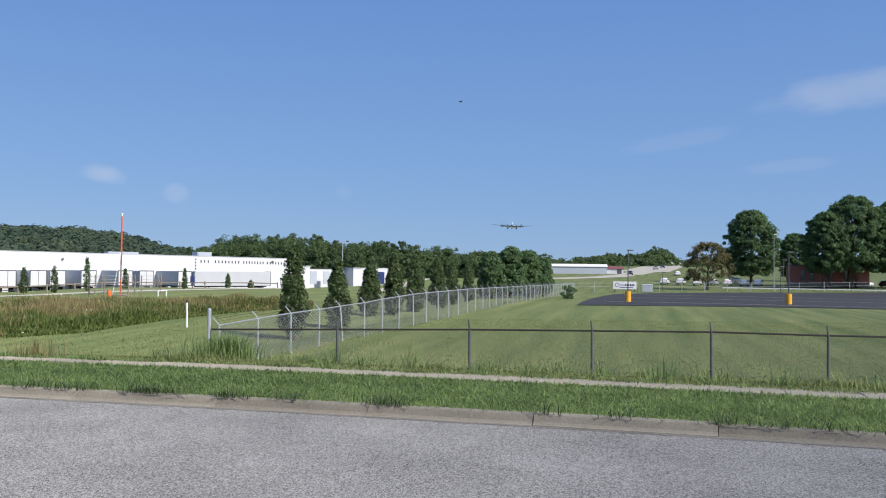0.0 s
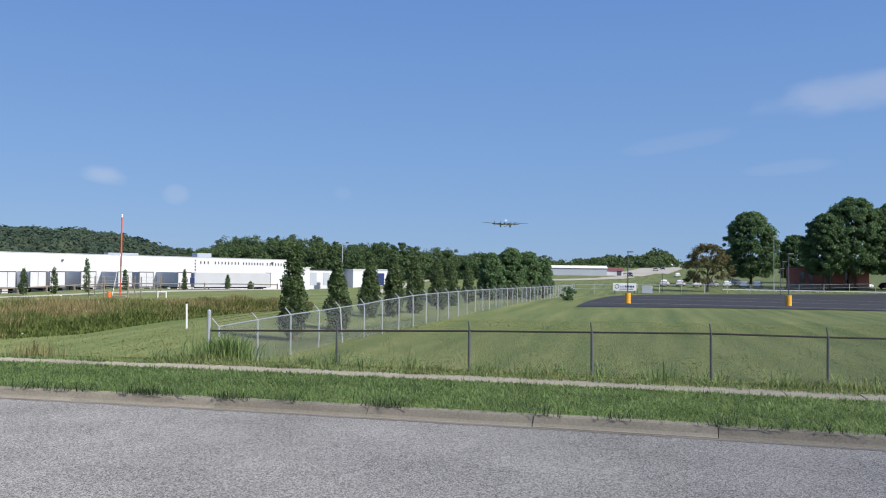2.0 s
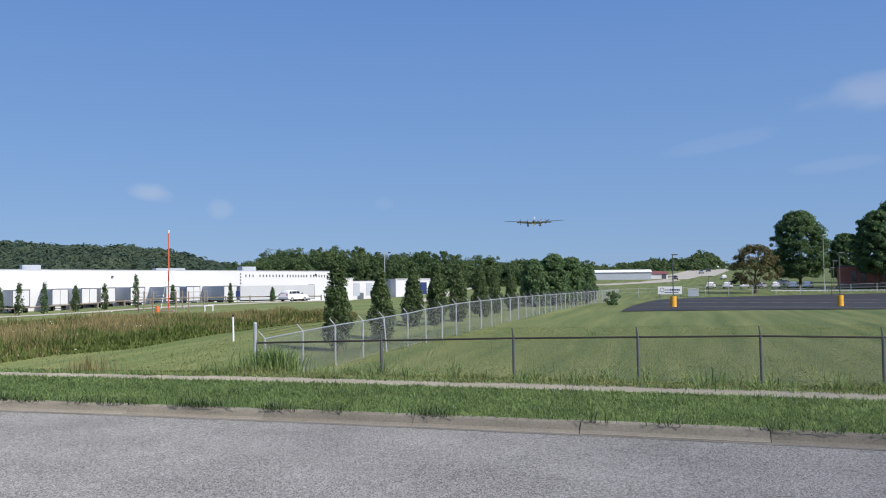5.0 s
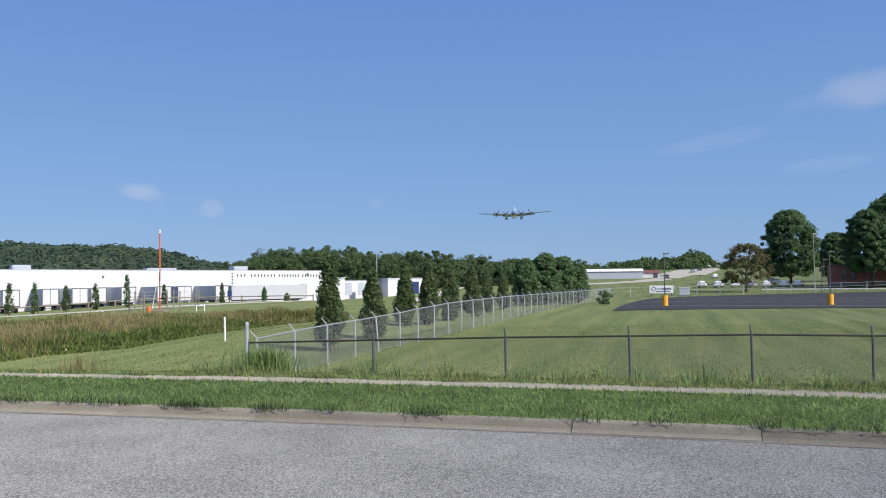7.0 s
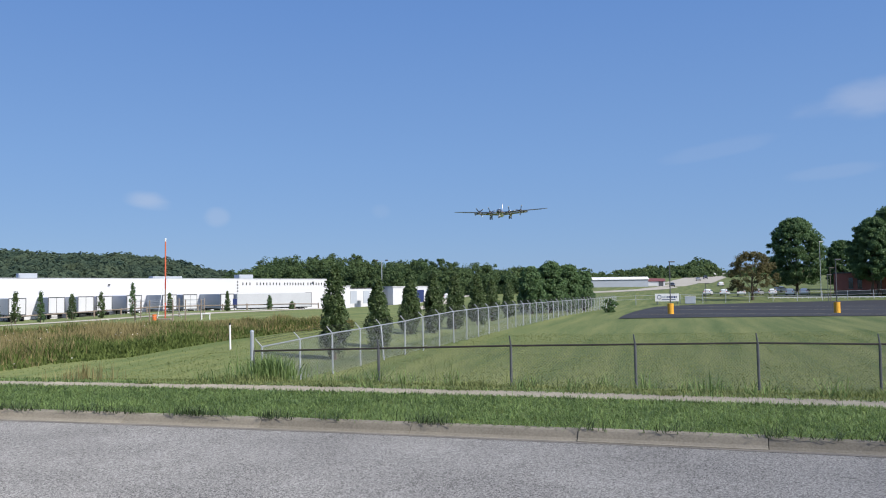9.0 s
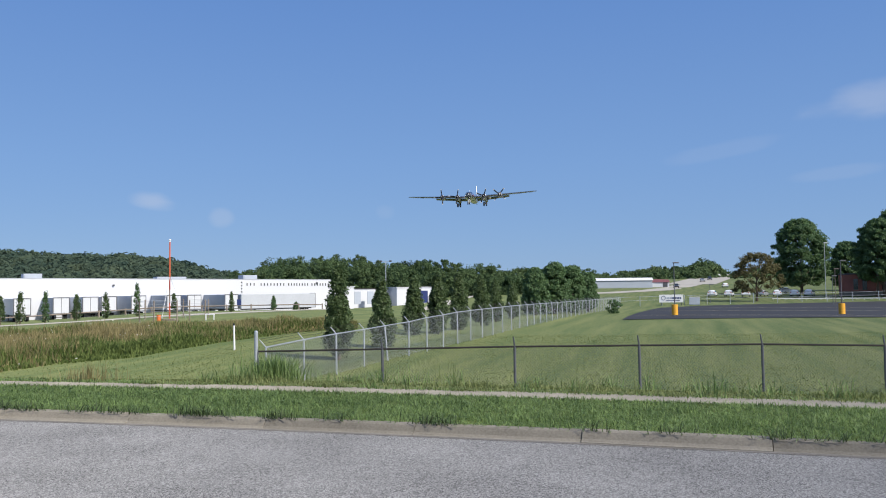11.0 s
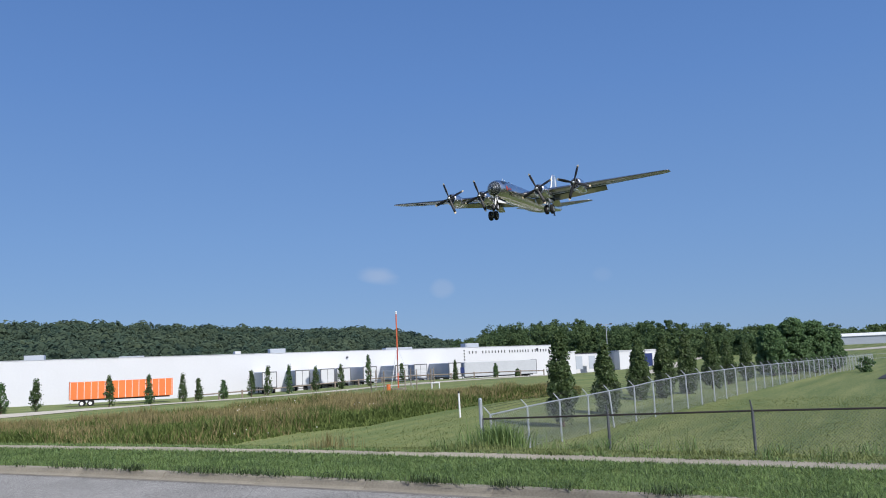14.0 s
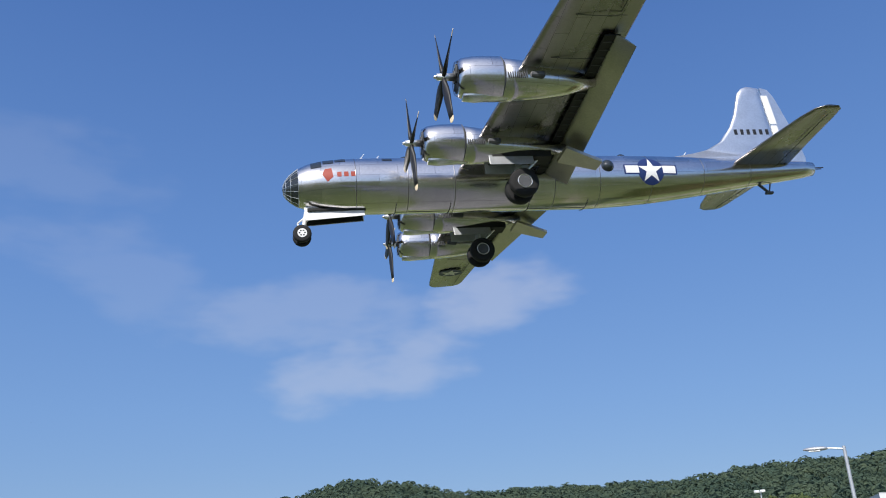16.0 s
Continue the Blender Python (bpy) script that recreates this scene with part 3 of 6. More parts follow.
# ---- fences ----
CORNER = (-8.5, 29.9)
NEAR_POSTS = (-8.46, -3.81, 1.0, 5.46, 9.78, 13.99, 18.2, 22.4)


def mesh_wire(bm, a, b, z0, z1, step, r):
    """Diamond mesh between two posts: crossing strands as flat ribbons."""
    ax, ay, za = a
    bx, by, zb = b
    L = math.hypot(bx - ax, by - ay)
    H = z1 - z0
    ux, uy = (bx - ax) / L, (by - ay) / L

    def at(s, h):
        k = s / L
        return Vector((ax + ux * s, ay + uy * s, za + (zb - za) * k + z0 + h))

    s = -H
    while s < L:
        for flip in (0, 1):
            s0, s1, h0, h1 = s, s + H, 0.0, H
            if s0 < 0:
                h0, s0 = -s, 0.0
            if s1 > L:
                h1, s1 = H - (s1 - L), L
            if s1 > s0:
                p, q = (at(s0, h0), at(s1, h1)) if not flip else (at(s0, H - h0), at(s1, H - h1))
                n = Vector((-uy, ux, 0)) * r * 0.4
                w = (q - p).normalized().cross(n).normalized() * r
                bm.faces.new([bm.verts.new(p - w), bm.verts.new(q - w), bm.verts.new(q + w), bm.verts.new(p + w)])
        s += step
    return bm


def fence_run(name, pts, top_z, arm, mat_post, mat_rail, label, mesh_step, mesh_r, rail_r, post_r, leaning=(), by_x=False):
    f = thing(name, Matrix(), label, "fence")
    tops = []
    for i, (x, y) in enumerate(pts):
        z = gz(x, y)
        height = top_z(x if by_x else math.hypot(x, y)) - z
        tilt = random.uniform(-0.02, 0.02) if i not in leaning else -0.16
        bm = B()
        top = Vector((x + tilt, y, z + height))
        rod(bm, (x, y, z - 0.2), top, post_r, n=8)
        tip = top + Vector(arm)
        rod(bm, top, tip, post_r * 0.7, post_r * 0.5, n=6)
        part("post", bm, mat_post, f)
        tops.append((top, tip, height))
    for (a, ta, ha), (b, tb, hb) in zip(tops, tops[1:]):
        bm = B()
        if rail_r:
            rod(bm, a, b, rail_r, n=6)
        part("top_rail", bm, mat_rail, f)
        bm = B()
        mesh_wire(bm, (a.x, a.y, a.z - ha), (b.x, b.y, b.z - ha), 0.04, ha - 0.02, mesh_step, mesh_r)
        part("chain_link", bm, M_GALV_DARK if by_x else M_GALV, f)
        if by_x:
            continue
        bm = B()
        for k in (0.45, 0.75, 1.0):
            rod(bm, a.lerp(ta, k), b.lerp(tb, k), 0.006, n=4)
        part("barbed_wire", bm, M_RUST, f)
    return f


def fences():
    pts = [(x, 29.9 - 0.009 * (x + 8.5)) for x in NEAR_POSTS]
    f = fence_run("chain_link_fence", pts, lambda x: float(np.interp(x, [-8.5, 1, 9.8, 14, 24], [0.40, 0.51, 0.53, 0.45, 0.36])), (-0.05, 0.0, 0.36), M_GALV_DARK, M_RUST, "low chain-link fence with dark posts and a rusty top strand", 0.11, 0.0026, 0.034, 0.05, by_x=True)
    bm = B()
    z = gz(*CORNER)
    rod(bm, (CORNER[0], CORNER[1], z - 0.1), (CORNER[0], CORNER[1], 1.1), 0.07, n=10)
    bmesh.ops.create_uvsphere(bm, u_segments=10, v_segments=6, radius=0.075, matrix=Matrix.Translation((CORNER[0], CORNER[1], 1.1)))
    part("corner_post", bm, M_GALV, f, "thick galvanised corner post")
    way = Vector((0.262, 0.965, 0))
    pts = [(CORNER[0] + 0.2 + way.x * 3.05 * i, CORNER[1] + 0.6 + way.y * 3.05 * i) for i in range(42)]
    fence_run("security_fence", pts, lambda d: float(np.interp(d, [30, 36, 44, 48, 55, 70, 155], [0.45, 0.66, 0.76, 0.92, 1.08, 1.1, 0.5])), (-0.26, 0.02, 0.30), M_GALV, M_GALV, "long galvanised chain-link fence with angled barbed-wire arms", 0.16, 0.006, 0.03, 0.04, leaning=(4,))


# ---- trees ----
def quads(centers, size, rng, out=None, bias=0.0):
    """One leaf or spray at each centre; with bias it turns its face towards out."""
    n = len(centers)
    a = rng.normal(size=(n, 3))
    a /= np.linalg.norm(a, axis=1, keepdims=True)
    if out is not None:
        a = a + out * bias
        a /= np.linalg.norm(a, axis=1, keepdims=True)
    face = a
    b = rng.normal(size=(n, 3))
    b -= face * (face * b).sum(1, keepdims=True)
    b /= np.linalg.norm(b, axis=1, keepdims=True)
    a = np.cross(face, b)
    s = (np.asarray(size) * rng.uniform(0.6, 1.3, n))[:, None]
    c = face * s * 0.22
    v = np.stack([centers - a * s, centers - b * s * 0.6 + c, centers + a * s, centers + b * s * 0.6 + c], 1).reshape(-1, 3)
    f = np.arange(n * 4).reshape(-1, 4)
    return v, f


def quad_mesh(name, v, mat):
    me = bpy.data.meshes.new(name)
    n = len(v) // 4
    me.vertices.add(len(v))
    me.vertices.foreach_set("co", np.asarray(v, float).ravel())
    me.loops.add(n * 4)
    me.loops.foreach_set("vertex_index", np.arange(n * 4, dtype=np.int32))
    me.polygons.add(n)
    me.polygons.foreach_set("loop_start", np.arange(0, n * 4, 4, dtype=np.int32))
    me.update(calc_edges=True)
    return tidy(me, mat, False)


def crown_points(rng, n, z0, z1, radius, clumps, shape, lump=0.20, tall=0.8):
    """Leaf points in clumps over a crown whose radius at height k (0..1) is radius * shape(k), and the way each leaf faces."""
    k = rng.random(clumps) ** 0.9
    a = rng.uniform(0, 2 * np.pi, clumps)
    rr = radius * np.array([shape(t) for t in k]) * np.sqrt(rng.uniform(0.25, 1, clumps)) * rng.uniform(0.88, 1.08, clumps)
    cc = np.stack([np.cos(a) * rr, np.sin(a) * rr, z0 + (z1 - z0) * k], -1)
    pick = rng.integers(0, clumps, n)
    spread = radius * lump + 0.10
    way = rng.normal(size=(n, 3))
    way /= np.linalg.norm(way, axis=1, keepdims=True)
    off = way * (rng.random(n) ** 0.4)[:, None] * spread * np.array([1, 1, tall])
    pts = cc[pick] + off * (rng.random(clumps) ** 1.4 * 0.85 + 0.5)[pick][:, None]
    out = way + 0.6 * (pts - np.array([0, 0, (z0 + z1) / 2])) / max(radius, 0.1) + np.array([0, 0, 0.35])
    return pts, cc, out / np.linalg.norm(out, axis=1, keepdims=True)


def tree(name, x, y, height, radius, bare, n, leaf, mat, label, shape, clumps=60, seed=1, trunk_r=0.2, category="tree", z=None, group="", multi=1, lump=0.20, tall=0.8):
    rng = np.random.default_rng(seed)
    t = thing(name, pose(x, y, gz(x, y) - 0.05 if z is None else z), label, category, group)
    pts, cc, out = crown_points(rng, n, bare, height, radius, clumps, shape, lump, tall)
    bm = B()
    for k in range(multi):
        ox = (k - (multi - 1) / 2) * trunk_r * 5
        prev, pr = Vector((ox, 0, 0)), trunk_r * 1.25
        for s in range(1, 6):
            h = height * 0.8 * s / 5
            p = Vector((ox * (1 - s * 0.1) + rng.normal(0, trunk_r * 0.3), rng.normal(0, trunk_r * 0.3), h))
            rad = trunk_r * (1.05 - s * 0.18)
            rod(bm, prev, p, pr, rad, n=8)
            prev, pr = p, rad
    for c in cc[:: max(1, clumps // 16)]:
        base = Vector((0, 0, max(bare * 0.7, c[2] - radius * 0.8)))
        rod(bm, base, Vector(c), trunk_r * 0.35, trunk_r * 0.08, n=5)
    part("trunk", bm, M_BARK, t)
    v, _ = quads(pts, np.full(len(pts), leaf), rng, out, 1.1)
    ob = new("crown", quad_mesh("crown", v, mat))
    ob.parent = t
    return t


def ball(k):
    return math.sqrt(max(0.02, 1 - (2 * k - 1) ** 2))


def dome(k):
    return max(0.25, math.sqrt(max(0.0, 1 - (1.05 * k - 0.25) ** 2 / 0.75))) if k < 0.98 else 0.25


def column(k):
    return max(0.05, min(1, 0.5 + 2.0 * k) * (1 - k) ** 0.75 * 1.12)


def full(k):
    return max(0.18, math.sqrt(max(0.0, 1 - ((0.36 - k) / 0.5) ** 2)) if k < 0.36 else math.sqrt(max(0.0, 1 - ((k - 0.36) / 0.66) ** 2)))


def trees():
    # columnar trees behind the security fence: azimuth, range, top elevation, half width in degrees
    cols = [(10.3, 43, 1.25, 1.05), (7.28, 50, 0.4, 0.95), (5.06, 61, 0.5, 0.85), (3.4, 63, 0.85, 0.85), (1.92, 68, 0.85, 0.8), (0.35, 76, 0.7, 0.75), (-0.65, 84, 0.4, 0.6), (-1.85, 92, 0.1, 0.6)]
    for i, (az, d, el, hw) in enumerate(cols):
        x, y = polar(az, d)
        top = 2.65 + d * math.tan(radians(el)) - gz(x, y)
        tree("columnar_tree", x, y, top, d * math.tan(radians(hw)), 0.4, 15000, 0.085, M_LEAF_PEAR, "columnar green street tree on the mown grass", column, 130, 30 + i, 0.09, group="columnar trees in a row", lump=0.22, tall=1.5)
    # dark round-headed row
    for i, (az, d, el, hw) in enumerate([(-3.4, 106, 1.25, 0.9), (-4.7, 112, 1.55, 1.15), (-5.9, 116, 1.35, 1.0), (-7.0, 124, 0.9, 0.7)]):
        x, y = polar(az, d)
        top = 2.65 + d * math.tan(radians(el)) - gz(x, y)
        tree("shade_tree", x, y, top, d * math.tan(radians(hw)), 0.6, 22000, 0.17, M_LEAF, "dense dark green shade tree", dome, 260, 50 + i, 0.2, group="dense trees beside the fence")
    # big trees by the brick building
    for i, (az, d, el, hw, bare, nm, mat, lab) in enumerate([(-20.65, 222, 4.05, 1.75, 1.6, "maple_tree", M_LEAF, "tall rounded dark green maple tree"),
                                                             (-25.15, 201, 3.85, 1.5, 2.5, "maple_tree", M_LEAF, "broad dark green maple tree with bare lower trunks"), (-26.65, 205, 4.86, 1.95, 2.6, "maple_tree", M_LEAF, "tallest dark green maple tree of a clump"), (-28.9, 209, 4.4, 1.75, 2.6, "maple_tree", M_LEAF, "broad dark green maple tree with bare lower trunks"),
                                                             (-17.95, 186, 2.0, 1.6, 1.9, "browning_tree", M_LEAF_BROWN, "spreading tree with thin browning leaves"),
                                                             (-23.3, 250, 2.55, 1.1, 1.0, "background_tree", M_LEAF, "green tree behind the brick building")]):
        x, y = polar(az, d)
        top = 2.65 + d * math.tan(radians(el)) - gz(x, y)
        brown = nm == "browning_tree"
        tree(nm, x, y, top, d * math.tan(radians(hw)), bare * (1.5 if not brown else 1.2), 11000 if brown else 72000, 0.17 if brown else 0.20, mat, lab, dome if brown else full, 170 if brown else 620, 70 + i, 0.26 if brown else 0.32, multi=2 if i in (1, 2, 3) else 1, lump=0.12)
    # young trees along the service road: azimuth, range, height, half width
    small = [(63.4, 62, 2.7, 0.8), (51.25, 68, 2.9, 0.85), (48.6, 70, 3.0, 0.5), (46.4, 72, 2.6, 0.55), (44.5, 74, 2.9, 0.6), (40.3, 78, 3.2, 0.5), (37.9, 82, 3.0, 0.5), (35.8, 86, 3.2, 0.45), (34.8, 88, 2.7, 0.45),
             (33.2, 93, 2.3, 0.6), (31.4, 93, 3.2, 0.5), (30.3, 95, 3.7, 0.5), (28.9, 98, 3.6, 0.5), (27.1, 101, 3.1, 0.55), (25.4, 104, 3.2, 0.5), (23.5, 107, 4.4, 0.5), (21.2, 110, 2.8, 0.45), (17.5, 116, 3.0, 0.4), (14.7, 124, 2.2, 0.45), (13.2, 128, 1.3, 0.5)]
    for i, (az, d, h, r) in enumerate(small):
        h, d = h * 0.9, d * (1.06 if az > 32 else 1.0)
        x, y = polar(az, d)
        tree("young_tree", x, y, h, r, 0.2, 1300, 0.09, M_LEAF_PEAR if i % 3 else M_LEAF, "young narrow tree beside the service road", column, 60, 100 + i, 0.05, group="young roadside trees", lump=0.25, tall=1.4)


def shrub():
    x, y = polar(-8.75, 112)
    tree("shrub", x, y, 1.75, 1.1, 0.05, 1800, 0.10, M_LEAF, "bushy green shrub at the fence's far end", ball, 30, 400, 0.05, category="shrub")


def woods():
    """Wooded skyline and hill: one mass of leaf clumps each."""
    rng = np.random.default_rng(77)

    def mass(name, tops, d0, d1, ntree, rad, leaves, leaf, mat, label, low):
        az0, az1 = tops[0][0], tops[-1][0]
        V = []
        for i in range(ntree):
            az = rng.uniform(min(az0, az1), max(az0, az1))
            d = rng.uniform(d0, d1)
            ks = sorted(tops)
            el = np.interp(az, [k[0] for k in ks], [k[1] for k in ks])
            x, y = polar(az, d)
            zt = 2.65 + d * math.tan(radians(el)) - rng.random() ** 2 * rad * 0.75 - (d1 - d) / (d1 - d0) * rad * 0.8 + d * 0.0035
            zb = gz(x, y) + low
            pts, _, out = crown_points(rng, leaves, max(zb, zt - rad * 3.2), zt, rad * rng.uniform(0.75, 1.25), 34, full, 0.24)
            V.append(quads(pts + np.array([x, y, 0]), np.full(leaves, leaf), rng, out, 1.3)[0])
        ob = new(name, quad_mesh(name, np.vstack(V), mat))
        tagged(ob, label, "woods", kind="stuff")

    mass("far_woods", [(17.5, 1.3), (15.95, 1.45), (14.3, 2.2), (12.5, 2.35), (10.3, 2.3), (8.5, 2.1), (7.2, 1.75), (5.3, 1.7), (4.1, 2.1), (2.4, 1.7), (0.6, 1.55), (-1.2, 1.4), (-2.6, 1.2)], 240, 290, 190, 4.6, 1500, 0.33, M_LEAF_FAR, "dense green woodland skyline behind the warehouse", 0)
    mass("far_woods", [(-2.6, 1.2), (-5, 1.2), (-7, 1.15), (-8.9, 0.85), (-10.5, 0.9), (-11.6, 1.2), (-13, 1.1), (-14.6, 1.55), (-15.6, 1.2), (-16.5, 0.9), (-19, 1.0), (-22, 1.0), (-26, 1.2), (-31, 1.2)], 430, 500, 200, 5.4, 650, 0.62, M_LEAF_FAR, "low wooded skyline beyond the road", -2)
    mass("roadside_woods", [(74, 0.6), (70, 0.75), (66, 1.05), (62, 0.95), (58, 1.15), (55, 1.1), (52.5, 1.4), (51, 1.0)], 190, 230, 120, 4.6, 1300, 0.32, M_LEAF_MID, "green trees behind the parked tankers", 0)


def hill():
    """The wooded ridge: a bumpy canopy built of many small crowns."""
    rng = np.random.default_rng(3)
    tops = [(10, 0.3), (14, 0.7), (17, 1.25), (19.2, 1.6), (20.2, 2.0), (22, 2.35), (24.3, 2.5), (28.4, 2.55), (30.5, 2.8), (35, 3.0), (40.7, 3.45), (46.6, 3.55), (51.9, 3.4), (56.8, 3.4), (61.5, 2.98), (67.5, 3.1), (72.8, 3.12), (76, 3.2), (78, 3.8), (80.5, 4.1), (83, 4.4), (86, 3.5), (91, 3.1), (100, 3.0), (112, 2.5)]
    ka, ke = [t[0] for t in tops], [t[1] for t in tops]
    V = []
    D0, D1 = 520.0, 1000.0

    def land(az, d):
        k = (d - D0) / (D1 - D0)
        return -3 + k ** 1.25 * (1000 * np.tan(np.radians(np.interp(az, ka, ke) + np.interp(az, [55, 66], [0.32, 0.0]))) - 3)

    N = 5200
    az = rng.uniform(10, 112, N)
    d = D0 + (D1 - D0) * rng.random(N) ** 0.7
    rad = 4.0 + 6.5 * rng.random(N) ** 2
    for a, dd, r in zip(az, d, rad):
        x, y = polar(a, dd)
        z = land(a, dd)
        m = 56
        o = rng.normal(size=(m, 3))
        o /= np.linalg.norm(o, axis=1, keepdims=True)
        o[:, 2] = np.abs(o[:, 2]) * 0.9 - 0.15
        knob = 1 + 0.22 * np.sin(o[:, :1] * 5 + a * 40) * np.cos(o[:, 1:2] * 5 + dd)
        V.append(quads(np.array([x, y, z - r * 0.35]) + o * r * knob, np.full(m, 1.65 * r / 6), rng, o + np.array([0, 0, 0.15]), 3.2)[0])
    ob = new("wooded_hill", quad_mesh("wooded_hill", np.vstack(V), M_LEAF_HILL_HAZED))
    tagged(ob, "wooded hill ridge with dense summer canopy", "wooded hill", kind="stuff")
    azs, ds = np.arange(8, 114, 1.0), np.linspace(D0 - 60, D1 + 150, 24)
    A, D = np.meshgrid(azs, ds, indexing="ij")
    X, Y = -np.sin(np.radians(A)) * D, np.cos(np.radians(A)) * D
    Z = np.where(D < D0, -6, land(A, np.clip(D, D0, D1)) - 4) - np.clip(D - D1, 0, 200) * 0.3
    na, nd = A.shape
    i, j = np.meshgrid(np.arange(na - 1), np.arange(nd - 1), indexing="ij")
    f = np.stack([i * nd + j, (i + 1) * nd + j, (i + 1) * nd + j + 1, i * nd + j + 1], -1).reshape(-1, 4)
    ob = soup("hill_ground", np.stack([X, Y, Z], -1).reshape(-1, 3), f, M_LEAF_HILL_HAZED, smooth=True)
    tagged(ob, "dark green forest floor of the hill", "hillside", kind="structure")


# ---- warehouse ----
WALL_L, WALL_R = Vector((-131.0, 111.0, 0)), Vector((-35.5, 186.5, 0))


def warehouse():
    way = (WALL_R - WALL_L)
    L = way.length
    ang = math.degrees(math.atan2(way.y, way.x))
    w = thing("warehouse", pose(WALL_L.x, WALL_L.y, 0, 0, 0, ang), "long low white warehouse with a painted company sign", "warehouse")

    def top(s):
        return 5.72 - 0.85 * s / L

    bm = B()
    outline(bm, [(0, -4), (0, top(0)), (L, top(L)), (L, -4)], 0, 0.35)
    part("wall", bm, M_WHITE, w)
    bm = B()
    outline(bm, [(0, 0), (0, 0.12), (L, 0.12), (L, 0)], -0.06, 0.45, pose(0, 0, top(0)) @ Matrix.Rotation(math.atan2(0.85, L), 4, "Y"))
    part("parapet_cap", bm, M_GALV, w)
    bm = B()
    loft(bm, [[(x, y, z) for x, z in ((xo - 0.2, -4), (xo - 0.2, zt), (xo + 0.2, zt), (xo + 0.2, -4))] for xo, y, zt in ((0.2, 0.36, 5.7), (-17.7, 55.8, 4.4))])
    part("end_wall", bm, M_GREYWALL_AND_SHADE, w)
    bm = B()
    box(bm, L / 2, 30.4, 4.4, L - 0.5, 60, 0.3)
    part("roof", bm, M_GREYWALL_AND_SHADE, w)
    # roof plant
    for s, sx, h, mat in ((15, 3.4, 1.0, M_GREYWALL_AND_SHADE), (60, 3.2, 1.0, M_GREYWALL_AND_SHADE), (52, 1.2, 0.7, M_WHITE), (86, 6.0, 0.55, M_GREYWALL_AND_SHADE), (103, 3.2, 1.0, M_GREYWALL_AND_SHADE), (32, 4.5, 0.35, M_GREYWALL_AND_SHADE)):
        bm = B()
        box(bm, s, 3.5, top(s) + h / 2, sx, 3, h, 0.05)
        box(bm, s - sx * 0.34, 1.9, top(s) + h * 0.45, sx * 0.2, 0.1, h * 0.6)
        part("roof_unit", bm, mat, w)
    # the sign: one bar for each letter's run, with dotted borders
    s0 = L - 21.3
    words = [(1.0, 3, 0.80), (4.2, 8, 0.76), (10.7, 8, 0.66), (16.4, 7, 0.68)]
    sign = thing("lettered_band", Matrix(), "", "")
    sign.parent = w
    for k in list(sign.keys()):
        del sign[k]
    for start, count, gap in words:
        for i in range(count):
            bm = B()
            box(bm, s0 + start + i * gap, -0.035, 4.0 - 0.009 * (s0 - L + 21.3 + start + i * gap), 0.20, 0.05, 0.56)
            part("letter_bar", bm, M_BLACK, sign)
    for s in (s0 - 0.2, L - 0.6):
        for i in range(5):
            bm = B()
            box(bm, s, -0.035, 1.75 + i * 0.66, 0.26, 0.05, 0.30)
            part("dot", bm, M_BLACK, sign)
    for s, z in ((74, 4.0), (98, 1.4), (118, 4.2)):
        bm = B()
        box(bm, s, -0.2, z, 0.35, 0.35, 0.3, 0.03)
        part("wall_lamp", bm, M_GALV_DARK, w)
    # low annexes past the sign
    for s, ww, z, dep in ((3.5, 7, 3.2, 5), (13, 10, 2.7, 8), (25, 12, 2.9, 5)):
        bm = B()
        box(bm, L + s, dep, z / 2 - 1, ww, 6, z + 2)
        part("annex", bm, M_WHITE, w)
        bm = B()
        box(bm, L + s, dep, z + 0.08, ww + 0.5, 6.4, 0.16)
        part("annex_roof", bm, M_RUST if s == 13 else M_WHITE, w)
    for s in (8.0, 11.5, 15.2, 27.0):
        bm = B()
        box(bm, L + s, 2.0 if s < 20 else 1.95, 0.6, 1.7 if s < 20 else 2.2, 0.1, 3.0)
        part("dock_door", bm, M_GREYWALL_AND_SHADE if s < 20 else M_BLUEPAINT, w)


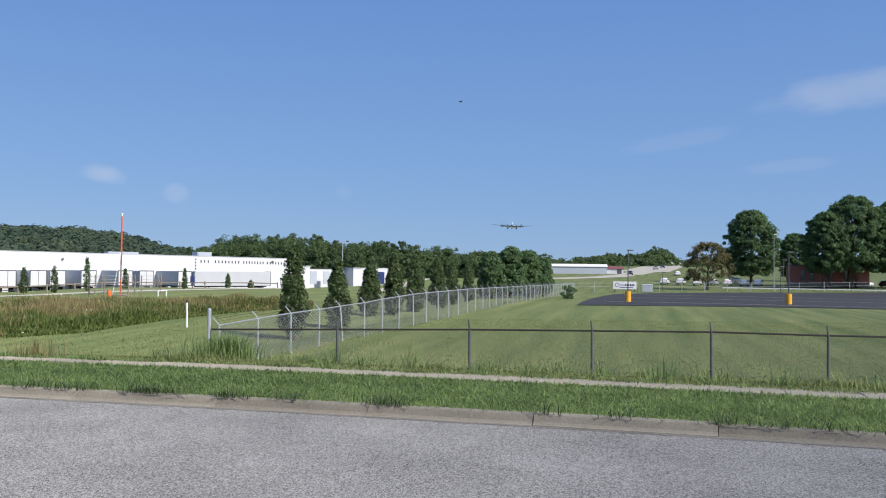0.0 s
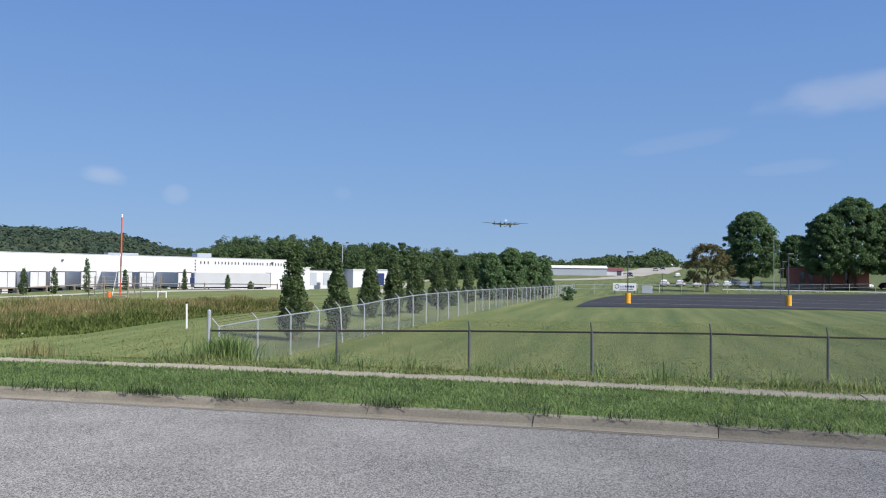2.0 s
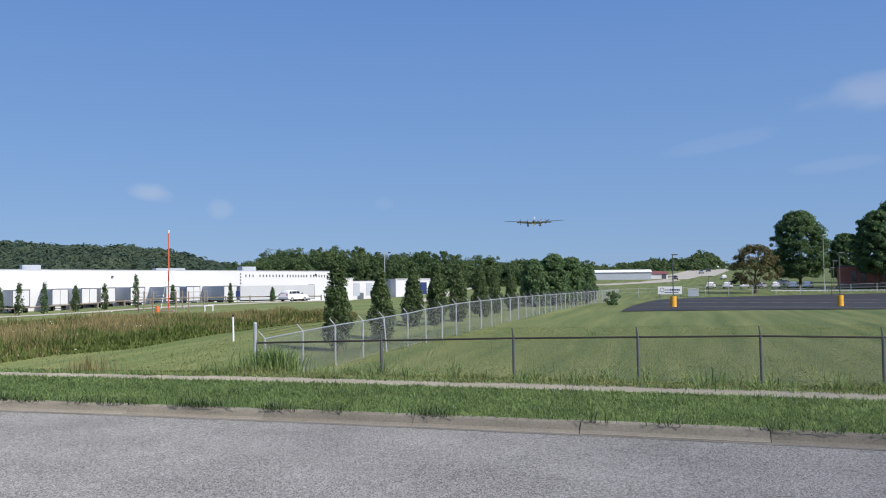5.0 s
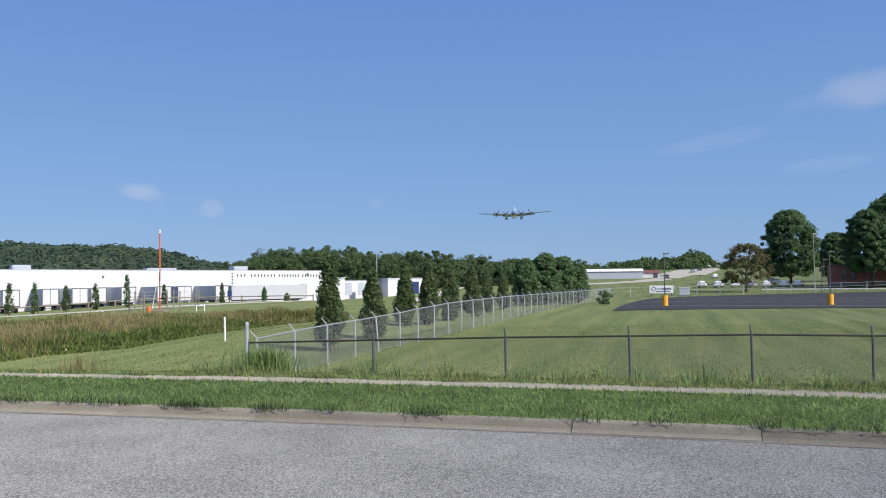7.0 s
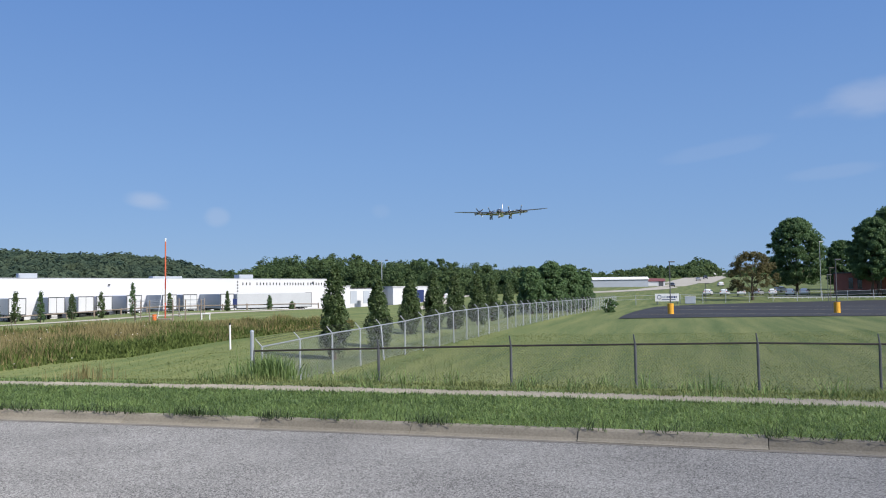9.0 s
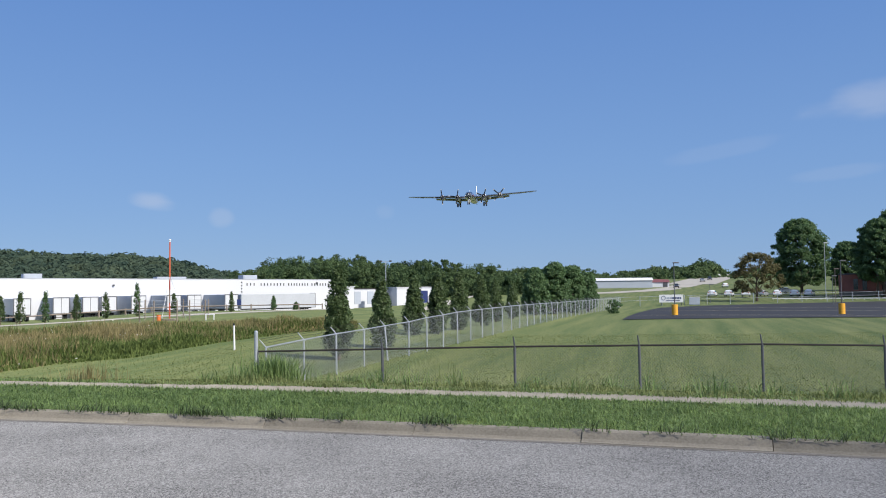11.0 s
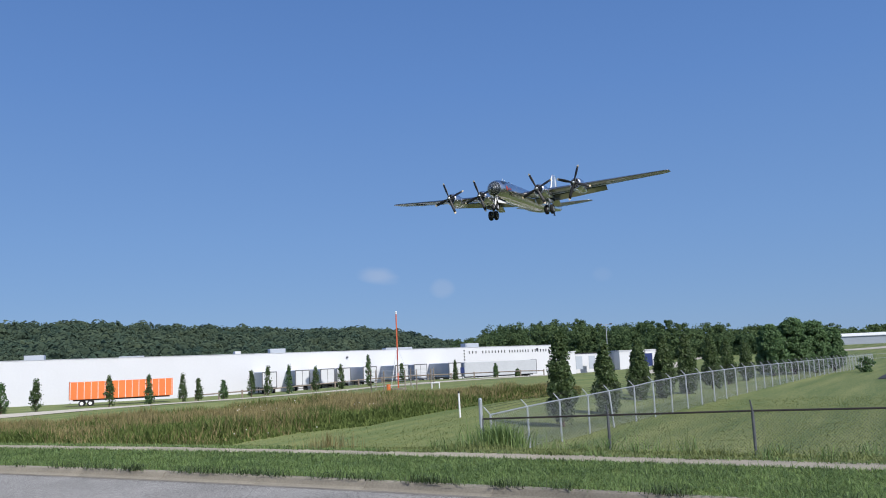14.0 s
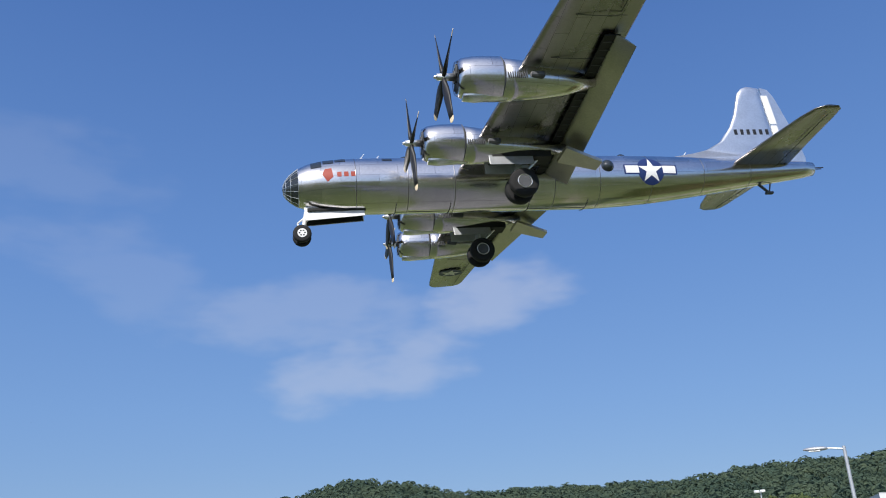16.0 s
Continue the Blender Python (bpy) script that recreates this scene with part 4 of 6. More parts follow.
def trailer(at, length, side, end, label, skirt=False, ribs=0):
    t = thing("semi_trailer", at, label, "trailer", "parked semi trailers")
    W, H, z0 = 2.6, 2.85, 1.15
    bm = B()
    box(bm, length / 2, 0, z0 + H / 2, length, W, H, 0.04)
    part("body", bm, side, t)
    bm = B()
    box(bm, -0.03, 0, z0 + H / 2, 0.06, W - 0.1, H - 0.12, 0.02)
    part("front_panel", bm, end, t)
    # Dark border added for the shaded gaps round the trailer's end.
    bm = B()
    box(bm, length + 0.01, 0, z0 + H / 2, 0.04, W + 0.16, H + 0.14)
    part("rear_gap_shade", bm, M_GALV_DARK, t)
    bm = B()
    for k in range(2):
        box(bm, length + 0.05, (k - 0.5) * (W / 2 - 0.02), z0 + H / 2, 0.06, W / 2 - 0.09, H - 0.22, 0.02)
    part("rear_panel", bm, end, t)
    bm = B()
    box(bm, length / 2, 0, z0 - 0.14, length - 1, 1.0, 0.22)
    for y in (-0.8, 0.8):
        box(bm, 3.0, y, 0.55, 0.14, 0.14, 1.0)
    box(bm, length - 0.1, 0, 0.55, 0.1, 2.0, 0.12)
    part("chassis", bm, M_BLACK, t)
    for x in (length - 3.2, length - 1.9):
        for y in (-1.05, 1.05):
            bm = B()
            rod(bm, (x, y - 0.24, 0.5), (x, y + 0.24, 0.5), 0.5, n=18)
            wheel = part("wheel", bm, M_RUBBER, t)
            bm = B()
            rod(bm, (x, y - 0.26, 0.5), (x, y + 0.26, 0.5), 0.27, n=14)
            part("rim", bm, M_WHITE_DOT, wheel)
    for i in range(ribs):
        x = 0.15 + (length - 0.3) * i / (ribs - 1)
        for y in (-1, 1):
            bm = B()
            box(bm, x, y * (W / 2 + 0.012), z0 + H / 2, 0.07, 0.03, H - 0.05)
            part("rib", bm, M_WHITE_DOT, t)
    return t


def trailers():
    ang = math.degrees(math.atan2(75.5, 95.5))

    def flat(az, d, zoff=0.0):
        x, y = polar(az, d)
        return pose(x, y, gz(x, y) + zoff, 0, 0, ang)

    trailer(flat(42.6, 150) @ pose(16.1, 0, 0, 0, 0, 180), 16.1, M_ORANGE, M_WHITE_DOT, "orange box trailer with white ribs parked on the apron", ribs=16)
    trailer(flat(54.0, 141) @ pose(16.1, 0, 0, 0, 0, 180), 16.1, M_WHITE_DOT, M_WHITE_DOT, "long white box trailer parked on the apron")
    trailer(flat(51.8, 150), 14.0, M_WHITE, M_WHITE, "white box trailer parked behind another")
    trailer(flat(17.0, 168), 16.1, M_TRAILER_SHADED, M_GREYWALL_AND_SHADE, "box trailer parked along the warehouse, pale grey for its shaded side")
    # backed to the docks: azimuth of the rear corner; grey sides put in their shade
    n_ang = ang - 90
    for az, d, side, lab in ((30.6, 158, M_GREYWALL_AND_SHADE, "trailer backed to the dock, side greyed for shade"), (28.4, 160, M_GREYWALL_AND_SHADE, "white-ended trailer backed to the dock, side greyed for shade"), (26.7, 161, M_WHITE, "white refrigerated trailer backed to the dock"), (25.6, 162, M_WHITE, "white trailer backed to the dock"),
                             (23.8, 163, M_GREYWALL_AND_SHADE, "trailer backed to the dock, side greyed for shade"), (21.6, 165, M_GREYWALL_AND_SHADE, "trailer backed to the dock, side blue-grey for shade"), (20.3, 166, M_GREYWALL_AND_SHADE, "white-ended trailer backed to the dock, side greyed for shade"), (17.9, 167, M_GREYWALL_AND_SHADE, "long trailer backed to the dock, side blue-grey for shade")):
        x, y = polar(az - 0.4, d)
        t = trailer(pose(x, y, gz(x, y), 0, 0, n_ang) @ pose(-12.5, 0, 0), 12.5, side, M_TRAILER_END, lab)


kerb_and_walk()
fences()
verge_grass()
weed_bank()
lawn_tufts()
warehouse()
trailers()
trees()
shrub()
woods()
hill()


# ---- the four-engined bomber: x forward from the nose tip, y to its left, z up ----
FUS = [(0.0, 0.02, -0.10), (-0.05, 0.24, -0.10), (-0.18, 0.46, -0.08), (-0.42, 0.72, -0.05), (-0.8, 0.98, -0.02), (-1.3, 1.18, 0), (-2.0, 1.33, 0), (-3.0, 1.42, 0), (-4.5, 1.45, 0), (-8, 1.45, 0), (-12, 1.45, 0), (-16, 1.45, 0),
       (-18, 1.40, 0.03), (-20, 1.30, 0.09), (-22, 1.15, 0.18), (-24, 0.98, 0.28), (-26, 0.80, 0.38), (-28, 0.62, 0.48), (-29.3, 0.50, 0.55), (-30.0, 0.40, 0.58), (-30.2, 0.16, 0.60)]
FX, FR, FZ = [f[0] for f in FUS][::-1], [f[1] for f in FUS][::-1], [f[2] for f in FUS][::-1]


def fus(x):
    return float(np.interp(x, FX, FR)), float(np.interp(x, FX, FZ))


def ring(x, r, zc, yc=0.0, n=40, sy=1.0):
    return [(x, yc + r * sy * math.cos(2 * math.pi * i / n), zc + r * math.sin(2 * math.pi * i / n)) for i in range(n)]


def skin(x, z, side, lift=0.008):
    r, zc = fus(x)
    return Vector((x, side * (math.sqrt(max(0.0, r * r - (z - zc) ** 2)) + lift), z))


def decal(name, polys, side, mat, parent, label="", lift=0.008):
    bm = B()
    for poly in polys:
        f = bm.faces.new([bm.verts.new((x, 0, z)) for x, z in poly])
    bmesh.ops.triangulate(bm, faces=bm.faces[:])
    for _ in range(3):
        bmesh.ops.subdivide_edges(bm, edges=[e for e in bm.edges if e.calc_length() > 0.12], cuts=1)
        bmesh.ops.triangulate(bm, faces=[f for f in bm.faces if len(f.verts) > 3])
    for v in bm.verts:
        v.co = skin(v.co.x, v.co.z, side, lift)
    return part(name, bm, mat, parent, label, smooth=True)


def airfoil(le, chord, thick, n=12):
    """(x, z) of a section from the leading edge le back over chord."""
    ks = [0.5 * (1 - math.cos(math.pi * i / n)) for i in range(n + 1)]

    def t(k):
        return 5 * thick * (0.2969 * math.sqrt(k) - 0.126 * k - 0.3516 * k * k + 0.2843 * k ** 3 - 0.1036 * k ** 4)

    up = [(le - k * chord, (t(k) + 0.02 * math.sin(math.pi * k)) * chord) for k in ks]
    lo = [(le - k * chord, (-t(k) * 0.85 + 0.02 * math.sin(math.pi * k)) * chord) for k in ks[-2:0:-1]]
    return up + lo


def wing_at(y):
    """Leading edge, chord, thickness and height of the wing at span y."""
    k = (abs(y) - 1.0) / 20.5
    return -8.75 - 2.35 * k, 5.2 - 2.8 * k, 0.165 - 0.06 * k, 0.12 + 1.29 * k


def disc(r, n=28, cx=0.0, cz=0.0):
    return [(cx + r * math.cos(2 * math.pi * i / n), cz + r * math.sin(2 * math.pi * i / n)) for i in range(n)]


def star(r, cx, cz):
    p = [(r * (1 if i % 2 == 0 else 0.382), math.pi / 2 + math.pi * i / 5) for i in range(10)]
    pts = [(cx + q * math.cos(a), cz + q * math.sin(a)) for q, a in p]
    return [[pts[i - 1], pts[i], pts[(i + 1) % 10], (cx, cz)] for i in range(0, 10, 2)]


def fuselage(P):
    rings = [ring(*f) for f in FUS]
    cut = 4
    bm = B()
    loft(bm, rings[cut:], caps=False)
    bm.faces.new([v for v in bm.verts][-40:])
    body = part("fuselage", bm, M_ALU, P, smooth=True)
    # nose glazing with its frames
    bm = B()
    loft(bm, rings[:cut + 1], caps=False)
    glass = part("nose_glazing", bm, M_GLASSDARK, P, "glazed bomber nose with metal frames", smooth=True)
    for i in (1, 2, 3, 4):
        bm = B()
        x, r, zc = FUS[i]
        pts = ring(x, r + 0.008, zc, n=32)
        for a, b in zip(pts, pts[1:] + pts[:1]):
            rod(bm, a, b, 0.015, n=5)
        part("frame_hoop", bm, M_ALU2, glass)
    for k in range(16):
        bm = B()
        a = 2 * math.pi * (k + 0.5) / 16
        pts = [(x, (r + 0.008) * math.cos(a), zc + (r + 0.008) * math.sin(a)) for x, r, zc in FUS[1:cut + 1]]
        for p, q in zip(pts, pts[1:]):
            rod(bm, p, q, 0.013, n=5)
        part("frame_bar", bm, M_ALU2, glass)
    # cockpit panes above and round the nose
    for side in (-1, 1):
        for x0, x1, lo, hi in ((-1.42, -1.95, 26, 58), (-2.02, -2.55, 36, 58), (-2.62, -3.15, 40, 58), (-5.0, -5.5, 38, 50)):
            bm = B()
            g = []
            for i in range(5):
                x = x0 + (x1 - x0) * i / 4
                r, zc = fus(x)
                g.append([(x, side * (r + 0.012) * math.cos(radians(lo + (hi - lo) * j / 4)), zc + (r + 0.012) * math.sin(radians(lo + (hi - lo) * j / 4))) for j in range(5)])
            loft(bm, g, close=False, caps=False)
            part("window_pane", bm, M_GLASSDARK, body, smooth=True)
    # riveted skin bands
    for x in (-3.6, -6.2, -8.6, -13.9, -16.4, -19.4, -22.6, -25.6):
        bm = B()
        r, zc = fus(x)
        loft(bm, [ring(x + d, fus(x + d)[0] + h, zc, n=40) for d, h in ((0.02, 0.0), (0.016, 0.003), (-0.016, 0.003), (-0.02, 0.0))], caps=False)
        part("skin_joint", bm, M_ALU_W, body, smooth=True)
    # sighting blisters, turret covers and aerials
    for x, y, z, r in ((-6.3, 0, 1.42, 0.26), (-16.9, 1.32, 0.30, 0.36), (-16.9, -1.32, 0.30, 0.36), (-18.4, 0, 1.36, 0.3)):
        bm = B()
        bmesh.ops.create_uvsphere(bm, u_segments=18, v_segments=12, radius=r, matrix=Matrix.Translation((x, y, z)))
        part("blister", bm, M_GLASSDARK, body, "dark clear sighting blister", smooth=True)
    for x, z, dx, h in ((-3.9, 1.42, -0.35, 0.45), (-4.8, 1.44, -0.2, 0.32), (-7.6, 1.44, -0.1, 0.2), (-22.0, 1.3, -0.4, 0.45)):
        bm = B()
        rod(bm, (x, 0, z), (x + dx, 0, z + h), 0.03, 0.015, n=6)
        part("aerial", bm, M_WHITE_DOT, body)
    bm = B()
    for y in (-0.09, 0.09):
        rod(bm, (-30.1, y, 0.62), (-30.75, y, 0.64), 0.03, n=8)
    part("tail_gun", bm, M_BLACK, body)
    bm = B()
    rod(bm, (-26.4, 0, -0.3), (-26.95, 0, -0.85), 0.09, 0.07)
    box(bm, -26.95, 0, -0.85, 0.45, 0.22, 0.14, 0.03)
    rod(bm, (-27.2, 0, -0.15), (-26.95, 0, -0.85), 0.04)
    part("tail_skid", bm, M_GALV_DARK, body, "dark lowered tail skid")
    # markings
    for side in (-1, 1):
        cx, cz = -19.35, 0.05
        roundel = decal("roundel", [disc(0.78, 32, cx, cz)], side, M_BLUEPAINT, body, "blue roundel with white star and bars")
        for q in (-1, 1):
            decal("border_bar", [[(cx + q * 0.7, cz - 0.24), (cx + q * 1.55, cz - 0.24), (cx + q * 1.55, cz + 0.34), (cx + q * 0.7, cz + 0.34)]], side, M_BLUEPAINT, roundel, lift=0.012)
            decal("white_bar", [[(cx + q * 0.7, cz - 0.17), (cx + q * 1.47, cz - 0.17), (cx + q * 1.47, cz + 0.27), (cx + q * 0.7, cz + 0.27)]], side, M_WHITE_DOT, roundel, lift=0.016)
        decal("white_star", star(0.76, cx, cz), side, M_WHITE_DOT, roundel, lift=0.02)
        decal("nose_marking", [[(-1.95, 0.10), (-2.2, -0.3), (-2.5, -0.05), (-2.42, 0.45), (-2.1, 0.42)]], side, M_DARKRED, body, "plain red painted nose marking")
        for k in range(3):
            x0 = -2.68 - 0.34 * k
            decal("letter_bar", [[(x0, -0.06), (x0 - 0.22, -0.06), (x0 - 0.22, 0.20), (x0, 0.20)]], side, M_DARKRED, body)
    # bomb bay seams and lower dark streak
    for x0, x1 in ((-5.6, -8.4), (-12.6, -15.8)):
        bm = B()
        box(bm, (x0 + x1) / 2, 0, -1.452, abs(x1 - x0), 0.04, 0.02)
        for x in (x0, x1):
            for k in range(-3, 4):
                box(bm, x, k * 0.2, -math.sqrt(1.45 ** 2 - (k * 0.2) ** 2) - 0.002, 0.04, 0.21, 0.02)
        part("bay_seam", bm, M_GALV_DARK, body)
    return body


def wing(P, side):
    bm = B()
    ys = [1.0, 3, 5, 7, 9, 11, 13, 13.6, 16, 18.5, 20.6, 21.1, 21.45, 21.6]
    rings = []
    for y in ys:
        le, ch, th, z = wing_at(y)
        if y > 20.7:
            k = (y - 20.7) / 0.9
            shrink = math.sqrt(max(0.05, 1 - k * k * 0.6))
            le, ch = le - ch * (1 - shrink) * 0.35, ch * shrink
        rings.append([(x, side * y, z + dz) for x, dz in airfoil(le, ch, th)])
    loft(bm, rings)
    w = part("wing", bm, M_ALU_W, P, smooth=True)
    # fowler flap, lowered, with ribs; a black sheet gives the slot's shade
    bm = B()
    rings, slot = [], []
    for y in (1.5, 4.5, 7.5, 10.5, 12.4):
        le, ch, th, z = wing_at(y)
        te = le - ch
        fl = 1.30 - 0.035 * (y - 1.5)
        m = pose(te + 0.58, side * y, z - 0.20, 0, -35, 0)
        rings.append([m @ Vector((x, 0, dz)) for x, dz in airfoil(0, fl, 0.11, 8)])
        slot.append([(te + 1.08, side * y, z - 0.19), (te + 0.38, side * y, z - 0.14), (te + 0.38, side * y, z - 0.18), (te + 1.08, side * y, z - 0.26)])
    loft(bm, rings)
    flap = part("flap", bm, M_ALU_DULL, w, "lowered dull metal landing flap", smooth=True)
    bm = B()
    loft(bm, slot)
    part("flap_slot_shade", bm, M_RECESS_SHADE, w, "black sheet for the shade in the flap slot")
    for k in range(21):
        y = 2.0 + k * 0.50
        le, ch, th, z = wing_at(y)
        bm = B()
        box(bm, le - ch + 0.75, side * y, z - 0.235, 0.55, 0.035, 0.04)
        part("flap_rib", bm, M_GALV_DARK, w)
    # aileron line, pitot and lamp
    bm = B()
    for y in np.arange(13.7, 20.2, 0.5):
        le, ch, th, z = wing_at(y + 0.25)
        box(bm, le - ch * 0.76, side * (y + 0.25), z - 0.030 - 0.03 * ch, 0.03, 0.52, 0.03)
    part("aileron_gap", bm, M_GALV_DARK, w)
    for y in (10.9, 13.5, 16.6):
        bm = B()
        le, ch, th, z = wing_at(y)
        for k in range(8):
            box(bm, le - ch * (0.1 + 0.1 * k), side * y, z - th * ch * 0.40 * math.sin(math.pi * (0.12 + 0.09 * k)) - 0.012, ch * 0.1, 0.03, 0.02)
        part("wing_seam", bm, M_GALV_DARK, w)
    # underside star, to the right wing alone
    if side < 0:
        le, ch, th, z = wing_at(17)
        for nm, polys, mat, dz in (("roundel", [disc(0.85, 24)], M_BLUEPAINT, 0.0), ("white_star", star(0.8, 0, 0), M_WHITE_DOT, 0.012)):
            bm = B()
            for poly in polys:
                bm.faces.new([bm.verts.new((le - ch * 0.45 + a, side * 17 + b, z - th * ch * 0.47 - 0.03 - dz + 0.062 * abs(b) * (1 if b < 0 else -1))) for a, b in poly])
            part(nm, bm, mat, w)
    return w


def nacelle(P, hx, y, hz, inboard):
    n = thing("nacelle", pose(hx, y, hz), "", "")
    n.parent = P
    for k in list(n.keys()):
        del n[k]
    L = 7.6 if inboard else 6.6
    prof = [(-0.55, 0.62), (-0.5, 0.72), (-0.75, 0.86), (-1.2, 0.94), (-1.9, 0.97), (-2.35, 0.96)]
    bm = B()
    loft(bm, [ring(x, r, -0.08, n=28, sy=0.94) for x, r in prof], caps=False)
    part("cowling", bm, M_ALU, n, "polished round engine cowling", smooth=True)
    # Black disc closes the cowling and gives the intake's shade.
    bm = B()
    loft(bm, [ring(-0.62, 0.66, -0.08, n=24), ring(-0.75, 0.60, -0.08, n=24)], caps=True)
    part("intake", bm, M_RECESS_SHADE, n, "black disc for the shade inside the engine intake")
    for k in range(9):
        bm = B()
        a = 2 * math.pi * k / 9
        rod(bm, (-0.6, 0.25 * math.cos(a), -0.08 + 0.25 * math.sin(a)), (-0.6, 0.62 * math.cos(a), -0.08 + 0.62 * math.sin(a)), 0.09, n=8)
        part("cylinder_head", bm, M_GALV_DARK, n)
    back = [(-2.38, 0.93), (-3.0, 0.90), (-4.0, 0.80), (-5.2, 0.62), (-L, 0.20)]
    bm = B()
    loft(bm, [ring(x, r, -0.12 - (0.02 * i if not inboard else 0.06 * i), n=28, sy=0.92) for i, (x, r) in enumerate(back)])
    part("fairing", bm, M_ALU, n, smooth=True)
    bm = B()
    loft(bm, [ring(x, 0.955, -0.08, n=28, sy=0.94) for x in (-2.33, -2.40)], caps=False)
    part("cowl_gap", bm, M_GALV_DARK, n)
    for s in (-1, 1):
        for k in range(9):
            bm = B()
            box(bm, -2.52 - 0.1 * k, s * 0.845, -0.38, 0.035, 0.05, 0.26)
            part("louvre", bm, M_GALV_DARK, n)
        bm = B()
        rod(bm, (-3.55, s * 0.74, -0.30), (-4.05, s * 0.82, -0.36), 0.13, 0.15, n=12)
        bmesh.ops.create_cone(bm, cap_ends=True, segments=12, radius1=0.12, radius2=0.12, depth=0.02, matrix=Matrix.Translation((-4.06, s * 0.82, -0.36)) @ Matrix.Rotation(math.pi / 2, 4, "Y"))
        part("exhaust", bm, M_GALV_DARK, n, "dark exhaust pipe")
    bm = B()
    loft(bm, [ring(x, r, -0.95, n=16, sy=1.5) for x, r in ((-0.7, 0.16), (-1.2, 0.2), (-2.6, 0.12))])
    part("oil_scoop", bm, M_ALU2, n, smooth=True)
    return n


PROPS = []


def propeller(P, hx, y, hz, phase, first=None):
    if first:
        p = copy_thing(first, pose(hx, y, hz))
        PROPS.append((p, hx, y, hz, phase))
        return p
    p = new("propeller")
    p.parent = P
    p.matrix_basis = pose(hx, y, hz)
    bm = B()
    rod(bm, (-0.5, 0, 0), (0.28, 0, 0), 0.17, 0.15, n=16)
    rod(bm, (0.28, 0, 0), (0.42, 0, 0), 0.10, 0.05, n=12)
    part("hub", bm, M_ALU2, p, "bright metal propeller hub", smooth=True)
    for k in range(4):
        m = Matrix.Rotation(math.pi / 2 * k, 4, "X")
        secs = [(0.12, 0.11, 0.09, 52), (0.35, 0.12, 0.085, 46), (0.7, 0.19, 0.05, 36), (1.2, 0.22, 0.035, 27), (1.8, 0.20, 0.025, 21), (2.28, 0.17, 0.018, 18)]

        def sect(r, hw, th, tw):
            c, s = math.cos(radians(tw)), math.sin(radians(tw))
            pts = [(hw, 0), (hw * 0.5, th), (-hw * 0.5, th), (-hw, 0), (-hw * 0.5, -th), (hw * 0.5, -th)]
            return [m @ Vector((a * s + b * c, a * c - b * s, r)) for a, b in pts]

        bm = B()
        loft(bm, [sect(*s) for s in secs])
        bl = part("blade", bm, M_BLACK, p, smooth=True)
        bm = B()
        loft(bm, [sect(2.28, 0.17, 0.018, 18), sect(2.45, 0.13, 0.015, 18), sect(2.52, 0.06, 0.01, 18)])
        part("blade_tip", bm, TIP, bl, "pale yellow blade tip")
    PROPS.append((p, hx, y, hz, phase))
    return p


TIP = material("tip_paint", (0.75, 0.62, 0.42), 0.6, var=0.1)


def tyre(bm, x, y, z, r, w, n=28):
    prof = [(-w / 2, r * 0.62), (-w / 2, r * 0.86), (-w * 0.36, r * 0.97), (0, r), (w * 0.36, r * 0.97), (w / 2, r * 0.86), (w / 2, r * 0.62)]
    loft(bm, [[(x + q * math.cos(2 * math.pi * i / n), y + dy, z + q * math.sin(2 * math.pi * i / n)) for i in range(n)] for dy, q in prof])
    return bm


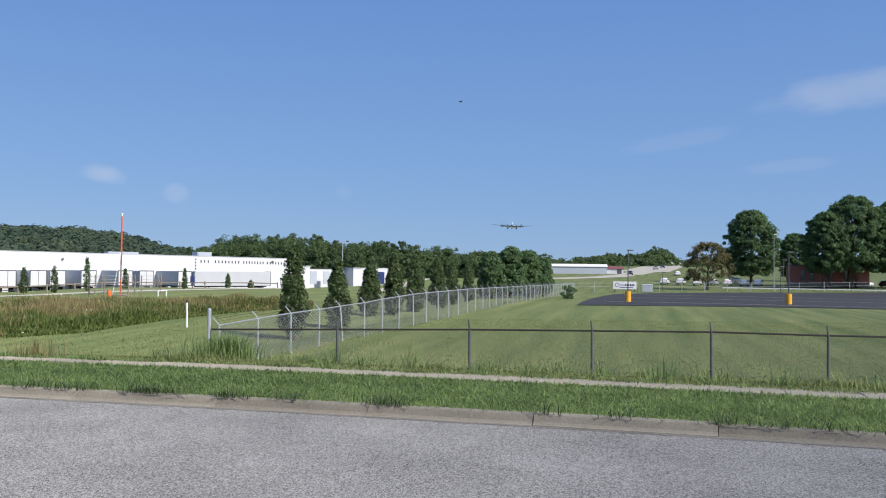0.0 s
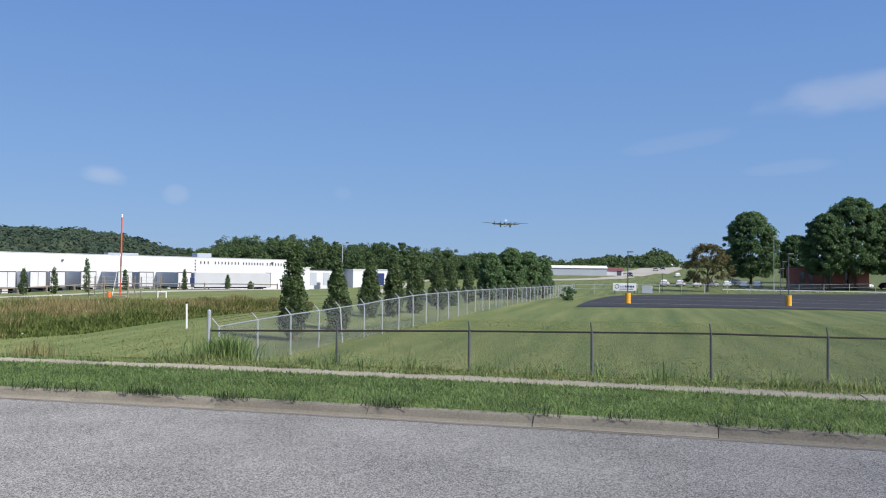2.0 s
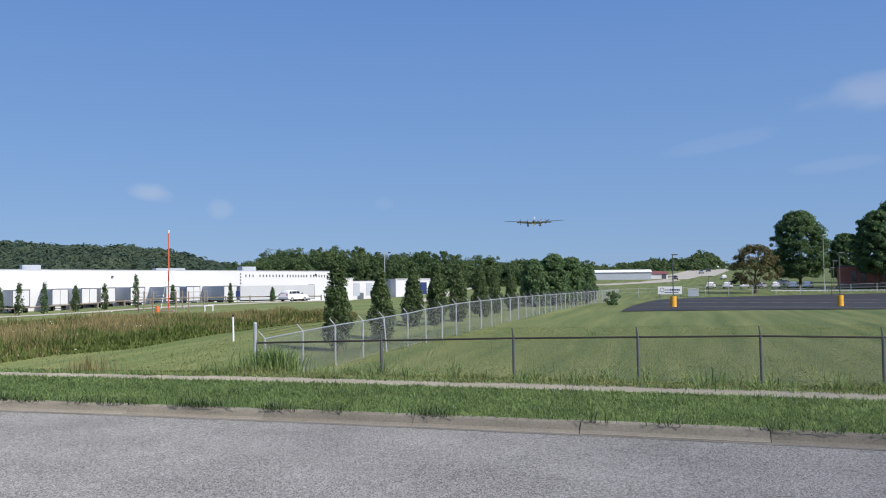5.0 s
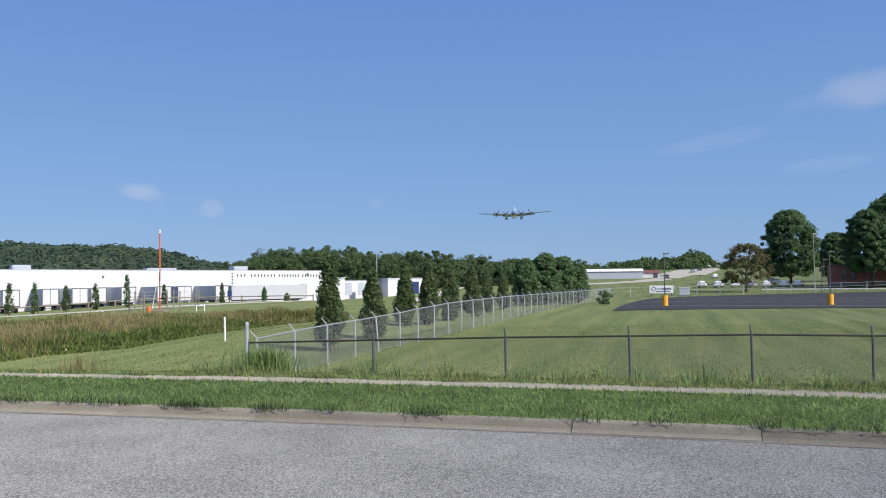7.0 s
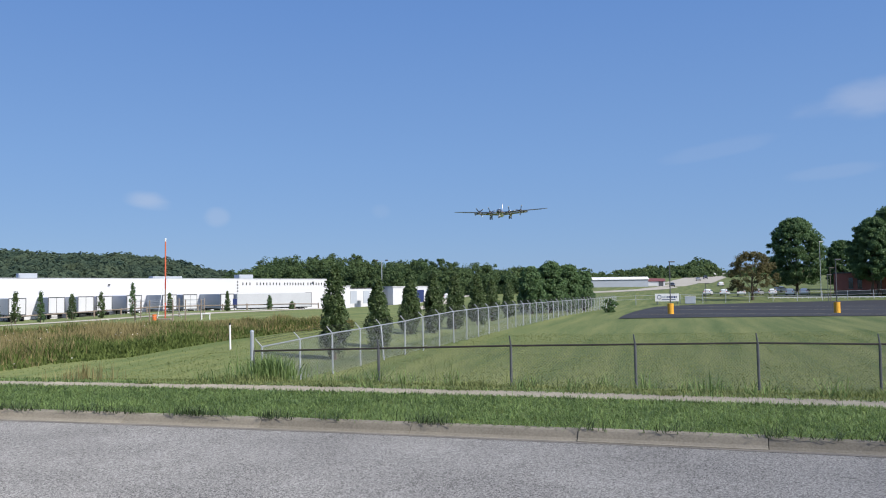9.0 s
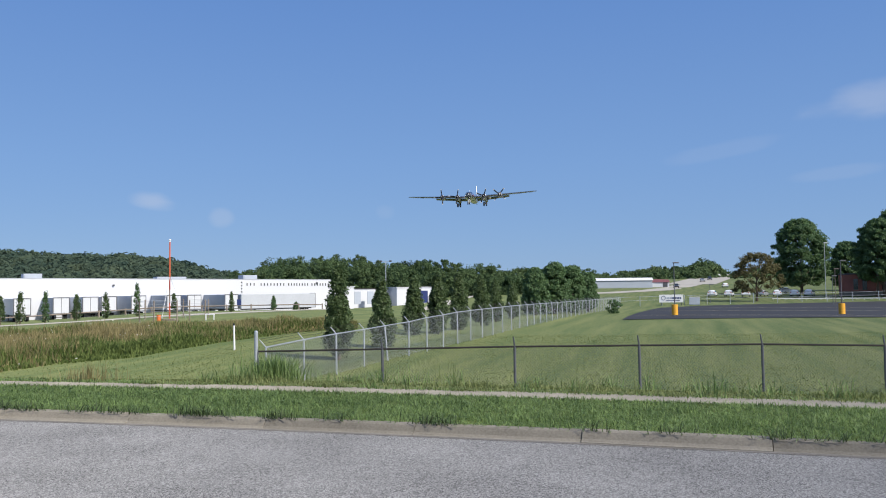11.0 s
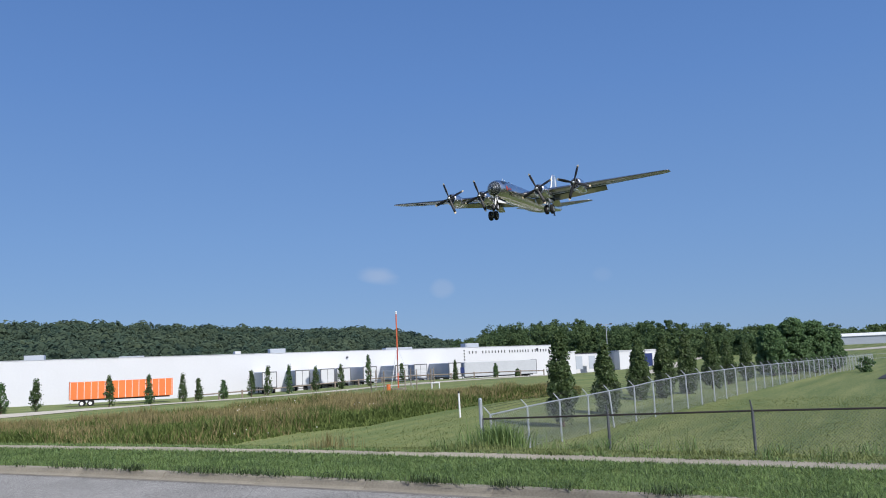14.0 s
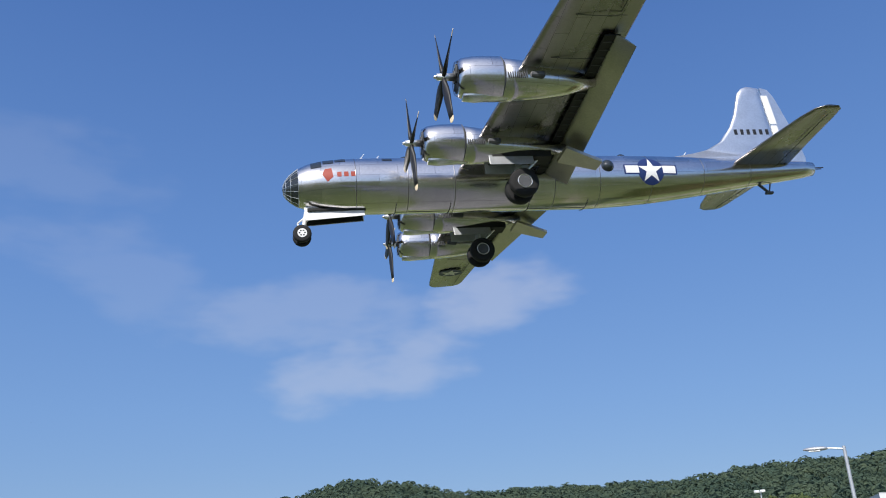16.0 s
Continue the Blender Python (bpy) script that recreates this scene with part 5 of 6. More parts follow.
def undercarriage(P):
    for side in (-1, 1):
        leg = new("main_gear")
        leg.parent = P
        leg.matrix_basis = pose(-11.0, side * 4.4, -2.19)
        bm = B()
        rod(bm, (0, 0, 0), (0.05, 0, 1.9), 0.12, 0.15, n=12)
        rod(bm, (0, -0.42, 0), (0, 0.42, 0), 0.10, n=10)
        rod(bm, (0.0, 0, 0.5), (-1.3, 0, 1.7), 0.06, n=8)
        rod(bm, (0.1, 0, 0.2), (0.28, 0, 0.7), 0.04, n=6)
        rod(bm, (0.28, 0, 0.7), (0.12, 0, 1.1), 0.04, n=6)
        part("strut", bm, M_ALU2, leg)
        for y in (-0.42, 0.42):
            bm = B()
            tyre(bm, 0, y, 0, 0.71, 0.42)
            t = part("wheel", bm, M_RUBBER, leg, smooth=True)
            for s in (-1, 1):
                bm = B()
                rod(bm, (0, y + s * 0.1, 0), (0, y + s * 0.225, 0), 0.42, 0.36, n=24)
                part("rim", bm, M_GALV_DARK, t, "dark wheel rim")
                bm = B()
                pts = [(0.33 * math.cos(2 * math.pi * i / 24), y + s * 0.23, 0.33 * math.sin(2 * math.pi * i / 24)) for i in range(24)]
                for a, b in zip(pts, pts[1:] + pts[:1]):
                    rod(bm, a, b, 0.018, n=4)
                part("rim_ring", bm, M_ALU2, t)
        # bay with doors; a solid black box gives the bay's shade
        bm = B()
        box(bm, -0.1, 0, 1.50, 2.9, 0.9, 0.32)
        part("wheel_bay_shade", bm, M_RECESS_SHADE, leg, "black box for the shade in the open wheel bay")
        for s in (-1, 1):
            bm = B()
            box(bm, 0.45, s * 0.66, 1.08, 2.15, 0.04, 0.52, 0.015, pose(0, 0, 0, s * 10, 0, 0))
            part("gear_door", bm, M_GALV, leg, "open pale metal gear door")
        bm = B()
        loft(bm, [[(-2.2, side * 0.1 - 0.75, 1.55), (-2.2, side * 0.1 + 0.75, 1.55), (-2.2, side * 0.1 + 0.75, 1.7), (-2.2, side * 0.1 - 0.75, 1.7)],
                  [(-4.0, side * 0.1 - 0.45, 0.95), (-4.0, side * 0.1 + 0.45, 0.95), (-4.0, side * 0.1 + 0.45, 1.1), (-4.0, side * 0.1 - 0.45, 1.1)]])
        part("tail_fairing", bm, M_ALU_DULL, leg)
    nose = new("nose_gear")
    nose.parent = P
    nose.matrix_basis = pose(-0.89, 0, -2.58)
    bm = B()
    rod(bm, (0, 0, 0), (-0.32, 0, 1.5), 0.10, 0.12, n=12)
    rod(bm, (0, -0.3, 0), (0, 0.3, 0), 0.07, n=10)
    rod(bm, (0.1, 0, 0.35), (0.2, 0, 0.65), 0.045, n=8)
    rod(bm, (0.2, 0, 0.65), (-0.15, 0, 0.95), 0.045, n=8)
    rod(bm, (-0.15, 0, 0.7), (-1.1, 0, 1.4), 0.05, n=8)
    part("strut", bm, M_WHITE_DOT, nose, "white nose gear strut")
    for y in (-0.27, 0.27):
        bm = B()
        tyre(bm, 0, y, 0, 0.46, 0.28, 24)
        t = part("wheel", bm, M_RUBBER, nose, smooth=True)
        for s in (-1, 1):
            bm = B()
            rod(bm, (0, y + s * 0.06, 0), (0, y + s * 0.152, 0), 0.27, 0.23, n=20)
            part("rim", bm, M_WHITE_DOT, t, "white spoked wheel rim")
            for k in range(6):
                bm = B()
                a = 2 * math.pi * k / 6
                rod(bm, (0.13 * math.cos(a), y + s * 0.150, 0.13 * math.sin(a)), (0.13 * math.cos(a), y + s * 0.158, 0.13 * math.sin(a)), 0.045, n=8)
                part("rim_hole", bm, M_BLACK, t)
    for s in (-1, 1):
        bm = B()
        box(bm, -1.72, s * 0.50, 0.93, 2.95, 0.035, 0.80, 0.012, pose(0, 0, 0, s * 12, 4, 0))
        door = part("gear_door", bm, M_WHITE_DOT, nose, "open white nose gear door")
        # Black sheet added inside the door: the inner face's shade as colour.
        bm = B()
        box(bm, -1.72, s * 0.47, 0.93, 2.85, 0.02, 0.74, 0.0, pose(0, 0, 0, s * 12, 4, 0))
        part("door_inner_shade", bm, M_RECESS_SHADE, door, "black sheet for the shaded inner face of the door")
    # Black slab in place of the nose bay's shaded interior.
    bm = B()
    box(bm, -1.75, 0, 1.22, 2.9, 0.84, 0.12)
    part("wheel_bay_shade", bm, M_RECESS_SHADE, nose, "black box for the shade in the nose wheel bay")


def tail(P):
    pts = [(-20.2, 1.1), (-21.9, 1.36), (-23.4, 1.72), (-24.6, 2.35), (-25.45, 3.3), (-25.95, 4.2), (-26.25, 5.0), (-26.5, 5.6), (-26.85, 5.93), (-27.25, 6.05), (-27.9, 5.95)]
    bm = B()
    rear = [(-27.95, 5.93), (-28.25, 1.0), (-28.3, 0.7), (-20.9, 0.8)]
    full = pts + rear
    mid = [(x * 1.0, z) for x, z in full]

    def shrink(k, t):
        cx, cz = -26.2, 2.6
        return [(cx + (x - cx) * k, t, cz + (z - cz) * k) for x, z in mid]

    loft(bm, [shrink(k, t) for k, t in ((0.80, -0.15), (0.90, -0.14), (0.96, -0.105), (0.985, -0.07), (0.997, -0.03), (1.0, 0.0), (0.997, 0.03), (0.985, 0.07), (0.96, 0.105), (0.90, 0.14), (0.80, 0.15))])
    part("fin", bm, M_ALU2, P, smooth=True)
    bm = B()
    outline(bm, [(-28.02, 5.93), (-28.5, 5.8), (-28.8, 5.3), (-29.5, 2.9), (-29.8, 1.3), (-29.75, 0.95), (-28.34, 0.95)], -0.085, 0.085)
    rud = part("rudder", bm, M_ALU2, P, "silver rudder with pale trim panel")
    for z0, z1 in ((1.5, 3.4), (3.5, 5.4)):
        for s in (-1, 1):
            bm = B()
            xa, xb = -28.32 + 0.066 * z0, -28.32 + 0.066 * z1
            outline(bm, [(xa, z0), (xb, z1), (xb - 0.42, z1), (xa - 0.46, z0)], s * 0.088, s * 0.096)
            part("trim_panel", bm, M_WHITE_DOT, rud)
    for k in range(6):
        for s in (-1, 1):
            bm = B()
            box(bm, -25.72 - 0.40 * k, s * 0.152, 2.95, 0.20, 0.012, 0.34)
            part("serial_bar", bm, M_BLACK, P)
    for side in (-1, 1):
        bm = B()
        rings = []
        for y, le, ch, z in ((0.2, -24.5, 3.7, 0.62), (3.0, -25.2, 2.75, 0.78), (5.4, -25.85, 1.95, 0.90), (6.2, -26.2, 1.5, 0.94), (6.5, -26.6, 0.8, 0.95)):
            rings.append([(x, side * y, z + dz) for x, dz in airfoil(le, ch, 0.11, 8)])
        loft(bm, rings)
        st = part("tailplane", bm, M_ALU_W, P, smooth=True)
        bm = B()
        for i in range(12):
            y = 0.8 + i * 0.44
            te = -28.2 + 0.065 * y
            box(bm, te + 0.85 - 0.03 * y, side * y, 0.56 + 0.055 * y - 0.09 + 0.004 * y, 0.035, 0.45, 0.03)
        part("elevator_gap", bm, M_GALV_DARK, st)


def bomber():
    P = thing("bomber_aircraft", Matrix(), "polished silver four-engined bomber with lowered landing gear", "aircraft")
    fuselage(P)
    for side in (-1, 1):
        wing(P, side)
        nacelle(P, -5.96, side * 4.37, 0.16, True)
        nacelle(P, -6.6, side * 9.52, 0.47, False)
    first = propeller(P, -5.96, 4.37, 0.16, 8.0)
    for hx, y, hz, ph in ((-5.96, -4.37, 0.16, 20.0), (-6.6, 9.52, 0.47, -10.0), (-6.6, -9.52, 0.47, 35.0)):
        propeller(P, hx, y, hz, ph, first)
    tail(P)
    undercarriage(P)
    return P


# seconds, nose tip x y z, heading, nose-up and bank in degrees
FLIGHT = [
    (0.0, 70.12, 837.74, 49.15, 173.09, 0.42, -1.62),
    (0.5, 66.39, 811.89, 48.59, 173.28, 0.35, -1.39),
    (1.0, 62.71, 785.99, 48.02, 173.46, 0.29, -1.18),
    (1.5, 59.08, 760.03, 47.43, 173.62, 0.22, -0.98),
    (2.0, 55.49, 734.03, 46.84, 173.78, 0.16, -0.80),
    (2.5, 51.94, 707.98, 46.23, 173.92, 0.09, -0.63),
    (3.0, 48.43, 681.89, 45.61, 174.06, 0.03, -0.46),
    (3.5, 44.95, 655.77, 44.97, 174.18, -0.04, -0.30),
    (4.0, 41.50, 629.61, 44.31, 174.29, -0.10, -0.15),
    (4.5, 38.08, 603.43, 43.64, 174.39, -0.17, -0.00),
    (5.0, 34.69, 577.22, 42.95, 174.48, -0.24, 0.14),
    (5.5, 31.31, 550.99, 42.23, 174.56, -0.30, 0.28),
    (6.0, 27.96, 524.74, 41.49, 174.62, -0.37, 0.41),
    (6.5, 24.62, 498.49, 40.72, 174.68, -0.43, 0.54),
    (7.0, 21.29, 472.22, 39.93, 174.72, -0.50, 0.67),
    (7.5, 17.97, 445.94, 39.12, 174.76, -0.56, 0.78),
    (8.0, 14.65, 419.67, 38.27, 174.78, -0.63, 0.89),
    (8.5, 11.34, 393.39, 37.39, 174.79, -0.69, 0.99),
    (9.0, 8.03, 367.13, 36.48, 174.79, -0.76, 1.08),
    (9.5, 4.71, 340.87, 35.54, 174.78, -0.82, 1.15),
    (10.0, 1.38, 314.63, 34.57, 174.76, -0.89, 1.21),
    (10.5, -1.95, 288.40, 33.56, 174.73, -0.95, 1.25),
    (11.0, -5.30, 262.20, 32.51, 174.69, -1.02, 1.27),
    (11.5, -9.00, 235.80, 31.67, 173.66, -0.98, 1.70),
    (12.0, -12.72, 209.43, 30.80, 172.63, -0.95, 2.10),
    (12.5, -16.56, 182.96, 29.53, 172.36, -2.17, 1.62),
    (13.0, -20.06, 157.41, 28.24, 172.19, -2.07, 0.99),
    (13.5, -23.58, 131.89, 26.91, 172.02, -1.96, 0.32),
    (14.0, -27.01, 105.80, 25.50, 172.32, -1.81, -0.40),
    (14.5, -30.47, 79.75, 24.05, 172.62, -1.65, -1.16),
    (15.0, -33.72, 54.04, 22.77, 173.42, -1.48, -1.16),
    (15.5, -36.12, 27.69, 21.39, 174.76, -0.92, -0.25),
    (16.0, -38.30, 1.54, 19.49, 177.18, -2.67, 1.31),
]


def flight_pose(x, y, z, h, p, r):
    return pose(x, y, z) @ Matrix.Rotation(radians(h + 90), 4, "Z") @ Matrix.Rotation(radians(-p), 4, "Y") @ Matrix.Rotation(radians(r), 4, "X")


BOMBER = bomber()


# ---- cars ----
def car(at, paint, label, group="", hatch_open=False, tall=1.0, bare=False):
    c = thing("parked_car" if not bare else "white_suv", at, label, "car", group)
    H = 1.55 * tall
    lo = [(2.2, 0.42), (2.25, 0.62), (2.1, 0.80), (1.05, 0.98), (-1.9, 1.02), (-2.2, 0.95), (-2.28, 0.6), (-2.2, 0.35), (-1.85, 0.28), (1.85, 0.28)]

    def prof(k, y):
        return [(x, y, 0.62 + (z * tall - 0.62) * k) for x, z in lo]

    bm = B()
    loft(bm, [prof(0.8, -0.9), prof(0.97, -0.86), prof(1.0, -0.7), prof(1.02, 0.0), prof(1.0, 0.7), prof(0.97, 0.86), prof(0.8, 0.9)])
    sharp = [e for e in bm.edges if e.is_manifold and e.calc_face_angle(0) > 0.35]
    bmesh.ops.bevel(bm, geom=sharp, offset=0.05, segments=2, affect="EDGES", profile=0.5)
    part("body", bm, paint, c, smooth=False)
    cab = [(1.10, 0.96), (0.52, H - 0.19), (0.25, H - 0.08), (-0.1, H - 0.02), (-0.5, H), (-1.1, H), (-1.5, H - 0.03), (-1.78, H - 0.10), (-2.12, 1.0)]
    cab = [(x, max(z, 0.95 * tall)) for x, z in cab]
    bm = B()
    # crowned roof, rounded over the doors
    loft(bm, [[(x - 0.10 * s ** 4 * (x > 0), s * (0.82 - 0.17 * (z - 0.95) / (H - 0.95)), z - (0.11 * abs(s) ** 5 + 0.02 * s * s) * (z > 1.2)) for x, z in cab] for s in (-1, -0.96, -0.88, -0.75, -0.4, 0, 0.4, 0.75, 0.88, 0.96, 1)])
    part("cabin", bm, paint, c, smooth=True)
    for s in (-1, 1):
        for x0, x1 in ((0.66, -0.28), (-0.36, -1.2), (-1.28, -1.85)):
            bm = B()
            zt = H - 0.21
            za = 1.02 * tall

            def w(x, z):
                return (x, s * (0.83 - 0.17 * (z - 0.95) / (H - 0.95)), z)

            xt0, xt1 = (x0 - 0.42 if x0 > 0.5 else x0), (x1 + 0.18 if x1 < -1.7 else x1)
            loft(bm, [[w(x0, za), w(x1, za), w(xt1, zt), w(xt0, zt)], [(p[0], p[1] - s * 0.03, p[2]) for p in (w(x0, za), w(x1, za), w(xt1, zt), w(xt0, zt))]])
            part("side_window", bm, M_GLASSDARK, c)
        bm = B()
        bmesh.ops.create_uvsphere(bm, u_segments=14, v_segments=10, radius=1.0, matrix=pose(0.78, s * 0.95, 1.05 * tall) @ Matrix.Diagonal((0.09, 0.13, 0.09, 1)))
        rod(bm, (0.76, s * 0.74, 1.0 * tall), (0.78, s * 0.92, 1.03 * tall), 0.03, n=8)
        part("door_mirror", bm, M_BLACK, c)
        bm = B()
        box(bm, 2.12, s * 0.62, 0.72 * tall, 0.16, 0.36, 0.14, 0.03)
        part("headlight", bm, M_WHITE_DOT, c)
        bm = B()
        box(bm, -2.2, s * 0.68, 0.9 * tall, 0.12, 0.22, 0.2, 0.03)
        part("tail_light", bm, M_RED, c)
    bm = B()
    sweep = [(1.06, max(0.98, 0.97 * tall)), (0.80, 0.5 * (0.97 * tall + H - 0.16)), (0.56, H - 0.20), (0.40, H - 0.13)]
    loft(bm, [[(x + 0.012 - 0.10 * s ** 4, s * (0.82 - 0.17 * (z - 0.95) / (H - 0.95)), z + 0.014 - (0.11 * abs(s) ** 5 + 0.02 * s * s) * (z > 1.2)) for x, z in sweep] for s in (-0.86, -0.75, -0.4, 0, 0.4, 0.75, 0.86)], close=False, caps=False)
    part("windscreen", bm, M_GLASSDARK, c, smooth=True)
    for x in (1.4, -1.35):
        for s in (-1, 1):
            bm = B()
            tyre(bm, x, s * 0.8, 0.33, 0.33, 0.22, 18)
            t = part("wheel", bm, M_RUBBER, c, smooth=True)
            bm = B()
            rod(bm, (x, s * 0.8, 0.33), (x, s * 0.915, 0.33), 0.2, 0.19, n=14)
            part("rim", bm, M_GALV, t)
    if hatch_open:
        m = pose(-1.72, 0, H - 0.02, 0, 22, 0)
        bm = B()
        loft(bm, [[m @ Vector((x, y * (1 - 0.12 * (x < -1.0)), z)) for x, z in ((0.05, 0.0), (-0.75, 0.07), (-1.15, -0.06), (-1.12, -0.12), (-0.75, 0.0), (0.05, -0.06))] for y in (-0.66, -0.60, -0.3, 0.0, 0.3, 0.60, 0.66)])
        for v in bm.verts:
            q = m.inverted() @ v.co
            q.z += 0.07 * (1 - (q.y / 0.66) ** 2) - 0.03 * (abs(q.y) > 0.55)
            q.x += 0.16 * (q.y / 0.66) ** 2 * (q.x < -0.9)
            v.co = m @ q
        h = part("hatch", bm, paint, c, "raised blue tailgate", smooth=True)
        bm = B()
        loft(bm, [[m @ Vector((x, y * 0.66, float(np.interp(-x, [-0.05, 0.75, 1.15], [0.0, 0.07, -0.06])) + 0.07 * (1 - y * y) + 0.012)) for x in (-0.18 - 0.06 * y * y, -0.35, -0.55, -0.75, -0.93 + 0.10 * y * y)] for y in (-0.82, -0.7, -0.35, 0.0, 0.35, 0.7, 0.82)], close=False, caps=False)
        part("hatch_glass", bm, M_GLASSDARK, h)
        bm = B()
        rod(bm, m @ Vector((-0.62, 0.28, 0.19)), m @ Vector((-0.60, -0.30, 0.19)), 0.014, n=6)
        part("wiper", bm, M_BLACK, h)
        for s in (-1, 1):
            bm = B()
            rod(bm, (-1.75, s * 0.6, H - 0.3), m @ Vector((-0.6, s * 0.55, -0.02)), 0.014, n=6)
            part("gas_strut", bm, M_BLACK, h)
    return c


def band(name, pts, width, mat, label, category, lift=0.04, step=6.0):
    """A road laid on the ground along a line of points."""
    P = [Vector((x, y, 0)) for x, y in pts]
    line = []
    for a, b in zip(P, P[1:]):
        n = max(1, int((b - a).length / step))
        line += [a.lerp(b, i / n) for i in range(n)]
    line.append(P[-1])
    rings = []
    for i, p in enumerate(line):
        d = (line[min(i + 1, len(line) - 1)] - line[max(i - 1, 0)]).normalized()
        s = Vector((-d.y, d.x, 0))
        rings.append([(q.x, q.y, gz(q.x, q.y) + lift + 0.03 * (abs(k) < 1)) for k in (-1, -0.5, 0, 0.5, 1) for q in (p + s * width / 2 * k,)])
    bm = B()
    loft(bm, rings, close=False, caps=False)
    ob = part(name, bm, mat)
    return tagged(ob, label, category, kind="structure")


SERVICE = [(-150, -60), (-110, -12), (-80, 15), (-64, 32.7), (-55.9, 42), (-50.7, 55.3), (-41.3, 82.2), (-32.3, 104.1), (-24, 121), (-15, 150), (-6, 230), (10, 310), (40, 400)]


def roads():
    band("service_road", SERVICE, 4.4, M_ROADFAR, "pale concrete service road across the grass", "road")
    band("hill_road", [polar(a, d) for a, d in ((-3, 236), (-8, 246), (-11.5, 272), (-13.2, 318), (-13.8, 340))], 10, M_ROADFAR, "pale road curving towards a distant rise", "road", 0.06, 12)
    band("hill_road", [polar(a, d) for a, d in ((-13.75, 338), (-15.1, 430), (-15.8, 520), (-16.4, 640))], 20, M_ROADFAR, "pale road climbing a distant rise", "road", 0.09, 12)
    # parking lot on the lie of the land
    bm = B()
    rings = []
    for i in range(14):
        a = -9.3 - 34 * i / 13
        near = float(np.interp(-a, [9, 28, 45], [87, 96, 106]))
        far = float(np.interp(-a, [9, 11, 28, 45], [150, 160, 192, 200]))
        ring = []
        for j in range(9):
            x, y = polar(a - 2.6 * j / 8 * (1 - i / 13), near + (far - near) * j / 8)
            ring.append((x, y, gz(x, y) + 0.05))
        rings.append(ring)
    loft(bm, rings, close=False, caps=False)
    tagged(part("parking_lot", bm, M_LOT), "dark sealed asphalt parking lot with faded bay lines", "parking lot", kind="structure")
    lines = thing("bay_lines", Matrix(), "faded white parking bay lines", "road marking", kind="structure")
    for j in range(3):
        for i in range(14):
            a = -11.5 - 1.35 * i - 0.3 * j
            d = 100 + 24 * j
            x, y = polar(a, d)
            bm = B()
            box(bm, 0, 0, 0, 4.6, 0.12, 0.01)
            part("line", bm, M_WALK, lines, at=pose(x, y, gz(x, y) + 0.07, 0, 0, -8 + 6 * random.random()))


def lot_lamp(az, d):
    x, y = polar(az, d)
    t = thing("lot_lamp", pose(x, y, gz(x, y)), "slim lamp post on a yellow concrete base", "lamp post", "parking lot lamps")
    bm = B()
    rod(bm, (0, 0, 0), (0, 0, 1.3), 0.36, 0.36, n=20)
    part("base", bm, M_YELLOW, t, "yellow painted concrete base")
    bm = B()
    rod(bm, (0, 0, 1.3), (0, 0, 6.2), 0.07, 0.05, n=8)
    part("pole", bm, M_GALV_DARK, t)
    bm = B()
    box(bm, 0.25, 0, 6.25, 0.7, 0.3, 0.14, 0.03)
    part("lamp_head", bm, M_GALV_DARK, t)


def cobra_lamp():
    t = thing("street_lamp", pose(-26.1, 21.07, 0.1), "grey aluminium street lamp on a concrete base", "street lamp")
    bm = B()
    loft(bm, [[(r * math.cos(2 * math.pi * i / 14), r * math.sin(2 * math.pi * i / 14), z) for i in range(14)] for r, z in ((0.25, 0), (0.235, 0.38), (0.16, 0.58), (0.12, 0.62))])
    part("base", bm, M_WALK, t, "chipped concrete base")
    bm = B()
    rod(bm, (0, 0, 0.6), (0, 0, 4.85), 0.082, 0.058, n=14)
    part("pole", bm, M_GALV, t)
    bm = B()
    d = Vector((-0.62, -0.78, 0))
    rod(bm, (0, 0, 4.75), d * 0.62 + Vector((0, 0, 4.82)), 0.032, n=8)
    part("arm", bm, M_GALV, t)
    bm = B()
    m = Matrix.Translation(d * 0.62 + Vector((0, 0, 4.82))) @ Matrix.Rotation(math.atan2(d.y, d.x), 4, "Z")
    loft(bm, [[m @ Vector((x, w * math.cos(2 * math.pi * i / 12), h * math.sin(2 * math.pi * i / 12))) for i in range(12)] for x, w, h in ((-0.08, 0.05, 0.04), (0.05, 0.10, 0.07), (0.35, 0.15, 0.085), (0.62, 0.13, 0.06), (0.75, 0.05, 0.03))])
    head = part("lamp_head", bm, M_GALV, t, smooth=True)
    bm = B()
    box(bm, 0.38, 0, -0.075, 0.4, 0.2, 0.04, 0.02, m)
    part("lens", bm, M_WHITE_DOT, head)


def twin_lamp(az, d, z1, label, spread=0.9):
    x, y = polar(az, d)
    t = thing("flood_lamp", pose(x, y, gz(x, y)), label, "lamp post")
    h = z1 - gz(x, y)
    bm = B()
    rod(bm, (0, 0, 0), (0, 0, h), 0.11, 0.07, n=10)
    part("pole", bm, M_GALV, t)
    bm = B()
    rod(bm, (-spread, 0, h), (spread, 0, h), 0.04, n=6)
    part("crossarm", bm, M_GALV, t)
    for s in (-1, 1):
        bm = B()
        box(bm, s * spread, -0.1, h + 0.12, 0.55, 0.42, 0.3, 0.09)
        part("flood_head", bm, M_WHITE_DOT if spread < 0.7 else M_GALV_DARK, t)


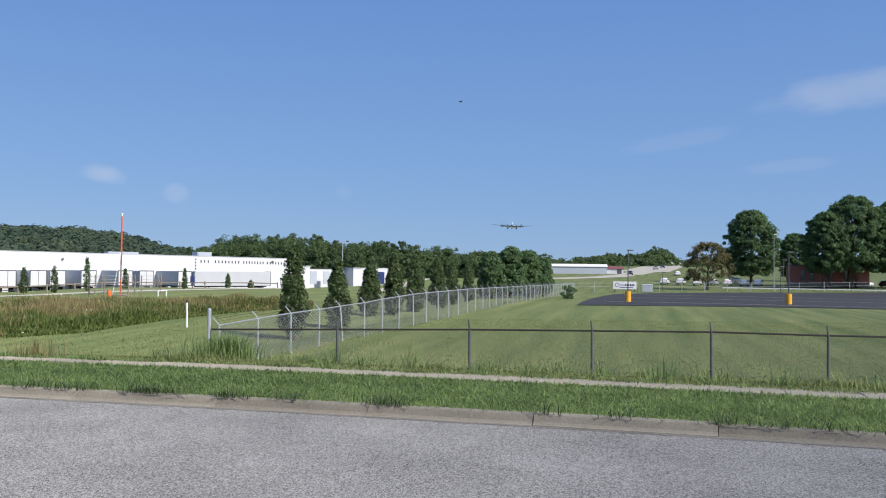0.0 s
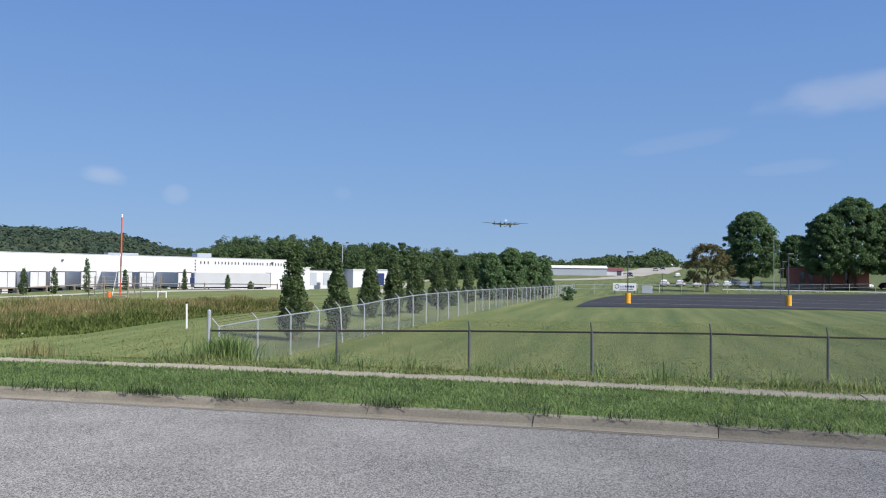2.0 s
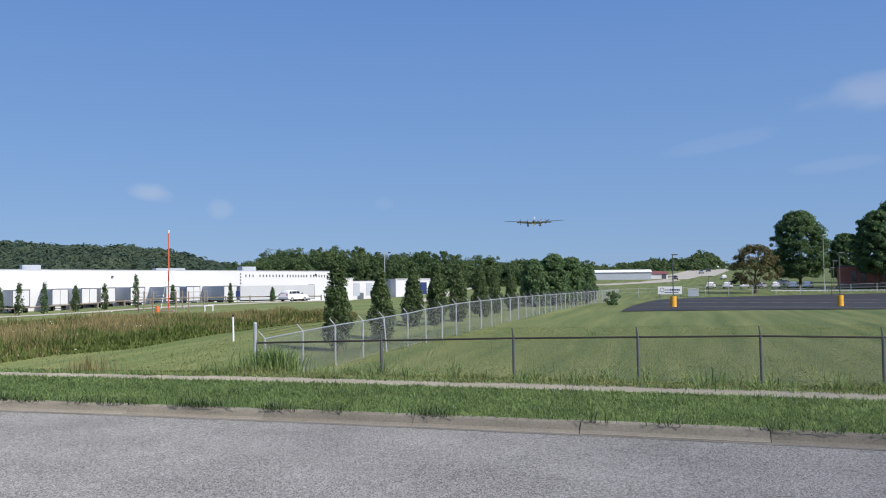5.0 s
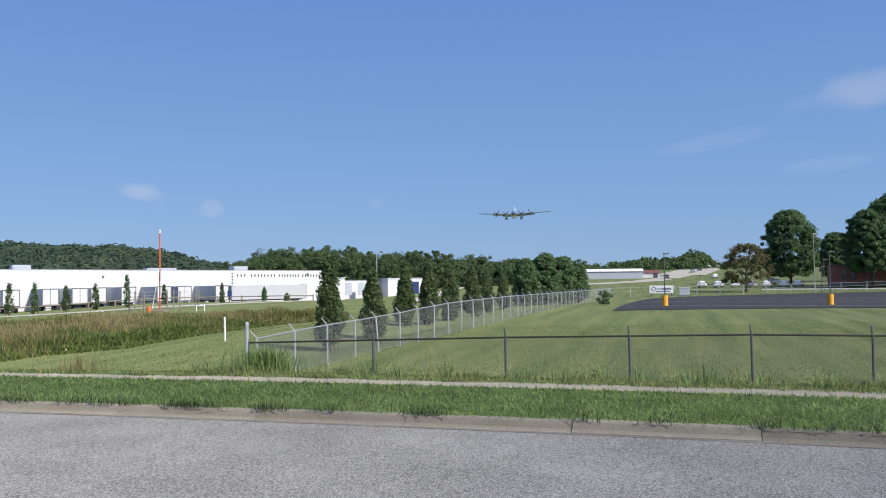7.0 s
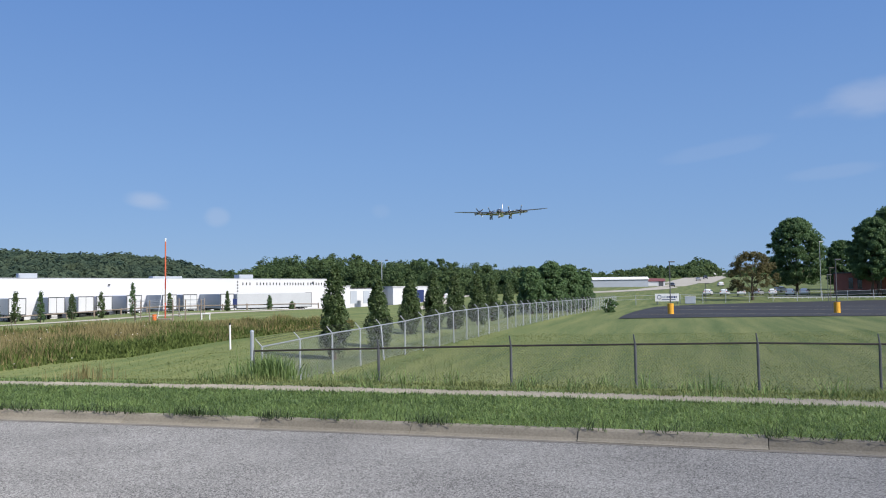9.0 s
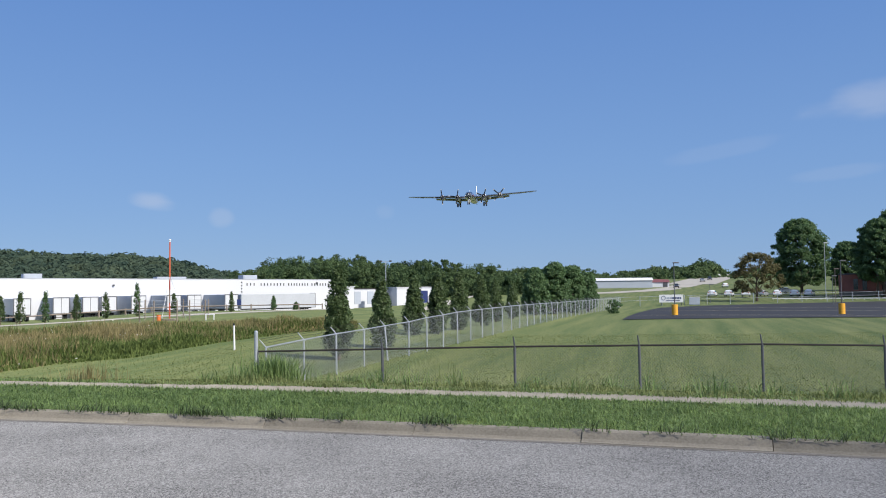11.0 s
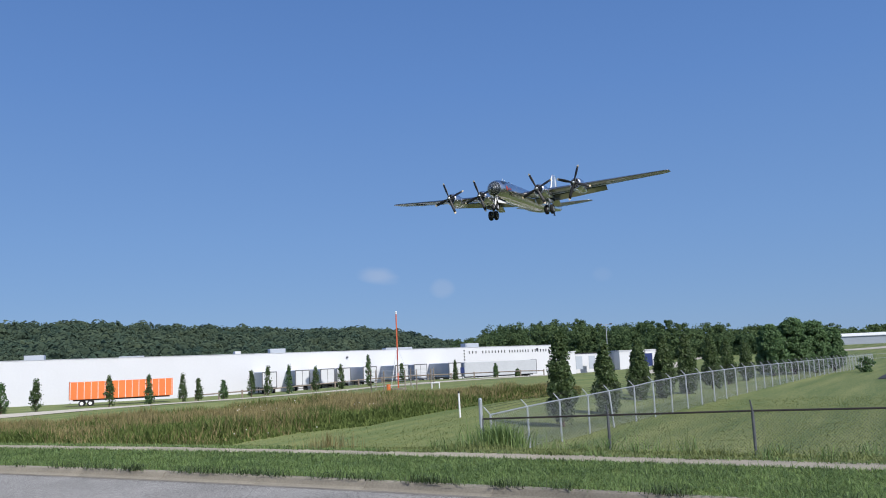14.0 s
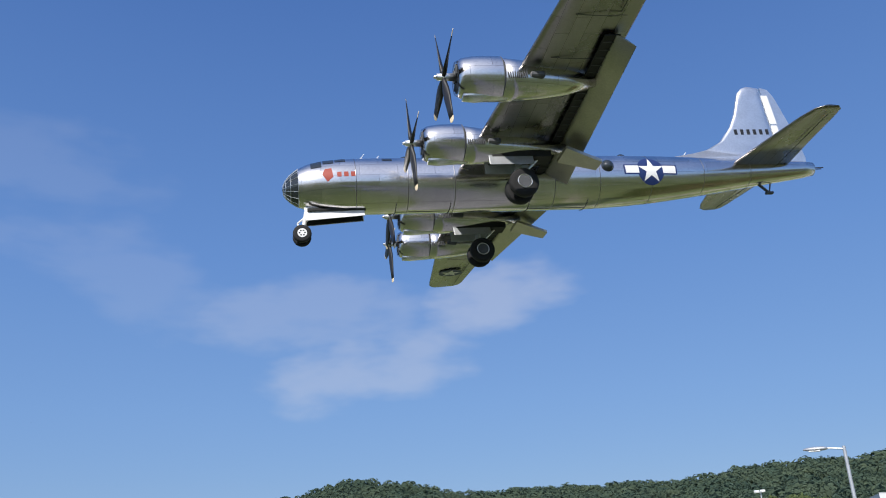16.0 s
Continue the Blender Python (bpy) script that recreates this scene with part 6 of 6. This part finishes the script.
def mast():
    x, y = polar(21.47, 85)
    z = gz(x, y)
    t = thing("marker_mast", pose(x, y, z), "tall orange and white marker mast with guy wires", "mast")
    top = 7.78 - z
    for a, b, mat in ((0, 1.7, M_RED), (1.7, 3.0, M_WOOD), (3.0, 4.3, M_DARKRED), (4.3, top - 0.25, M_MAST), (top - 0.25, top - 0.1, M_WHITE_DOT)):
        bm = B()
        rod(bm, (0, 0, a), (0, 0, b), 0.075, 0.065, n=10)
        part("mast_section", bm, mat, t)
    bm = B()
    bmesh.ops.create_uvsphere(bm, u_segments=10, v_segments=8, radius=0.10, matrix=Matrix.Translation((0, 0, top - 0.05)))
    part("beacon", bm, M_WHITE_DOT, t, "white beacon")
    for k in range(3):
        bm = B()
        a = 2.1 * k + 0.4
        rod(bm, (0, 0, 4.4), (1.6 * math.cos(a), 1.6 * math.sin(a), 0), 0.015, n=4)
        part("guy_wire", bm, M_GALV, t)
    bm = B()
    box(bm, 0, 0, 0.08, 1.4, 1.0, 0.2, 0.02)
    part("footing", bm, M_WALK, t)
    bm = B()
    rod(bm, (0, 0, 0), (0, 0, 0.6), 0.2, n=16)
    for h in (0.2, 0.5):
        rod(bm, (0, 0, h), (0, 0, h + 0.04), 0.215, n=16)
    b = part("drum", bm, M_ORANGE)
    bx, by = polar(22.15, 84)
    b.matrix_basis = pose(bx, by, gz(bx, by))
    tagged(b, "orange plastic traffic drum near the mast", "traffic drum")
    # enclosure round the mast
    f = thing("mast_enclosure", Matrix(), "weathered wire enclosure on grey posts round the mast", "fence")
    ring_pts = [(23.35, 84), (22.45, 82), (21.0, 82), (20.2, 83), (19.2, 85), (19.0, 89), (20.6, 92), (23.0, 91), (23.35, 84)]
    prev = None
    for a, d in ring_pts:
        px, py = polar(a, d)
        pz = gz(px, py)
        bm = B()
        rod(bm, (px, py, pz), (px, py, pz + 2.0), 0.06, n=7)
        part("post", bm, M_WOOD, f)
        if prev:
            bm = B()
            for h in (0.5, 1.0, 1.5, 1.9):
                rod(bm, (prev[0], prev[1], prev[2] + h), (px, py, pz + h), 0.012, n=4)
            part("wire", bm, M_GALV, f)
        prev = (px, py, pz)
    gx, gy = polar(18.9, 84)
    bm = B()
    for s in (-0.4, 0.4):
        rod(bm, (s, 0, 0), (s, 0, 0.55), 0.06, n=8)
    rod(bm, (-0.46, 0, 0.55), (0.46, 0, 0.55), 0.06, n=8)
    g = part("bollard_hoop", bm, M_WHITE_DOT)
    g.matrix_basis = pose(gx, gy, gz(gx, gy))
    tagged(g, "low white pipe hoop in the grass", "pipe hoop")
    # white marker post
    px, py = polar(17.3, 50)
    bm = B()
    rod(bm, (0, 0, 0), (0, 0, 1.45), 0.055, n=10)
    p = part("post", bm, M_WHITE_DOT)
    p.name = "marker_post"
    p.matrix_basis = pose(px, py, gz(px, py), 0.5, -1.0, 0)
    tagged(p, "thin white marker post with a dark cap", "marker post")
    bm = B()
    rod(bm, (0, 0, 1.45), (0, 0, 1.57), 0.055, n=10)
    part("cap", bm, M_BLACK, p)


def guard_rail():
    """Wooden rail on short posts along the service road's far side."""
    f = thing("guard_rail", Matrix(), "grey wooden rail fence on short posts by the docks", "fence")
    pts = [polar(a, d) for a, d in ((35, 100), (33.5, 102), (32, 104), (30.5, 106), (29, 108), (27.4, 111), (25.8, 114), (24.2, 116), (22.6, 118), (21, 120), (19.4, 122), (17.8, 123), (16.2, 124), (14.6, 125), (13, 126), (11.4, 127))]
    prev = None
    for x, y in pts:
        z = gz(x, y)
        bm = B()
        box(bm, x, y, z + 0.45, 0.16, 0.16, 0.95)
        part("post", bm, M_WOOD, f)
        if prev:
            bm = B()
            rod(bm, (prev[0], prev[1], prev[2] + 0.75), (x, y, z + 0.75), 0.08, n=6)
            part("rail", bm, M_WOOD, f)
        prev = (x, y, z)


def east_side():
    """What stands beyond the parking lot."""
    for az, d in ((-12.77, 101), (-22.93, 106)):
        lot_lamp(az, d)
    # company sign, its name as bars
    x, y = polar(-12.55, 165)
    z = gz(x, y)
    s = thing("company_sign", pose(x, y, z, 0, 0, -12), "white company sign board on posts", "sign")
    bm = B()
    box(bm, 0, 0, 1.35, 4.5, 0.14, 1.5, 0.02)
    bd = part("board", bm, M_WHITE_DOT, s)
    for k in (-1.9, 1.9):
        bm = B()
        box(bm, k, 0.1, 0.7, 0.14, 0.14, 1.5)
        part("post", bm, M_GALV_DARK, s)
    bm = B()
    pts = [(0.38 * math.cos(2 * math.pi * i / 20) - 1.45, -0.09, 1.45 + 0.38 * math.sin(2 * math.pi * i / 20)) for i in range(20)]
    for a, b in zip(pts, pts[1:] + pts[:1]):
        rod(bm, a, b, 0.045, n=5)
    part("emblem", bm, M_BLUEPAINT, bd)
    for i in range(9):
        bm = B()
        box(bm, -0.75 + i * 0.31, -0.085, 1.45, 0.2, 0.03, 0.36)
        part("letter_bar", bm, M_GREYWALL_AND_SHADE if i < 3 else M_BLUEPAINT, bd)
    bm = B()
    box(bm, 0.3, -0.085, 0.95, 2.6, 0.03, 0.12)
    part("letter_bar", bm, M_BLUEPAINT, bd)
    x, y = polar(-14.05, 168)
    b = thing("utility_box", pose(x, y, gz(x, y), 0, 0, -14), "pale green utility cabinet in the grass", "utility box")
    bm = B()
    box(bm, 0, 0, 0.75, 2.0, 1.2, 1.4, 0.04)
    part("cabinet", bm, M_GREYWALL_AND_SHADE, b)
    bm = B()
    box(bm, 0, 0, 1.5, 2.1, 1.3, 0.12, 0.02)
    part("lid", bm, M_WHITE_DOT, b)
    # fence posts and low pale rail on the lot's far edge
    f = thing("lot_fence", Matrix(), "sparse fence posts with pale rail along the parking lot", "fence")
    prev = None
    for i in range(15):
        a = -7.6 - 1.45 * i
        d = float(np.interp(-a, [7, 11, 28], [152, 164, 196]))
        x, y = polar(a, d)
        z = gz(x, y)
        bm = B()
        rod(bm, (x, y, z), (x, y, z + 1.9), 0.06, n=6)
        part("post", bm, M_GALV, f)
        if prev:
            bm = B()
            for h in (1.1, 1.8):
                rod(bm, (prev[0], prev[1], prev[2] + h), (x, y, z + h), 0.02, n=4)
            part("wire", bm, M_GALV, f)
        prev = (x, y, z)
    k = thing("pale_barrier", Matrix(), "low white pipe barrier along the lot's far edge", "barrier")
    for i in range(12):
        a0 = -18.9 - 0.82 * i
        x, y = polar(a0 - 0.4, 192)
        bm = B()
        loft(bm, [[(sx, yy, zz) for yy, zz in ((-0.05, 0.18), (-0.05, 0.3), (-0.03, 0.34), (0.03, 0.34), (0.05, 0.3), (0.05, 0.18))] for sx in (-1.36, 1.36)])
        for px in (-1.2, 0.0, 1.2):
            box(bm, px, 0, 0.08, 0.08, 0.08, 0.26)
        part("barrier_block", bm, M_WHITE_DOT, k, at=pose(x, y, gz(x, y) + 0.05, 0, 0, a0))
    # parked cars
    paints = [(M_CARWHITE, "white"), (M_CARGREY, "silver"), (M_CARDARK, "black")]
    made = {}
    for i, (az, d, k, turn) in enumerate(((-15.2, 208, 0, 118), (-16.25, 207, 0, 118), (-17.3, 205, 0, 122), (-18.3, 206, 1, 112), (-19.2, 205, 0, 125), (-19.7, 228, 0, 90), (-20.25, 205, 0, 120), (-21.1, 206, 0, 118), (-26.2, 214, 1, 90), (-27.3, 216, 0, 95), (-28.6, 212, 2, 90))):
        x, y = polar(az, d)
        at = pose(x, y, gz(x, y) + 0.02, 0, 0, turn - 90 + az + 55)
        if k in made:
            copy_thing(made[k], at)
        else:
            made[k] = car(at, paints[k][0], paints[k][1] + " car parked on the far side of the lot", "parked cars")
    for az, d, k in ((-15.05, 400, 2), (-15.6, 455, 0), (-14.6, 372, 1), (-12.9, 300, 2), (-16.0, 300, 0)):
        x, y = polar(az, d)
        copy_thing(made[k], pose(x, y, gz(x, y) + 0.1, 0, 0, -100 if k else 80))
    # brick building
    x, y = polar(-25.2, 206)
    h = thing("brick_building", pose(x, y, gz(x, y), 0, 0, -22), "low red brick building behind the trees", "building")
    bm = B()
    box(bm, 0, 5, 2.4, 17, 10, 4.8)
    part("wall", bm, M_BRICK, h)
    bm = B()
    box(bm, 0, 5, 4.9, 17.3, 10.3, 0.25, 0.02)
    part("roof", bm, M_GALV_DARK, h)
    bm = B()
    box(bm, 0, -0.04, 0.5, 17.1, 0.2, 1.0)
    part("plinth", bm, M_WALK, h)
    for wx in (-5.2, -3.4, 0.5, 4.0):
        bm = B()
        box(bm, wx, -0.03, 2.6, 0.9, 0.12, 2.4)
        w = part("window", bm, M_GLASSDARK, h)
        bm = B()
        box(bm, wx, -0.08, 1.34, 1.1, 0.12, 0.12)
        part("sill", bm, M_WALK, w)
    # long metal sheds on the rise
    x, y = polar(-9.2, 305)
    h = thing("metal_shed", pose(x, y, gz(x, y) - 0.5, 0, 0, -6), "long pale metal shed with a shallow curved roof", "shed")
    bm = B()
    loft(bm, [[(s * 11.5, 0, -1), (s * 11.5, 0, 3.3), (s * 11.5, 4, 4.0), (s * 11.5, 8, 3.3), (s * 11.5, 8, -1)] for s in (-1, 1)])
    part("wall", bm, M_GREYWALL_AND_SHADE, h)
    bm = B()
    loft(bm, [[(s * 11.8, -0.3, 3.25), (s * 11.8, 4, 4.1), (s * 11.8, 8.3, 3.25), (s * 11.8, 8.3, 3.4), (s * 11.8, 4, 4.28), (s * 11.8, -0.3, 3.4)] for s in (-1, 1)])
    part("roof", bm, M_WHITE_DOT, h)
    x, y = polar(-11.6, 310)
    h = thing("red_roofed_shed", pose(x, y, gz(x, y) - 0.5, 0, 0, -8), "white shed with a dull red roof", "shed")
    bm = B()
    loft(bm, [[(-6.5, yy, zz) for yy, zz in ((0, -1), (0, 2.4), (3, 3.6), (6, 2.4), (6, -1))], [(4.6, yy, zz) for yy, zz in ((0, -1), (0, 2.4), (3, 3.2), (6, 2.4), (6, -1))]])
    part("wall", bm, M_WHITE, h)
    bm = B()
    loft(bm, [[(-6.8, -0.3, 2.35), (-6.8, 3, 3.75), (-6.8, 6.3, 2.35), (-6.8, 3, 3.6)], [(4.8, -0.3, 2.35), (4.8, 3, 3.35), (4.8, 6.3, 2.35), (4.8, 3, 3.2)]])
    part("roof", bm, M_MAROON, h)
    bm = B()
    box(bm, 3.2, -0.03, 1.0, 1.6, 0.1, 2.6)
    part("door", bm, M_GALV_DARK, h)
    # tall poles
    for az, d, zt, mat in ((-15.05, 178, 2.9, M_GALV_DARK), (-22.05, 198, 11.7, M_GALV), (-22.6, 175, 5.6, M_WOOD), (-22.45, 170, 4.2, M_GALV_DARK)):
        x, y = polar(az, d)
        t = thing("utility_pole", pose(x, y, gz(x, y)), "slim upright utility pole beyond the lot", "pole")
        bm = B()
        hh = zt - gz(x, y)
        rod(bm, (0, 0, 0), (0, 0, hh), 0.075, 0.05, n=8)
        part("shaft", bm, mat, t)
        bm = B()
        box(bm, 0.3, 0, hh - 0.1, 0.9, 0.25, 0.16, 0.03)
        part("lamp_head", bm, mat, t)


def tankers():
    """Tank wagons and a cab on the siding beyond the apron."""
    for az, d, mat, L, lab in ((59.4, 176, M_BLACK, 11.0, "black railway tank wagon on a siding"), (55.7, 178, M_CARDARK, 9.5, "dark tank wagon on a siding"), (54.6, 162, M_WHITE, 2.6, "small white tank on the apron")):
        x, y = polar(az, d)
        t = thing("tank_wagon", pose(x, y, gz(x, y) + 0.0, 0, 0, 50), lab, "tank wagon")
        bm = B()
        loft(bm, [[(sx, q * 0.85 * math.cos(2 * math.pi * i / 20), 1.7 + q * 0.85 * math.sin(2 * math.pi * i / 20)) for i in range(20)] for sx, q in ((-L / 2, 0.3), (-L / 2 + 0.2, 0.8), (-L / 2 + 0.6, 1), (L / 2 - 0.6, 1), (L / 2 - 0.2, 0.8), (L / 2, 0.3))])
        part("tank", bm, mat, t, smooth=True)
        bm = B()
        rod(bm, (0, 0, 2.4), (0, 0, 2.8), 0.35, n=14)
        part("dome", bm, mat, t)
        bm = B()
        box(bm, 0, 0, 0.95, L + 0.4, 2.0, 0.3)
        part("frame", bm, M_BLACK, t)
        for wx in (-L * 0.38, -L * 0.24, L * 0.24, L * 0.38):
            for s in (-0.75, 0.75):
                bm = B()
                rod(bm, (wx, s - 0.07, 0.45), (wx, s + 0.07, 0.45), 0.45, n=16)
                part("wheel", bm, M_GALV_DARK, t)
    x, y = polar(58.0, 170)
    t = thing("red_truck", pose(x, y, gz(x, y), 0, 0, 50), "red tractor truck parked before the tank wagons", "truck")
    bm = B()
    loft(bm, [[(xx, s * 1.15, zz) for xx, zz in ((-1.0, 0.6), (-1.0, 2.15), (0.3, 2.2), (0.6, 1.55), (1.7, 1.4), (1.8, 0.6))] for s in (-1, 1)])
    part("cab", bm, M_RED, t)
    for s in (-1, 1):
        bm = B()
        box(bm, -0.2, s * 1.16, 1.75, 0.8, 0.04, 0.45)
        part("window", bm, M_GLASSDARK, t)
        for wx in (1.6, -1.0, -2.4):
            bm = B()
            tyre(bm, wx, s * 0.95, 0.5, 0.5, 0.3, 18)
            part("wheel", bm, M_RUBBER, t)
    bm = B()
    box(bm, -2.2, 0, 0.8, 3.2, 0.9, 0.25)
    part("chassis", bm, M_BLACK, t)
    # blue notice
    x, y = polar(52.75, 66)
    t = thing("blue_notice", pose(x, y, gz(x, y), 0, 0, 45), "small blue notice board on a post", "sign")
    bm = B()
    rod(bm, (0, 0, 0), (0, 0, 1.5), 0.05, n=8)
    part("post", bm, M_BLUEPAINT, t)
    bm = B()
    box(bm, 0, 0, 1.35, 0.42, 0.06, 0.5, 0.01)
    part("board", bm, M_BLUEPAINT, t)
    x, y = polar(17.0, 120)
    t = thing("blue_notice", pose(x, y, gz(x, y), 0, 0, 20), "blue notice board by the dock rail", "sign")
    bm = B()
    rod(bm, (0, 0, 0), (0, 0, 1.3), 0.06, n=8)
    part("post", bm, M_GALV_DARK, t)
    bm = B()
    box(bm, 0, -0.04, 1.25, 0.6, 0.06, 0.85, 0.01)
    part("board", bm, M_BLUEPAINT, t)


def bird():
    b = thing("bird", pose(0, 60, 15), "small dark bird gliding high over the road", "bird")
    bm = B()
    loft(bm, [[(x, r * math.cos(2 * math.pi * i / 10), r * math.sin(2 * math.pi * i / 10)) for i in range(10)] for x, r in ((-0.17, 0.005), (-0.08, 0.03), (0.02, 0.04), (0.10, 0.025), (0.14, 0.008))])
    part("body", bm, M_BLACK, b)
    for s in (-1, 1):
        bm = B()
        loft(bm, [[(0.06, s * 0.02, 0.01), (-0.06, s * 0.02, 0.01), (-0.06, s * 0.02, 0.0), (0.06, s * 0.02, 0.0)], [(0.0, s * 0.30, 0.05), (-0.05, s * 0.30, 0.05), (-0.05, s * 0.30, 0.045), (0.0, s * 0.30, 0.045)]])
        part("wing", bm, M_BLACK, b)
    return b


roads()
east_side()
cobra_lamp()
twin_lamp(7.0, 170, 8.3, "tall floodlight pole behind the annex", 1.0)
twin_lamp(56.35, 100, 5.3, "twin-headed lamp post on the apron", 0.55)
mast()
guard_rail()
band("apron", [polar(a, d) for a, d in ((72, 92), (66, 98), (61, 108), (56, 122))], 8.0, M_ROADFAR, "pale gravel apron beside the siding", "apron")
tankers()
HATCHBACK = car(pose(-10.95, 7.64, gz(-10.95, 7.64), 0, 0, -18), M_CARBLUE, "blue hatchback with its tailgate raised", hatch_open=True, tall=1.05)
SUV = car(pose(-43.5, 82.9, 0), M_CARWHITE, "white sport utility car driving along the service road", tall=1.06, bare=True)
BIRD = bird()


def on_service(s):
    """The place and heading s metres along the service road."""
    for a, b in zip(SERVICE, SERVICE[1:]):
        d = math.hypot(b[0] - a[0], b[1] - a[1])
        if s <= d or b == SERVICE[-1]:
            x, y = a[0] + (b[0] - a[0]) * s / d, a[1] + (b[1] - a[1]) * s / d
            return x, y, math.degrees(math.atan2(b[1] - a[1], b[0] - a[0]))
        s -= d


# blade angles at every half second from 12 s on, by side and by outer or inner engine
BLADE_ANGLES = {(True, False): (45, 50, 76, 10, 26, 38, 56, 62, 5), (True, True): (78, 80, 25, 47, 72, 85, 85, 5, 14),
                (False, False): (45, 45, 53, 82, 20, 76, 60, 40, 25), (False, True): (74, 66, 4, 45, 21, 24, 46, 60, 0)}


def spin(phase, stops):
    """A propeller's angle every tenth of a second: about two turns a second, passing the given angles."""
    turned = [phase + 75.0 * i for i in range(116)]
    for angle in stops:
        gap = (angle - turned[-1] - 375.0 + 45.0) % 90.0 - 45.0
        start = turned[-1]
        turned += [start + (375.0 + gap) * k / 5 for k in range(1, 6)]
    return turned


def motions():
    walk(BOMBER, [(row[0], flight_pose(*row[1:])) for row in FLIGHT])
    for p, hx, y, hz, phase in PROPS:
        walk(p, [(i / 10, pose(hx, y, hz, a)) for i, a in enumerate(spin(phase, BLADE_ANGLES[(y > 0, abs(y) > 6)]))])
    rows = []
    for i in range(33):
        t = i / 2
        x, y, h = on_service(SUV_START + 23.7 * t)
        rows.append((t, pose(x, y, gz(x, y) + 0.09, 0, 0, h)))
    walk(SUV, rows)
    walk(BIRD, [(t, pose(x, y, z, 0, 0, 200)) for t, x, y, z in ((0.0, 1.16, 60.0, 15.1), (0.5, -5.6, 60.0, 13.8), (1.0, -12.8, 58.5, 11.8), (1.5, -20.0, 56.6, 9.3), (2.0, -33.0, 50.0, 8.4), (3.0, -48.0, 44.0, 11.0), (6.0, -105.0, 20.0, 20.0), (16.0, -260.0, -60.0, 40.0))])


SUV_START = sum(math.hypot(b[0] - a[0], b[1] - a[1]) for a, b in zip(SERVICE[:6], SERVICE[1:7])) - 83.0
motions()
